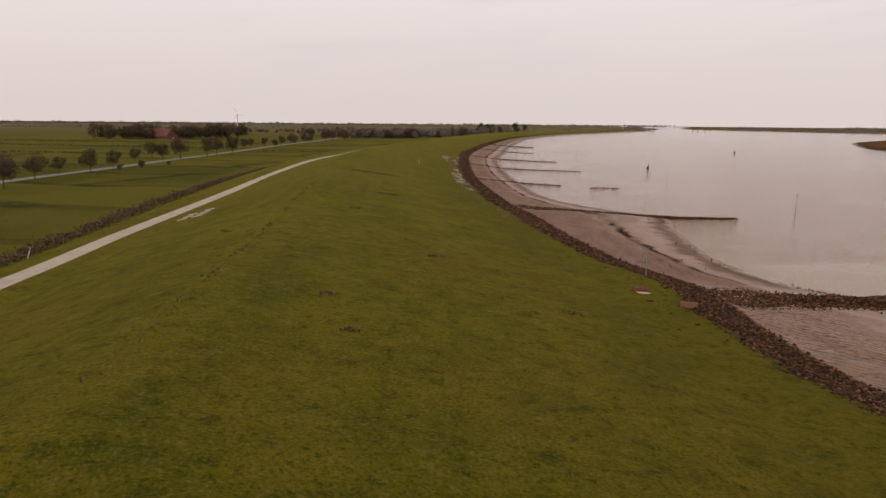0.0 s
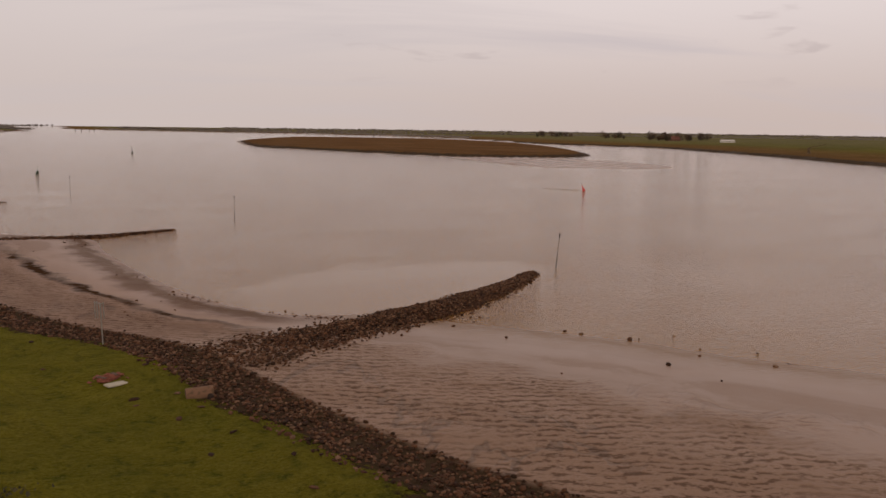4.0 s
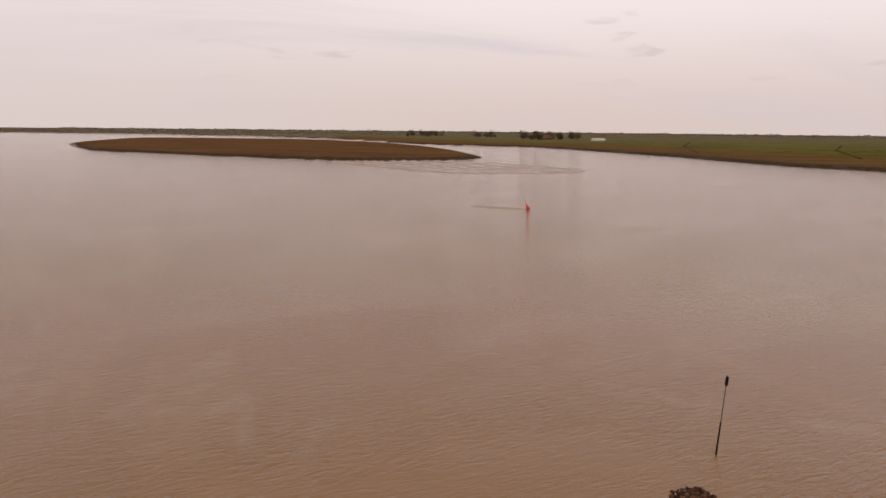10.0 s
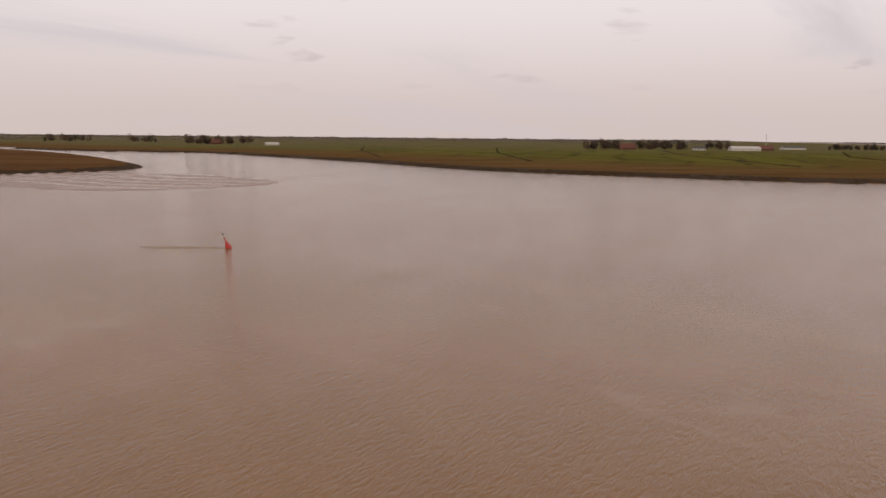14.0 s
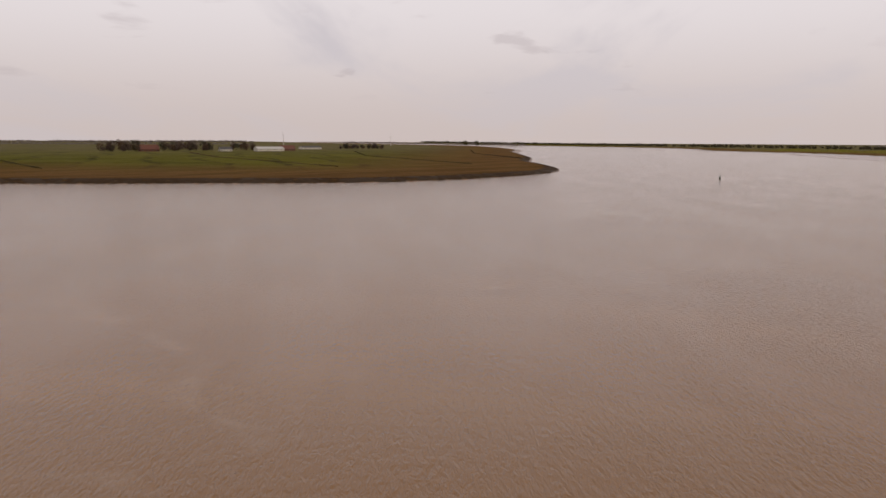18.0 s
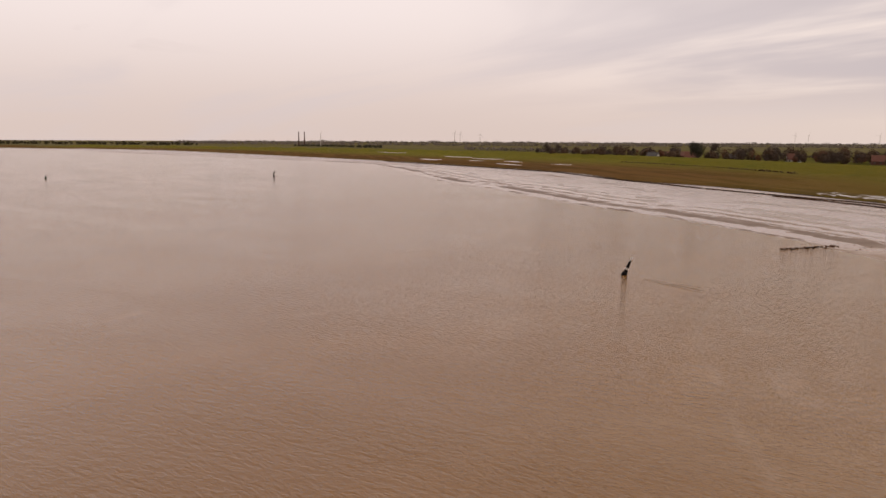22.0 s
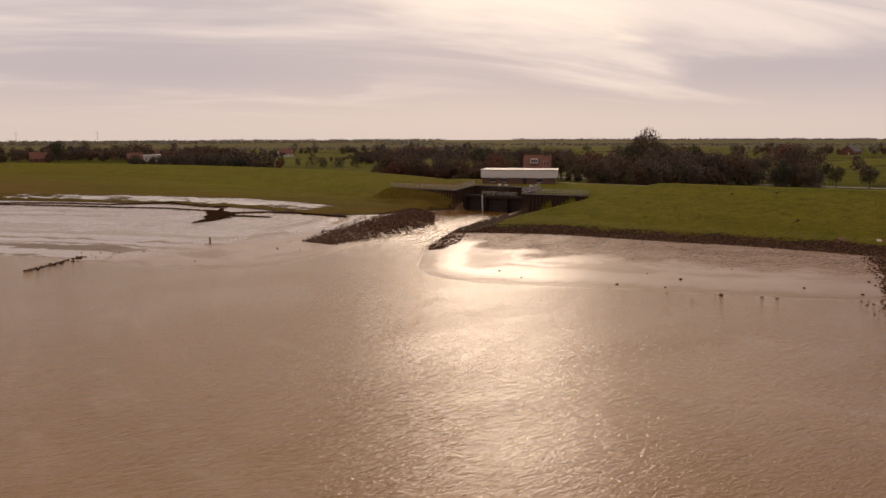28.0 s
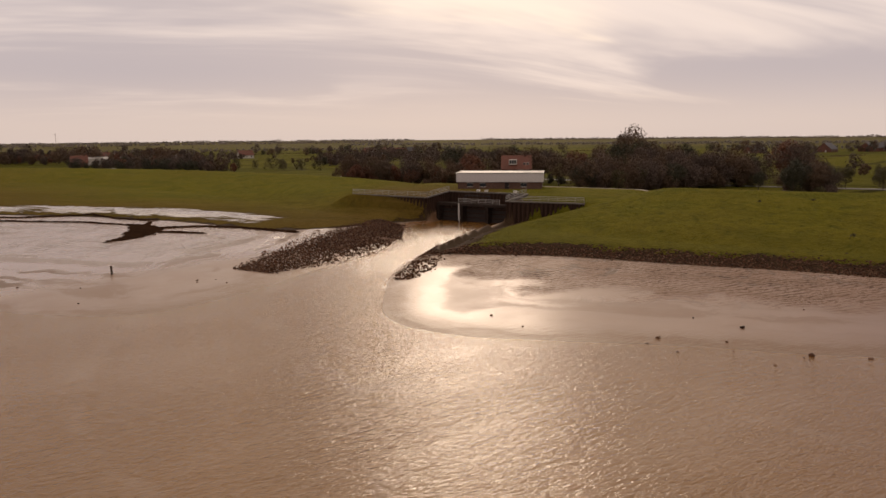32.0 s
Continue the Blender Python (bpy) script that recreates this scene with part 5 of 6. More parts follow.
def pile_mesh(h):
    """One pan of sheet piling, a metre wide."""
    prof = [(0, 0), (0, 0.22), (-0.34, 0.34), (-0.34, 0.66), (0, 0.78), (0, 1.0)]
    v = [(x, y, z) for z in (0, h) for x, y in prof]
    n = len(prof)
    f = [(i, i + 1, i + 1 + n, i + n) for i in range(n - 1)]
    v += [(x - 0.03, y, z) for z in (0, h) for x, y in prof]
    f += [(i + 2 * n + 1, i + 2 * n, i + 3 * n, i + 3 * n + 1) for i in range(n - 1)]
    f += [(i + n, i + n + 1, i + 3 * n + 1, i + 3 * n) for i in range(n - 1)]
    return mesh_from("sheet_pile", v, f, SHEET)


def sheet_wall(name, a, b, top_a, top_b, foot, label):
    t = thing(name, pose(a[0], a[1], foot), label, "retaining wall", "walls of the outlet")
    d = Vector((b[0] - a[0], b[1] - a[1], 0))
    ang = math.degrees(math.atan2(d.y, d.x)) - 90
    n = int(d.length)
    k = d.length / n
    me = pile_mesh(1.0)
    for i in range(n):
        u = (i + 0.5) / n
        o = new("sheet_pile", me)
        o.parent = t
        o.matrix_basis = pose(d.x * i / n, d.y * i / n, 0, 0, 0, ang) @ Matrix.Diagonal((1, k, top_a + (top_b - top_a) * u - foot - 0.05, 1))
    m = Matrix.Rotation(radians(ang), 4, "Z")
    bm = bmesh.new()
    v = [bm.verts.new(m @ Vector(q)) for q in ((-0.55, -0.1, top_a - foot - 0.15), (0.14, -0.1, top_a - foot - 0.15), (0.14, d.length + 0.1, top_b - foot - 0.15), (-0.55, d.length + 0.1, top_b - foot - 0.15))]
    g = bmesh.ops.extrude_face_region(bm, geom=[bm.faces.new(v)])
    bmesh.ops.translate(bm, vec=(0, 0, 0.32), verts=[q for q in g["geom"] if isinstance(q, bmesh.types.BMVert)])
    bmesh.ops.recalc_face_normals(bm, faces=bm.faces)
    part("capping_beam", bm, CONCRETE, t, "weathered grey concrete capping")
    return t


LA, LB, RA, RB = (-4.0, -50.5), (-3.0, -26.0), (-2.6, -4.0), (-6.2, 13.5)
sheet_wall("wing_wall", LA, LB, 5.9, 6.0, -0.6, "dark rusty sheet pile wing wall with concrete capping")
sheet_wall("wing_wall", RA, RB, 6.0, 5.9, -0.6, "dark rusty sheet pile wing wall with concrete capping")
sheet_wall("side_wall", LB, (-13.0, -26.0), 6.0, 6.9, -0.6, "dark rusty sheet pile side wall of the outlet")
sheet_wall("side_wall", (-13.0, -4.0), RA, 6.9, 6.0, -0.6, "dark rusty sheet pile side wall of the outlet")
sheet_wall("head_wall", (-13.0, -26.0), (-13.0, -4.0), 6.9, 6.9, -0.6, "dark stained head wall closing the outlet basin")
railing("railing", LA, LB, 6.1, 6.2, None, "galvanised three-bar railing on the wing wall")
railing("railing", RA, RB, 6.2, 6.1, None, "galvanised three-bar railing on the wing wall")
railing("railing", LB, (-13.0, -26.0), 6.2, 7.1, None, "galvanised three-bar railing beside the outlet")
railing("railing", RA, (-13.0, -4.0), 6.2, 7.1, None, "galvanised three-bar railing beside the outlet")

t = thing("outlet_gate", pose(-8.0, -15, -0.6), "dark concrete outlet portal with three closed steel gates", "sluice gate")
part("lintel", box(bmesh.new(), (0, 0, 4.85), (2.2, 21.6, 0.7), 0, 0.06), SHADED_CONCRETE, t, "concrete beam with backlit shade in its colour")
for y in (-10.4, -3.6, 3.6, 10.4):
    part("pier", box(bmesh.new(), (0, y, 2.25), (2.6, 0.9, 4.5), 0, 0.08), SHADED_CONCRETE, t)
for y in (-7.0, 0.0, 7.0):
    g = part("gate", box(bmesh.new(), (-0.5, y, 2.0), (0.2, 6.0, 4.0), 0, 0.02), DARKSTEEL, t)
    for z in (0.6, 1.7, 2.8, 3.8):
        part("stiffener", box(bmesh.new(), (-0.32, y, z), (0.14, 5.9, 0.22)), SHEET, g)
part("lifting_frame", box(box(box(bmesh.new(), (-0.6, -3.4, 6.1), (0.2, 0.2, 2.0)), (-0.6, 3.4, 6.1), (0.2, 0.2, 2.0)), (-0.6, 0, 7.0), (0.25, 7.2, 0.22)), DARKSTEEL, t)
railing("railing", (-7.0, -19.5), (-7.0, -8.0), 4.65, 4.65, None, "galvanised railing along the outlet portal")
t = thing("gauge_board", pose(-5.9, -18.6, -0.5, 0, 2, 0), "tall white water level gauge board on a post", "gauge")
part("board", box(bmesh.new(), (0, 0, 3.1), (0.06, 0.42, 4.0), 0, 0.01), CREAM, t)
part("post", box(bmesh.new(), (-0.1, 0, 2.6), (0.12, 0.14, 5.2)), GALV, t)
for i in range(9):
    part("mark", box(bmesh.new(), (0.035, 0.08, 1.4 + i * 0.4), (0.012, 0.22, 0.16)), BLACK, t)
for x, y, z in ((-14.2, -18, 6.75), (-14.0, -15.6, 6.75), (-15, -8, 6.75)):
    t = thing("valve_cover", pose(x, y, height(x, y)), "small pale control cabinet on the lawn above the outlet", "cabinet", "cabinets above the outlet")
    part("body", box(bmesh.new(), (0, 0, 0.35), (0.6, 0.8, 0.8), 0, 0.04), CREAM, t)
    part("lid", box(bmesh.new(), (0, 0, 0.79), (0.7, 0.9, 0.06), 6, 0.01), GALV, t)

t = thing("pump_station", pose(-27.75, -19.4, 6.35, 0, 0, 24.4), "low pump station with brown brick base and white clad top", "building")
part("base", box(bmesh.new(), (-7.2, 0, 1.15), (13.2, 22.6, 2.3)), BRICK_DARK, t, "brown brick lower walls")
part("upper_wall", box(bmesh.new(), (-7, 0, 3.35), (13.8, 23.3, 2.3)), WHITE, t)
pm = mesh_from("cladding_panel", *(lambda b: ([v.co[:] for v in b.verts], [[v.index for v in f.verts] for f in b.faces]))(box(bmesh.new(), (0, 0, 0), (0.06, 1.13, 2.26), 0, 0.015)), WHITE)
for i in range(20):
    o = new("cladding_panel", pm)
    o.parent = t
    o.matrix_basis = pose(-0.07, -11.08 + i * 1.167, 3.37)
for i in range(11):
    for y, r in ((11.68, 90), (-11.68, 90)):
        o = new("cladding_panel", pm)
        o.parent = t
        o.matrix_basis = pose(-0.9 - i * 1.2, y, 3.37, 0, 0, r)
r = part("roof", box(bmesh.new(), (-7, 0, 4.56), (13.9, 23.4, 0.1)), plain("roof_felt", (0.46, 0.43, 0.40), 0.5, 0.4, 0.2), t, "flat pale felt roof")
for c, s in (((-0.02, 0, 4.63), (0.3, 23.6, 0.2)), ((-13.98, 0, 4.63), (0.3, 23.6, 0.2)), ((-7, 11.7, 4.63), (14, 0.3, 0.2)), ((-7, -11.7, 4.63), (14, 0.3, 0.2))):
    part("roof_edge", box(bmesh.new(), c, s, 0, 0.02), GALV, r)
for y in (-8, -4.5, 6.5):
    w = part("window", box(bmesh.new(), (-0.58, y, 1.45), (0.08, 1.6, 1.0)), GLASS, t, "dark window")
    part("frame", box(box(bmesh.new(), (-0.56, y, 1.99), (0.12, 1.8, 0.1)), (-0.56, y, 0.91), (0.12, 1.8, 0.1)), CREAM, w)
d = part("door", box(bmesh.new(), (-0.58, 2, 1.05), (0.1, 1.1, 2.1)), DARKSTEEL, t)
part("handle", box(bmesh.new(), (-0.50, 2.4, 1.05), (0.06, 0.05, 0.18)), GALV, d)


# ---- houses ----
def house(m, l, w, eave, rise, wall, roof, label, windows=3, dormer=False, barn=False, group=""):
    """A gabled house: walls, roof, chimney, windows and door. The ridge runs along its local y."""
    t = thing("barn" if barn else "house", m, label, "barn" if barn else "house", group)
    b = bmesh.new()
    v = [b.verts.new(q) for q in ((-w / 2, -l / 2, -0.5), (w / 2, -l / 2, -0.5), (w / 2, -l / 2, eave), (0, -l / 2, eave + rise), (-w / 2, -l / 2, eave))]
    u = [b.verts.new((q.co.x, l / 2, q.co.z)) for q in v]
    b.faces.new(v), b.faces.new(u[::-1])
    for i in range(5):
        b.faces.new((v[i], u[i], u[(i + 1) % 5], v[(i + 1) % 5]))
    bmesh.ops.recalc_face_normals(b, faces=b.faces)
    part("wall", b, wall, t)
    b = bmesh.new()
    k = rise / (w / 2)
    for s in (-1, 1):
        q = [(0, -l / 2 - 0.4, eave + rise + 0.03), (s * (w / 2 + 0.5), -l / 2 - 0.4, eave - 0.5 * k + 0.03), (s * (w / 2 + 0.5), l / 2 + 0.4, eave - 0.5 * k + 0.03), (0, l / 2 + 0.4, eave + rise + 0.03)]
        lo = [b.verts.new(p) for p in q]
        hi = [b.verts.new((p[0], p[1], p[2] + 0.22)) for p in q]
        b.faces.new(lo), b.faces.new(hi)
        for i in range(4):
            b.faces.new((lo[i], lo[(i + 1) % 4], hi[(i + 1) % 4], hi[i]))
    bmesh.ops.recalc_face_normals(b, faces=b.faces)
    rf = part("roof", b, roof, t)
    if not barn:
        part("chimney", box(bmesh.new(), (0.3, l * 0.3, eave + rise + 0.4), (0.7, 0.7, 1.6), 0, 0.03), BRICK_DARK, rf)
    for s in (-1, 1):
        for i in range(windows):
            y = -l / 2 + (i + 0.5) * l / windows
            g = part("window", box(bmesh.new(), (s * (w / 2 + 0.01), y, eave * 0.52), (0.06, 1.2, 1.4)), GLASS, t)
            part("frame", box(box(box(bmesh.new(), (s * (w / 2 + 0.04), y, eave * 0.52 + 0.72), (0.08, 1.4, 0.1)), (s * (w / 2 + 0.04), y, eave * 0.52 - 0.72), (0.08, 1.4, 0.1)), (s * (w / 2 + 0.04), y, eave * 0.52), (0.08, 0.09, 1.4)), CREAM, g)
    part("door", box(bmesh.new(), (w * 0.15, -l / 2 - 0.02, 1.1), (1.1 if not barn else 3.2, 0.08, 2.2 if not barn else 3.2)), DARKSTEEL if barn else CREAM, t)
    if dormer:
        d = part("dormer", box(bmesh.new(), (w * 0.26, -l * 0.12, eave + rise * 0.52), (w * 0.42, 3.0, 1.9), 0, 0.04), CREAM, t, "white boarded dormer")
        for i in range(3):
            part("pane", box(bmesh.new(), (w * 0.475, -l * 0.12 - 0.9 + i * 0.9, eave + rise * 0.52 + 0.05), (0.06, 0.72, 1.3)), GLASS, d)
        for y in (l * 0.27, l * 0.39):
            g = part("window", box(bmesh.new(), (w * 0.36, y, eave + rise * 0.35), (0.3, 0.8, 1.2)), CREAM, t, "white roof window")
            part("pane", box(bmesh.new(), (w * 0.36 + 0.16, y, eave + rise * 0.35), (0.03, 0.6, 1.0)), GLASS, g)
    return t


house(pose(-107, -55, 3.6, 0, 0, 26), 11, 9.5, 5.0, 4.6, BRICK, TILES, "brick house with red tiled roof and white dormer", 3, True)
VILLAGE = "houses of the village behind the dike"
rng = random.Random(21)
for x, y, a, red in ((-150, -430, 60, 1), (-188, -470, 80, 1), (-210, -505, 50, 0), (-120, -520, 70, 1), (-65, -560, 80, 1), (-20, -585, 60, 0), (15, -600, 75, 1), (45, -640, 60, 0), (-250, -560, 20, 1), (-235, -455, 70, 1), (-290, -520, 40, 0), (-340, -470, 65, 1), (-470, -380, 30, 1), (-500, -420, 75, 1), (-520, -400, 60, 0), (-455, -410, 20, 1)):
    house(pose(x, y, 2.1, 0, 0, a), rng.uniform(10, 15), rng.uniform(8, 10), 3.2, rng.uniform(3.6, 4.8), BRICK if rng.random() < 0.7 else CREAM, TILES if red else SLATE, "brick village house with red tiled roof" if red else "village house with grey tiled roof", 3, group=VILLAGE)
house(pose(-262, -590, 2.1, 0, 0, 25), 40, 12, 3.4, 1.6, CREAM, WHITE, "long low white hall with flat pale roof", 8, barn=True)
house(pose(-175, -440, 2.1, 0, 0, 38), 26, 10, 4.6, 1.4, CREAM, plain("pale_roof_sheets", (0.5, 0.47, 0.43), 0.6, 1.0, 0.2), "white two-storey building with pale roof", 6)
FARM = "farm buildings in the polder"
for x, y, a, l, w, e, r, wall, roof, label in (
        (-690, 0, 80, 24, 14, 3.4, 6.0, BRICK, SLATE, "large farmhouse with grey hipped roof"), (-730, 40, 60, 30, 16, 4.0, 5.0, BRICK, SLATE, "long farm barn with grey roof"),
        (-640, -60, 45, 16, 10, 3.2, 4.0, BRICK, SLATE, "small farm building with grey roof"), (-300, 745, 70, 28, 15, 3.6, 7.0, BRICK, TILES, "farmhouse with large red tiled roof among trees"),
        (-60, 915, 85, 30, 15, 3.6, 6.5, BRICK, TILES, "farmhouse with large red tiled roof beside the dike"), (-20, 965, 30, 22, 13, 3.6, 6.0, BRICK, SLATE, "farm barn with dull grey roof"),
        (1240, -20, 5, 26, 14, 3.6, 6.0, BRICK, TILES, "farmhouse with red tiled roof on the east bank"), (1242, -195, 8, 44, 16, 4.0, 3.0, CREAM, plain("white_roof_sheets", (0.55, 0.54, 0.52), 0.5, 1.0, 0.15), "long pale livestock shed on the east bank"),
        (1250, -130, 0, 18, 12, 3.4, 3.0, CREAM, SLATE, "pale farm shed on the east bank"), (1280, -235, 0, 24, 14, 3.6, 5.0, BRICK, TILES, "red barn on the east bank"), (1440, -330, 10, 40, 16, 3.5, 2.5, CREAM, SLATE, "long low grey shed on the east bank"),
        (1310, 690, 50, 24, 14, 3.2, 6.0, BRICK, TILES, "farmhouse with red roof among bare trees"), (1254, 560, 40, 22, 10, 3.0, 2.0, CREAM, WHITE, "low white shed on the east bank"),
        (20, -660, 70, 30, 14, 3.6, 4.0, BRICK, TILES, "long red roofed barn near the saltings")):
    house(pose(x, y, 2.0 if x < 0 else 2.4, 0, 0, a), l, w, e, r, wall, roof, label, 4, barn=("barn" in label or "shed" in label), group=FARM)


# ---- masts, stacks and turbines on the skyline ----
def turbine(x, y, h, r, turn, label):
    t = thing("wind_turbine", pose(x, y, 2, 0, 0, turn), label, "wind turbine", "wind turbines on the skyline")
    part("tower", tube(bmesh.new(), (0, 0, -1), (0, 0, h), h * 0.026, h * 0.014, 12), CREAM, t)
    n = part("nacelle", box(bmesh.new(), (0.8, 0, h + 0.6), (r * 0.22, r * 0.08, r * 0.09), 0, 0.3), CREAM, t)
    for i in range(3):
        b = bmesh.new()
        a = radians(20 + 120 * i)
        d = Vector((0, math.sin(a), math.cos(a)))
        c = Vector((-r * 0.13, 0, h + 0.6))
        tube(b, c, c + d * r, r * 0.03, r * 0.008, 6)
        part("blade", b, CREAM, n)
    return t


for x, y, h, r, a, lab in ((-254, 862, 26, 8, 90, "small white wind turbine beyond a wood"), (797, -1943, 32, 11, 60, "pale wind turbine beside two stacks"), (442, -2314, 40, 16, 80, "tall pale wind turbine on the horizon"), (425, -2330, 37, 15, 40, "tall pale wind turbine on the horizon"),
                           (362, -2397, 36, 15, 70, "tall pale wind turbine on the horizon"), (1900, -420, 26, 8, 0, "slim pale turbine far across the river"), (1950, -740, 28, 8, 10, "slim pale turbine far across the river"), (-1243, -4080, 50, 20, 70, "tall pale wind turbine on the horizon"), (-1681, -4080, 50, 20, 70, "tall pale wind turbine on the horizon"), (-1436, -4430, 50, 20, 50, "tall pale wind turbine on the horizon"), (-1943, -3730, 50, 20, 90, "tall pale wind turbine on the horizon")):
    turbine(x, y, h, r, a, lab)
for x, y in ((846, -1892), (832, -1901)):
    t = thing("brick_stack", pose(x, y, 2), "slim dark brickworks stack on the far bank", "chimney", "stacks on the far bank")
    part("shaft", lathe(bmesh.new(), [(1.9, -1), (1.7, 8), (1.3, 37), (1.5, 37.2), (1.5, 38.5), (1.2, 38.6)], 14), BRICK_DARK, t)
    part("plinth", box(bmesh.new(), (0, 0, 1), (5, 5, 3), 0, 0.1), BRICK_DARK, t)
for x, y, h in ((670, 2010, 7), (690, 2025, 7), (730, 2045, 6), (715, 2040, 7)):
    t = thing("dolphin_post", pose(x, y, -1), "far dark mooring pile standing in the river", "post", "far mooring piles")
    part("pile", tube(bmesh.new(), (0, 0, 0), (0, 0, h), 1.0, 0.9, 8), WOOD, t)
    part("cap", tube(bmesh.new(), (0, 0, h), (0, 0, h + 0.4), 1.1, 1.0, 8), BLACK, t)

# ---- trees ----
FAR = Vector((0, 0, -500))
KINDS = {}
for key, args in {
        "round": dict(h=10, w=9, stem=0.2, mat=LEAF_OLIVE, label="roadside tree with dull olive crown", seed=11, n=3200, leaf=0.17),
        "brown": dict(h=11, w=11, stem=0.14, mat=LEAF_BROWN, label="broad tree with brown autumn leaves", seed=12, n=3400, leaf=0.17),
        "rust": dict(h=8, w=8, mat=LEAF_RUST, label="bushy tree with rust red autumn leaves", seed=13, n=3000, leaf=0.16, stem=0.12),
        "dark": dict(h=12, w=9, mat=LEAF_DARK, label="dark dense rounded evergreen tree", seed=14, n=3800, leaf=0.17, stem=0.12, lumps=12),
        "twig": dict(h=13, w=11, mat=TWIG, label="nearly bare tree with fine brown twigs", seed=16, n=2800, bare=True, leaf=0.13, stem=0.14),
        "young": dict(h=7, w=4.5, mat=LEAF_OLIVE, label="young slender tree with a thin crown", seed=17, n=600, bare=True, leaf=0.18),
        "bush": dict(h=4, w=5, mat=LEAF_OLIVE, label="low rounded olive bush", seed=18, n=900, stem=0.05, leaf=0.18, category="bush")}.items():
    KINDS[key] = args
FIRST = {}


def plant(kind, x, y, s=1.0, group="", label=""):
    """A tree of that kind at a place; the first of a kind is built, the others are copies."""
    m = pose(x, y, height(x, y), 0, 0, (x * 37 + y * 53) % 360) @ Matrix.Diagonal((s * (0.9 + (x * 7 % 1) * 0.25), s, s, 1))
    if kind not in FIRST:
        t = tree("bush" if kind == "bush" else "tree", **KINDS[kind])
        t.matrix_basis = m
        FIRST[kind] = t
    else:
        src = FIRST[kind]
        keep = src.matrix_basis.copy()
        src.matrix_basis = Matrix()
        t = copy_thing(src, m)
        src.matrix_basis = keep
    if group:
        t["group"] = group
    if label:
        t["label"] = label
    return t


ROADSIDE = "trees along the polder road"
for x, y, k, s in ((-129, 205, "brown", 0.95), (-139, 238, "brown", 0.85), (-146, 266, "round", 0.7), (-137, 272, "round", 1.0), (-139, 295, "round", 0.85), (-152, 345, "round", 0.72), (-156, 375, "brown", 0.85), (-147, 366, "round", 0.9),
                   (-140, 372, "brown", 1.1), (-137, 404, "round", 1.1), (-135, 415, "brown", 1.05), (-134, 441, "round", 1.15), (-142, 470, "round", 0.8), (-147, 512, "round", 0.8), (-150, 540, "round", 0.75), (-146, 565, "round", 0.75), (-138, 588, "round", 0.9),
                   (-137, 617, "brown", 0.9), (-128, 636, "brown", 0.9), (-120, 691, "brown", 1.1), (-118, 720, "brown", 1.1), (-112, 760, "rust", 1.2), (-128, 660, "round", 0.9), (-133, 545, "round", 0.7), (-130, 598, "brown", 0.8)):
    plant(k, x, y, s, ROADSIDE)
for x, y, s in ((-134, 290, 0.6), (-131, 303, 0.8), (-126, 320, 0.5)):
    plant("bush", x, y, s)

rng = random.Random(77)


def grove(places, kinds, n, spread, s0, s1, group):
    for i in range(n):
        x, y = places[i % len(places)]
        plant(rng.choice(kinds), x + rng.uniform(-spread, spread), y + rng.uniform(-spread, spread), rng.uniform(s0, s1), group)


WOOD_N = "wood round a farm in the polder"
WOOD_V = "trees round the northern village"
for x, y, s in ((50, 1212, 1.7), (62, 1230, 1.6), (75, 1260, 1.5), (130, 1447, 1.8), (150, 1470, 1.4)):
    plant("dark", x, y, s, WOOD_V)

PUMP = "trees behind the pump station"
grove([(-62, -98), (-64, -88), (-66, -78), (-68, -68), (-66, -60), (-72, -94), (-76, -80), (-78, -66)], ["rust", "brown", "brown", "twig"], 26, 5, 0.72, 1.0, PUMP)
grove([(-128, -64), (-134, -76), (-120, -84), (-126, -52), (-112, -84)], ["brown", "twig", "dark"], 14, 5, 1.0, 1.35, PUMP)
for x, y, k, s in ((-78, -17, "dark", 0.80), (-84, -6, "round", 0.85), (-92, -2, "round", 0.95), (-104, -12, "rust", 1.2), (-98, 8, "dark", 0.85), (-191, -38, "brown", 2.15), (-180, -30, "dark", 1.45), (-172, -22, "dark", 1.35), (-165, -12, "brown", 1.4), (-158, -5, "dark", 1.35), (-150, -14, "twig", 1.25),
                   (-140, -4, "twig", 1.15), (-132, 4, "brown", 1.15), (-124, 6, "twig", 1.1), (-118, -2, "brown", 1.0), (-130, 14, "twig", 1.1), (-136, 22, "twig", 0.95), (-142, 28, "twig", 0.9), (-132, 26, "bush", 1.2), (-110, 2, "dark", 0.8), (-146, 10, "brown", 1.2), (-128, -12, "twig", 1.3), (-112, -22, "brown", 1.2), (-160, -40, "brown", 1.4), (-140, -30, "rust", 1.2)):
    plant(k, x, y, s, PUMP)
for x, y, k, s in ((-94, -20, "dark", 0.88), (-70, -53, "rust", 1.62), (-79, -51, "brown", 1.09), (-102, -35, "brown", 1.18), (-134, -24, "dark", 1.42), (-137, -14, "brown", 1.55), (-131, 0, "brown", 1.41), (-129, 12, "twig", 1.12), (-131, 21, "brown", 1.27), (-115, 31, "dark", 0.58), (-85, 45, "dark", 1.04), (-90, 50, "brown", 1.09), (-149, 40, "twig", 1.46), (-158, 34, "rust", 2.25), (-135, 55, "round", 0.85), (-131, 66, "round", 0.85), (-118, 7, "round", 0.8), (-128, -39, "rust", 1.75), (-112, -49, "brown", 1.27)):
    plant(k, x, y, s, PUMP)
COPSE = "copse behind the dike"
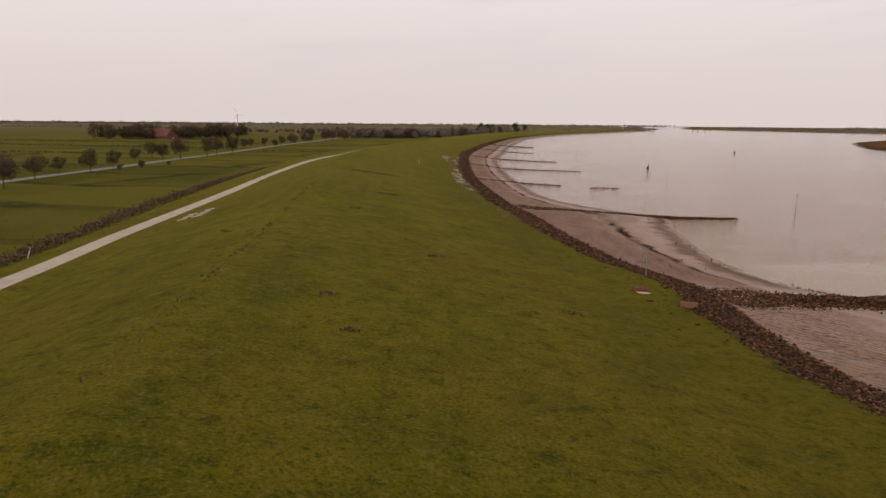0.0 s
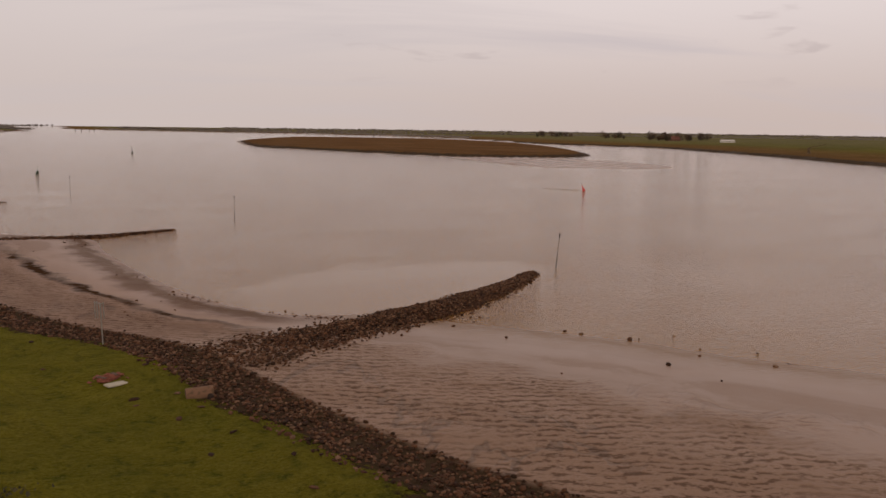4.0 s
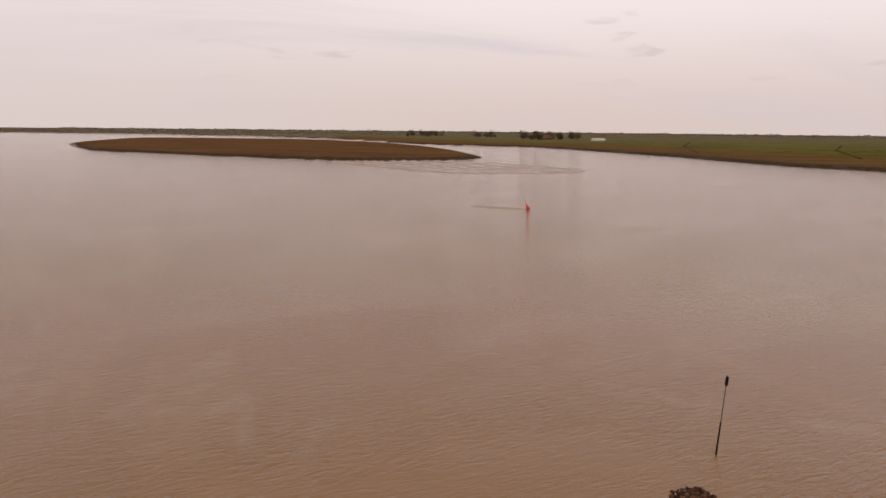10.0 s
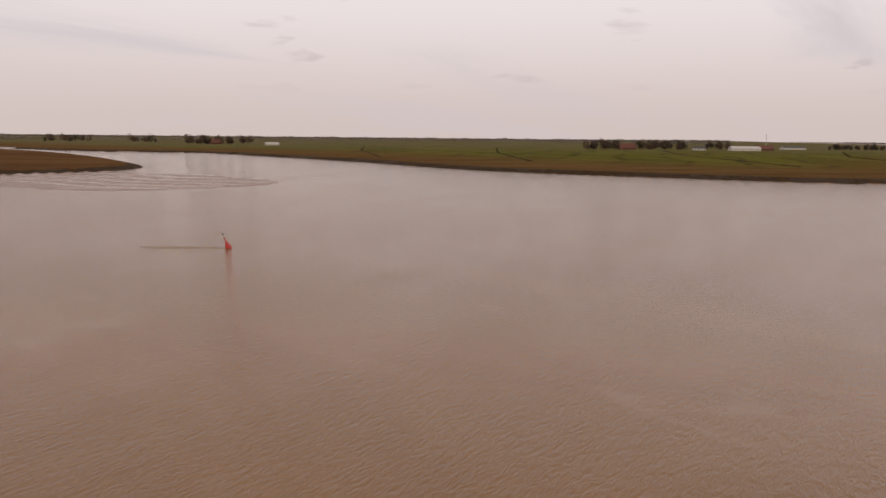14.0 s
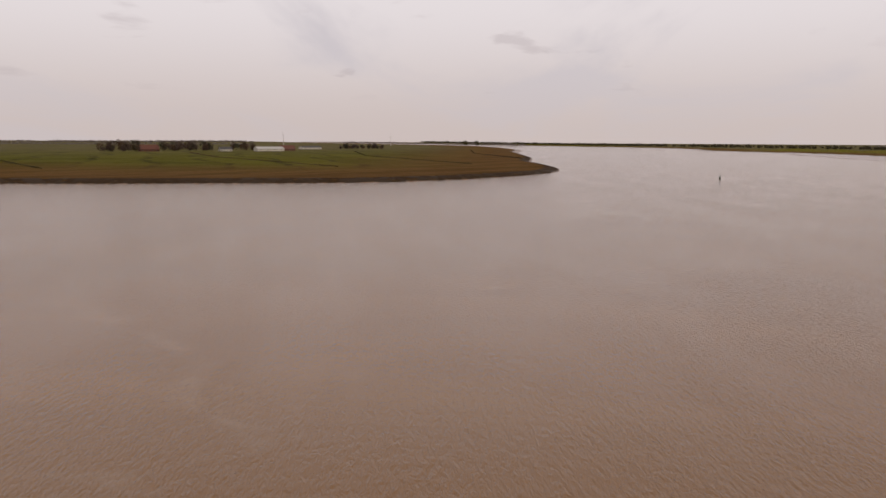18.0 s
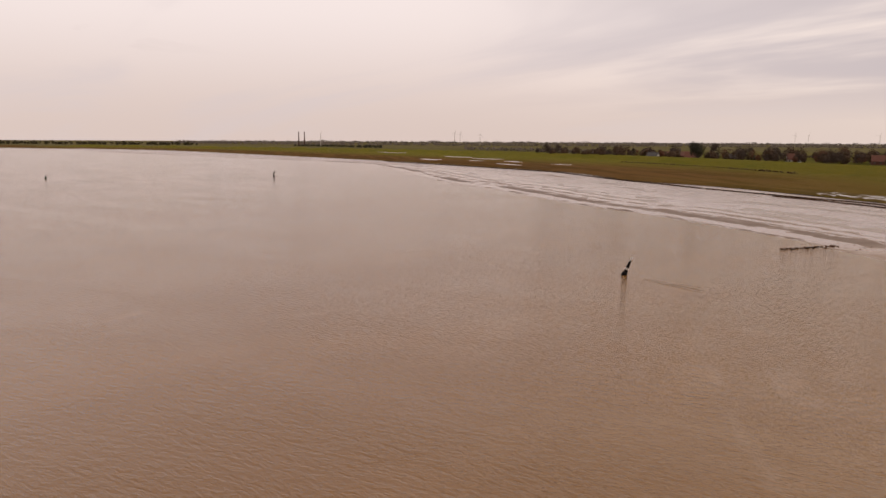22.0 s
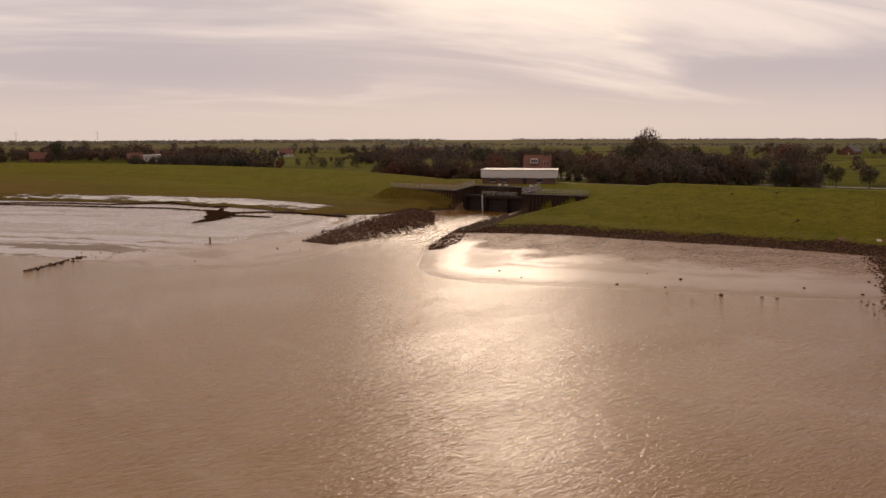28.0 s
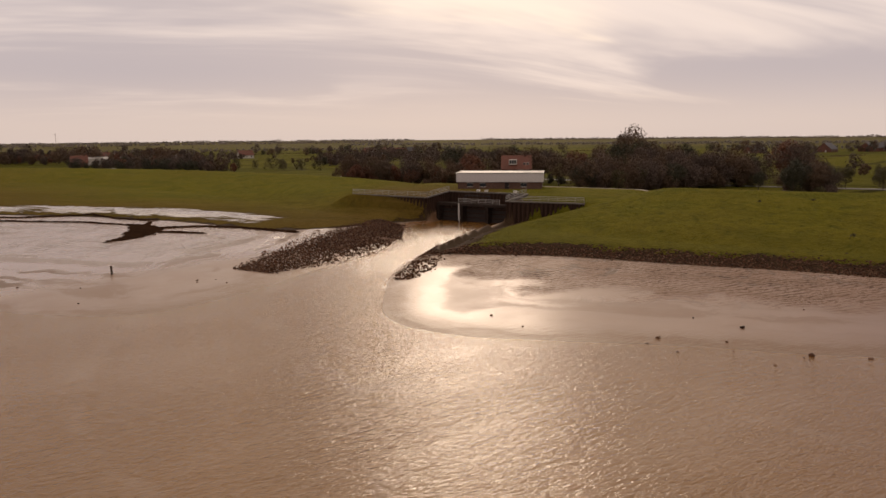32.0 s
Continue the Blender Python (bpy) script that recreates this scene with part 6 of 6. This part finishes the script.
for x, y, k, s in ((-92, 44, "dark", 0.8), (-96, 48, "dark", 0.92), (-94, 51, "twig", 0.95), (-90, 50, "brown", 0.7), (-98, 41, "brown", 0.75), (-92, 55, "twig", 0.7), (-100, 53, "dark", 0.8), (-86, 46, "bush", 1.0), (-86, 52, "bush", 1.0)):
    plant(k, x, y, s, COPSE)
for x, y, k, s in ((-150, 52, "young", 1.05), (-155, 64, "young", 1.2), (-148, 76, "young", 1.1), (-147, 90, "twig", 0.7), (-152, 110, "young", 1.1), (-147, 140, "round", 0.7), (-149, 168, "round", 0.75)):
    plant(k, x, y, s, ROADSIDE)
SOUTH = "trees round the southern village"
plant("dark", -115, -478, 1.55, SOUTH), plant("dark", 22, -556, 1.45, SOUTH), plant("dark", 16, -566, 1.35, SOUTH), plant("rust", 45, -590, 0.9, SOUTH)
MID = "scattered trees in the western polder"
EAST_T = "trees round the farms of the east bank"
plant("round", 1750, -860, 1.9, EAST_T), plant("round", 1765, -905, 1.9, EAST_T)



def woodland(name, places, count, spread, h0, h1, mat, label, seed, blade=0.5, n=170):
    """Close-grown trees and undergrowth that nobody could count, as one object."""
    r = np.random.RandomState(seed)
    pts, out = [], []
    for i in range(count):
        x, y = places[i % len(places)]
        x, y = x + r.uniform(-spread, spread), y + r.uniform(-spread, spread)
        h = r.uniform(h0, h1)
        c, d = crown_points(r, n, h * 0.45, h * 0.52, 5)
        pts.append(c + (x, y, height(x, y) + h * 0.48))
        out.append(d)
    return scrub(name, np.vstack(pts), mat, label, "trees", seed, blade, np.vstack(out))


woodland("grove", [(-350, 735), (-330, 745), (-335, 765), (-310, 770), (-285, 765), (-318, 738), (-295, 790), (-275, 800), (-262, 815), (-270, 840), (-250, 850), (-282, 785)], 46, 13, 10.0, 19.0, LEAF_BROWN, "bare brown wood round a farm in the polder", 201, 0.46, 560)
woodland("grove", [(-350, 735), (-330, 745), (-335, 765), (-310, 770), (-285, 765), (-318, 738), (-295, 790), (-275, 800), (-262, 815), (-270, 840), (-250, 850), (-282, 785)], 35, 13, 10.0, 19.0, LEAF_OLIVE, "bare brown wood round a farm in the polder", 202, 0.46, 560)
woodland("grove", [(-350, 735), (-330, 745), (-335, 765), (-310, 770), (-285, 765), (-318, 738), (-295, 790), (-275, 800), (-262, 815), (-270, 840), (-250, 850), (-282, 785)], 19, 13, 10.0, 19.0, TWIG, "bare brown wood round a farm in the polder", 203, 0.46, 560)
woodland("grove", [(-95, 880), (-75, 880), (-50, 890), (-110, 860), (-30, 930), (-10, 980), (20, 1010), (45, 1060), (80, 1150), (-140, 930), (-180, 960)], 62, 30, 8.0, 15.0, HAZY_BROWN, "brown autumn trees round a village", 204, 0.46, 560)
woodland("grove", [(-95, 880), (-75, 880), (-50, 890), (-110, 860), (-30, 930), (-10, 980), (20, 1010), (45, 1060), (80, 1150), (-140, 930), (-180, 960)], 48, 30, 8.0, 15.0, LEAF_BROWN, "brown autumn trees round a village", 205, 0.46, 560)
woodland("grove", [(-95, 880), (-75, 880), (-50, 890), (-110, 860), (-30, 930), (-10, 980), (20, 1010), (45, 1060), (80, 1150), (-140, 930), (-180, 960)], 27, 30, 8.0, 15.0, TWIG, "brown autumn trees round a village", 206, 0.46, 560)
woodland("grove", [(-170, -575), (-150, -540), (-140, -500), (-165, -473), (-90, -520), (-60, -540), (-30, -560), (-187, -412), (-220, -470), (-200, -530), (-230, -600), (0, -600), (-100, -580), (70, -680)], 50, 18, 6.4, 15.5, TWIG, "mixed autumn trees round the village behind the dike", 207, 0.34, 620)
woodland("grove", [(-170, -575), (-150, -540), (-140, -500), (-165, -473), (-90, -520), (-60, -540), (-30, -560), (-187, -412), (-220, -470), (-200, -530), (-230, -600), (0, -600), (-100, -580), (70, -680)], 39, 18, 6.4, 15.5, LEAF_BROWN, "mixed autumn trees round the village behind the dike", 208, 0.34, 620)
woodland("grove", [(-170, -575), (-150, -540), (-140, -500), (-165, -473), (-90, -520), (-60, -540), (-30, -560), (-187, -412), (-220, -470), (-200, -530), (-230, -600), (0, -600), (-100, -580), (70, -680)], 22, 18, 6.4, 15.5, LEAF_RUST, "mixed autumn trees round the village behind the dike", 209, 0.34, 620)
woodland("grove", [(-128, -250), (-134, -270), (-140, -292), (-146, -312), (-152, -335), (-150, -360), (-158, -385)], 10, 6, 5.2, 10.5, TWIG, "mixed autumn trees round the village behind the dike", 210, 0.34, 620)
woodland("grove", [(-128, -250), (-134, -270), (-140, -292), (-146, -312), (-152, -335), (-150, -360), (-158, -385)], 7, 6, 5.2, 10.5, LEAF_BROWN, "mixed autumn trees round the village behind the dike", 211, 0.34, 620)
woodland("grove", [(-128, -250), (-134, -270), (-140, -292), (-146, -312), (-152, -335), (-150, -360), (-158, -385)], 4, 6, 5.2, 10.5, LEAF_RUST, "mixed autumn trees round the village behind the dike", 212, 0.34, 620)
woodland("grove", [(-150, -330), (-158, -345), (-166, -362), (-150, -375)], 12, 10, 4.9, 9.5, TWIG, "mixed autumn trees round the village behind the dike", 213, 0.34, 620)
woodland("grove", [(-150, -330), (-158, -345), (-166, -362), (-150, -375)], 10, 10, 4.9, 9.5, LEAF_BROWN, "mixed autumn trees round the village behind the dike", 214, 0.34, 620)
woodland("grove", [(-150, -330), (-158, -345), (-166, -362), (-150, -375)], 5, 10, 4.9, 9.5, LEAF_RUST, "mixed autumn trees round the village behind the dike", 215, 0.34, 620)
woodland("grove", [(-231, -263), (-260, -240), (-300, -300), (-340, -250), (-319, -227), (-370, -303), (-323, -89), (-357, -162), (-436, -536), (-446, -493), (-531, -465), (-474, -374), (-575, -556), (-659, -461), (-268, -6), (-330, 10), (-615, -46), (-660, -20), (-700, 30), (-740, 60), (-712, -88), (-640, -90), (-226, 44)], 66, 15, 5.9, 14.2, TWIG, "scattered groves of autumn trees in the polder", 216, 0.34, 620)
woodland("grove", [(-231, -263), (-260, -240), (-300, -300), (-340, -250), (-319, -227), (-370, -303), (-323, -89), (-357, -162), (-436, -536), (-446, -493), (-531, -465), (-474, -374), (-575, -556), (-659, -461), (-268, -6), (-330, 10), (-615, -46), (-660, -20), (-700, 30), (-740, 60), (-712, -88), (-640, -90), (-226, 44)], 51, 15, 5.9, 14.2, LEAF_BROWN, "scattered groves of autumn trees in the polder", 217, 0.34, 620)
woodland("grove", [(-231, -263), (-260, -240), (-300, -300), (-340, -250), (-319, -227), (-370, -303), (-323, -89), (-357, -162), (-436, -536), (-446, -493), (-531, -465), (-474, -374), (-575, -556), (-659, -461), (-268, -6), (-330, 10), (-615, -46), (-660, -20), (-700, 30), (-740, 60), (-712, -88), (-640, -90), (-226, 44)], 29, 15, 5.9, 14.2, LEAF_DARK, "scattered groves of autumn trees in the polder", 218, 0.34, 620)
woodland("grove", [(1225, 20), (1232, 5), (1238, -45), (1250, -75), (1246, -95), (1262, -110), (1275, -60), (1290, -160), (1300, -180), (1235, 35)], 25, 10, 9, 19.3, TWIG, "bare trees round the farms of the east bank", 219, 0.46, 560)
woodland("grove", [(1225, 20), (1232, 5), (1238, -45), (1250, -75), (1246, -95), (1262, -110), (1275, -60), (1290, -160), (1300, -180), (1235, 35)], 20, 10, 9, 19.3, LEAF_BROWN, "bare trees round the farms of the east bank", 220, 0.46, 560)
woodland("grove", [(1225, 20), (1232, 5), (1238, -45), (1250, -75), (1246, -95), (1262, -110), (1275, -60), (1290, -160), (1300, -180), (1235, 35)], 11, 10, 9, 19.3, LEAF_DARK, "bare trees round the farms of the east bank", 221, 0.46, 560)
woodland("grove", [(1300, 700), (1310, 670), (1290, 720), (1320, 640), (1340, 690), (1380, 760), (1400, 860), (1390, 880), (1420, 1040), (1395, 1065), (1450, 1040)], 28, 15, 8.6, 19.3, TWIG, "bare trees round the farms of the east bank", 222, 0.46, 560)
woodland("grove", [(1300, 700), (1310, 670), (1290, 720), (1320, 640), (1340, 690), (1380, 760), (1400, 860), (1390, 880), (1420, 1040), (1395, 1065), (1450, 1040)], 22, 15, 8.6, 19.3, LEAF_BROWN, "bare trees round the farms of the east bank", 223, 0.46, 560)
woodland("grove", [(1300, 700), (1310, 670), (1290, 720), (1320, 640), (1340, 690), (1380, 760), (1400, 860), (1390, 880), (1420, 1040), (1395, 1065), (1450, 1040)], 12, 15, 8.6, 19.3, LEAF_DARK, "bare trees round the farms of the east bank", 224, 0.46, 560)
woodland("grove", [(1440, -400), (1445, -430), (1455, -460), (1450, -480)], 10, 13, 7.5, 15.2, TWIG, "bare trees round the farms of the east bank", 225, 0.46, 560)
woodland("grove", [(1440, -400), (1445, -430), (1455, -460), (1450, -480)], 7, 13, 7.5, 15.2, LEAF_BROWN, "bare trees round the farms of the east bank", 226, 0.46, 560)
woodland("grove", [(1440, -400), (1445, -430), (1455, -460), (1450, -480)], 4, 13, 7.5, 15.2, LEAF_DARK, "bare trees round the farms of the east bank", 227, 0.46, 560)
PUMP_BASE = [(-62, -98), (-64, -88), (-66, -78), (-68, -68), (-66, -60), (-72, -94), (-76, -80), (-78, -66)]
woodland("undergrowth", PUMP_BASE, 26, 6, 3.5, 6.5, LEAF_BROWN, "dense brown undergrowth behind the pump station", 301, 0.22, 624)
woodland("undergrowth", PUMP_BASE, 14, 6, 3.5, 6.5, LEAF_RUST, "rust red bushes behind the pump station", 302, 0.22, 624)
WOODS_NW = [(-84, -8), (-92, 0), (-104, 2), (-112, 8), (-120, 12), (-128, 18), (-134, 24), (-118, 0), (-130, 8), (-142, 16), (-150, 4), (-160, -8), (-172, -20)]
woodland("undergrowth", WOODS_NW, 40, 6, 4.5, 9.5, TWIG, "dense bare brown trees and bushes behind the dike", 303, 0.21, 720)
woodland("undergrowth", WOODS_NW, 22, 6, 4.0, 8.5, LEAF_BROWN, "brown leaved trees and bushes behind the dike", 304, 0.22, 624)
woodland("undergrowth", [(-92, 45), (-96, 50), (-90, 52), (-99, 46)], 10, 3, 3.5, 6.0, TWIG, "brown bushes round a copse", 305, 0.19, 624)
woodland("hedge", [(-116, -44), (-122, -60), (-118, -76), (-98, -70)], 12, 4, 3.0, 4.5, LEAF_DARK, "dark garden hedge round a house", 306, 0.22, 576)
woodland("hedge", [(-150, -330), (-156, -345), (-160, -360), (-164, -375), (-150, -380), (-140, -320)], 22, 8, 4, 8, LEAF_DARK, "dark hedge of trees by the village", 307, 0.31, 528)
for i, (line, h, w, d, mat) in enumerate((
        ([(-215, -380), (-170, -460), (-90, -545), (-10, -600), (60, -650), (130, -740)], 17, 50, 80, LEAF_BROWN),
        ([(-240, -420), (-190, -520), (-100, -600), (0, -660), (90, -730), (160, -820)], 19, 50, 70, TWIG),
        ([(-320, -430), (-300, -560), (-250, -680), (-120, -760)], 10, 60, 34, TWIG),
        ([(-250, -300), (-330, -330), (-420, -350), (-520, -330)], 8, 40, 36, LEAF_BROWN),
        ([(-300, -120), (-380, -200), (-470, -260)], 9, 40, 36, TWIG))):
    belt("grove", line, h, w, d, mat, "mixed autumn trees and hedges behind the dike", 400 + i, 0.5, 2.0, 0.5)

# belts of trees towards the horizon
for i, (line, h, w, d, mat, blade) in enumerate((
        ([(-3600, -2600), (-2600, -3000), (-1200, -3100), (0, -3300), (900, -3400), (1800, -3000)], 15, 120, 2.6, HAZY_TWIG, 3.2),
        ([(-2000, -1500), (-1500, -1900), (-900, -2000), (-300, -2200), (200, -2100), (900, -2150), (1500, -2300)], 11, 70, 2.8, HAZY_BROWN, 2.4),
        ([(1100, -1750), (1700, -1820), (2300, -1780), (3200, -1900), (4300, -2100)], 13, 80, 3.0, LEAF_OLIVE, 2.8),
        ([(2200, -1380), (2900, -1350), (3900, -1380)], 9, 60, 2.6, HAZY_TWIG, 2.6),
        ([(4300, -900), (3600, -300), (3400, 400), (3300, 1200), (3000, 2000), (2600, 2800), (1900, 3500)], 13, 120, 2.8, HAZY_BROWN, 3.0),
        ([(2500, -500), (2450, -100), (2500, 300), (2300, 700), (2100, 1100), (1800, 1500)], 8, 60, 2.4, HAZY_TWIG, 2.2),
        ([(1750, 1400), (1500, 1800), (1300, 2200), (1150, 2700), (1300, 3300)], 11, 60, 3.0, HAZY_BROWN, 2.6),
        ([(1075, 1010), (1180, 1330), (1175, 1760), (1030, 2150), (930, 2500)], 6, 30, 3.0, HAZY_TWIG, 1.6),
        ([(600, 2160), (660, 2500), (720, 2900)], 7, 40, 3.0, HAZY_BROWN, 1.8),
        ([(-200, 1450), (0, 1400), (120, 1500), (260, 1700), (420, 2000)], 9, 60, 4.0, HAZY_BROWN, 1.6),
        ([(640, 2560), (760, 3000), (1000, 3900)], 10, 60, 3.0, HAZY_TWIG, 2.6),
        ([(1300, 4300), (400, 4000), (-500, 3500), (-1500, 3000), (-2500, 2300), (-3300, 1300)], 14, 120, 2.6, HAZY_BROWN, 3.2),
        ([(200, 1700), (-100, 1750), (-500, 1800), (-900, 1700), (-1300, 1500), (-1500, 1200)], 9, 60, 2.6, HAZY_TWIG, 2.2),
        ([(-3800, 1200), (-3700, 200), (-3500, -800), (-3300, -1900)], 15, 120, 2.6, HAZY_BROWN, 3.2),
        ([(-1600, 700), (-1500, 200), (-1400, -250), (-1300, -700), (-1250, -1100)], 9, 50, 2.4, HAZY_TWIG, 2.2),
        ([(-900, 350), (-880, 100), (-860, -150)], 8, 30, 2.0, HAZY_TWIG, 1.6),
        ([(-800, -500), (-700, -640), (-560, -760), (-380, -860)], 8, 30, 2.4, HAZY_BROWN, 1.6),
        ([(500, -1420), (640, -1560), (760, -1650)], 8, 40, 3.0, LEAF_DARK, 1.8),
        ([(60, -900), (180, -1080), (300, -1250)], 9, 40, 2.6, HAZY_BROWN, 1.8),
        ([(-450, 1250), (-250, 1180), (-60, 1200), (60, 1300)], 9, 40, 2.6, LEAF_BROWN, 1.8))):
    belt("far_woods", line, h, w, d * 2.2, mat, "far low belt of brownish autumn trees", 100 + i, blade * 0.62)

# low growth along the ditches between the parcels
for i, line in enumerate(([(-165, 300), (-330, 318), (-520, 330)], [(-160, 420), (-340, 445), (-560, 455)], [(-160, 520), (-360, 560), (-600, 570)], [(-165, 620), (-380, 660), (-640, 680)], [(-80, 470), (-128, 480)], [(-600, 180), (-640, 420), (-660, 700)],
                          [(-180, 180), (-400, 200), (-600, 205)], [(-170, 90), (-420, 110), (-620, 100)], [(-250, -180), (-420, -60), (-560, 40)], [(-300, -330), (-480, -200), (-640, -130)], [(-420, -420), (-640, -300), (-820, -240)], [(-380, -620), (-600, -520), (-800, -470)],
                          [(640, 120), (900, 160), (1200, 180)], [(600, -60), (900, -40), (1150, -60)], [(700, 250), (950, 330), (1250, 400)], [(620, -180), (900, -210), (1200, -320)], [(760, -330), (1000, -420), (1300, -600)], [(10, -330), (30, -420), (90, -540)], [(-40, -226), (-70, -214), (-62, -200)])):
    belt("ditch_growth", line, 1.3, 2.0, 5.0, REED if i % 3 else LEAF_OLIVE, "low brown growth along a field ditch", 500 + i, 0.5, 1.9 if line[0][0] < 300 else 2.3, 0.9)

# the close wood behind the pump station and its neighbours
THICK = [(-80, -14), (-86, -8), (-92, -2), (-99, 4), (-106, 8), (-114, 11), (-122, 15), (-130, 21), (-137, 27), (-96, -16), (-104, -8), (-112, 0), (-120, 4), (-140, 18), (-150, 12)]
woodland("undergrowth", THICK, 34, 5, 7.5, 14.0, LEAF_BROWN, "close brown trees and bushes behind the dike", 310, 0.22, 1300)
woodland("undergrowth", THICK, 24, 5, 8.0, 15.0, TWIG, "close bare brown trees behind the dike", 311, 0.20, 1300)
woodland("undergrowth", [(-75, -112), (-74, -104), (-73, -95), (-73, -86), (-72, -76), (-70, -66), (-70, -57), (-80, -100), (-82, -84), (-84, -70), (-88, -58)], 36, 3.5, 6.0, 9.0, LEAF_BROWN, "close brown trees behind the pump station", 312, 0.20, 900)
woodland("undergrowth", [(-76, -116), (-74, -108), (-78, -104)], 7, 3, 5.0, 7.5, LEAF_RUST, "rust red trees behind the pump station", 313, 0.20, 900)
woodland("hedge", [(-104, -350), (-108, -338), (-114, -322), (-120, -308), (-126, -294), (-132, -282)], 30, 5, 5.5, 9.0, LEAF_DARK, "dark hedge of trees by the village", 314, 0.30, 420)
woodland("hedge", [(-104, -350), (-110, -332), (-118, -312), (-128, -290), (-138, -276)], 22, 6, 6, 10.0, TWIG, "bare brown trees by the village", 315, 0.28, 420)
woodland("grove", [(-150, -262), (-158, -250), (-160, -236), (-162, -222), (-165, -208), (-172, -250)], 12, 5, 6, 9, LEAF_OLIVE, "thin olive trees beside the lane", 316, 0.26, 330)
woodland("grove", [(-225, -255), (-240, -235), (-255, -215), (-265, -195), (-270, -240), (-285, -215), (-300, -190)], 34, 10, 9, 14, TWIG, "bare brown trees in the polder behind the lane", 317, 0.34, 420)
for x, y, k, s in ((-80, -14, "dark", 0.72), (-86, -7, "dark", 0.66), (-94, -24, "brown", 0.9), (-100, -18, "brown", 1.0), (-112, -6, "brown", 1.15), (-122, 2, "twig", 1.2), (-131, 10, "brown", 1.1)):
    plant(k, x, y, s, PUMP)
belt("ditch_growth", [(-52, -239), (-93, -244), (-139, -250)], 0.9, 1.2, 9.0, LEAF_DARK, "dark growth along a ditch in the grass behind the dike", 560, 0.35, 3.0, 0.9)
belt("ditch_growth", [(-42, -328), (-85, -434)], 0.8, 1.2, 7.0, LEAF_DARK, "dark growth along a ditch in the grass behind the dike", 561, 0.35, 3.0, 0.9)
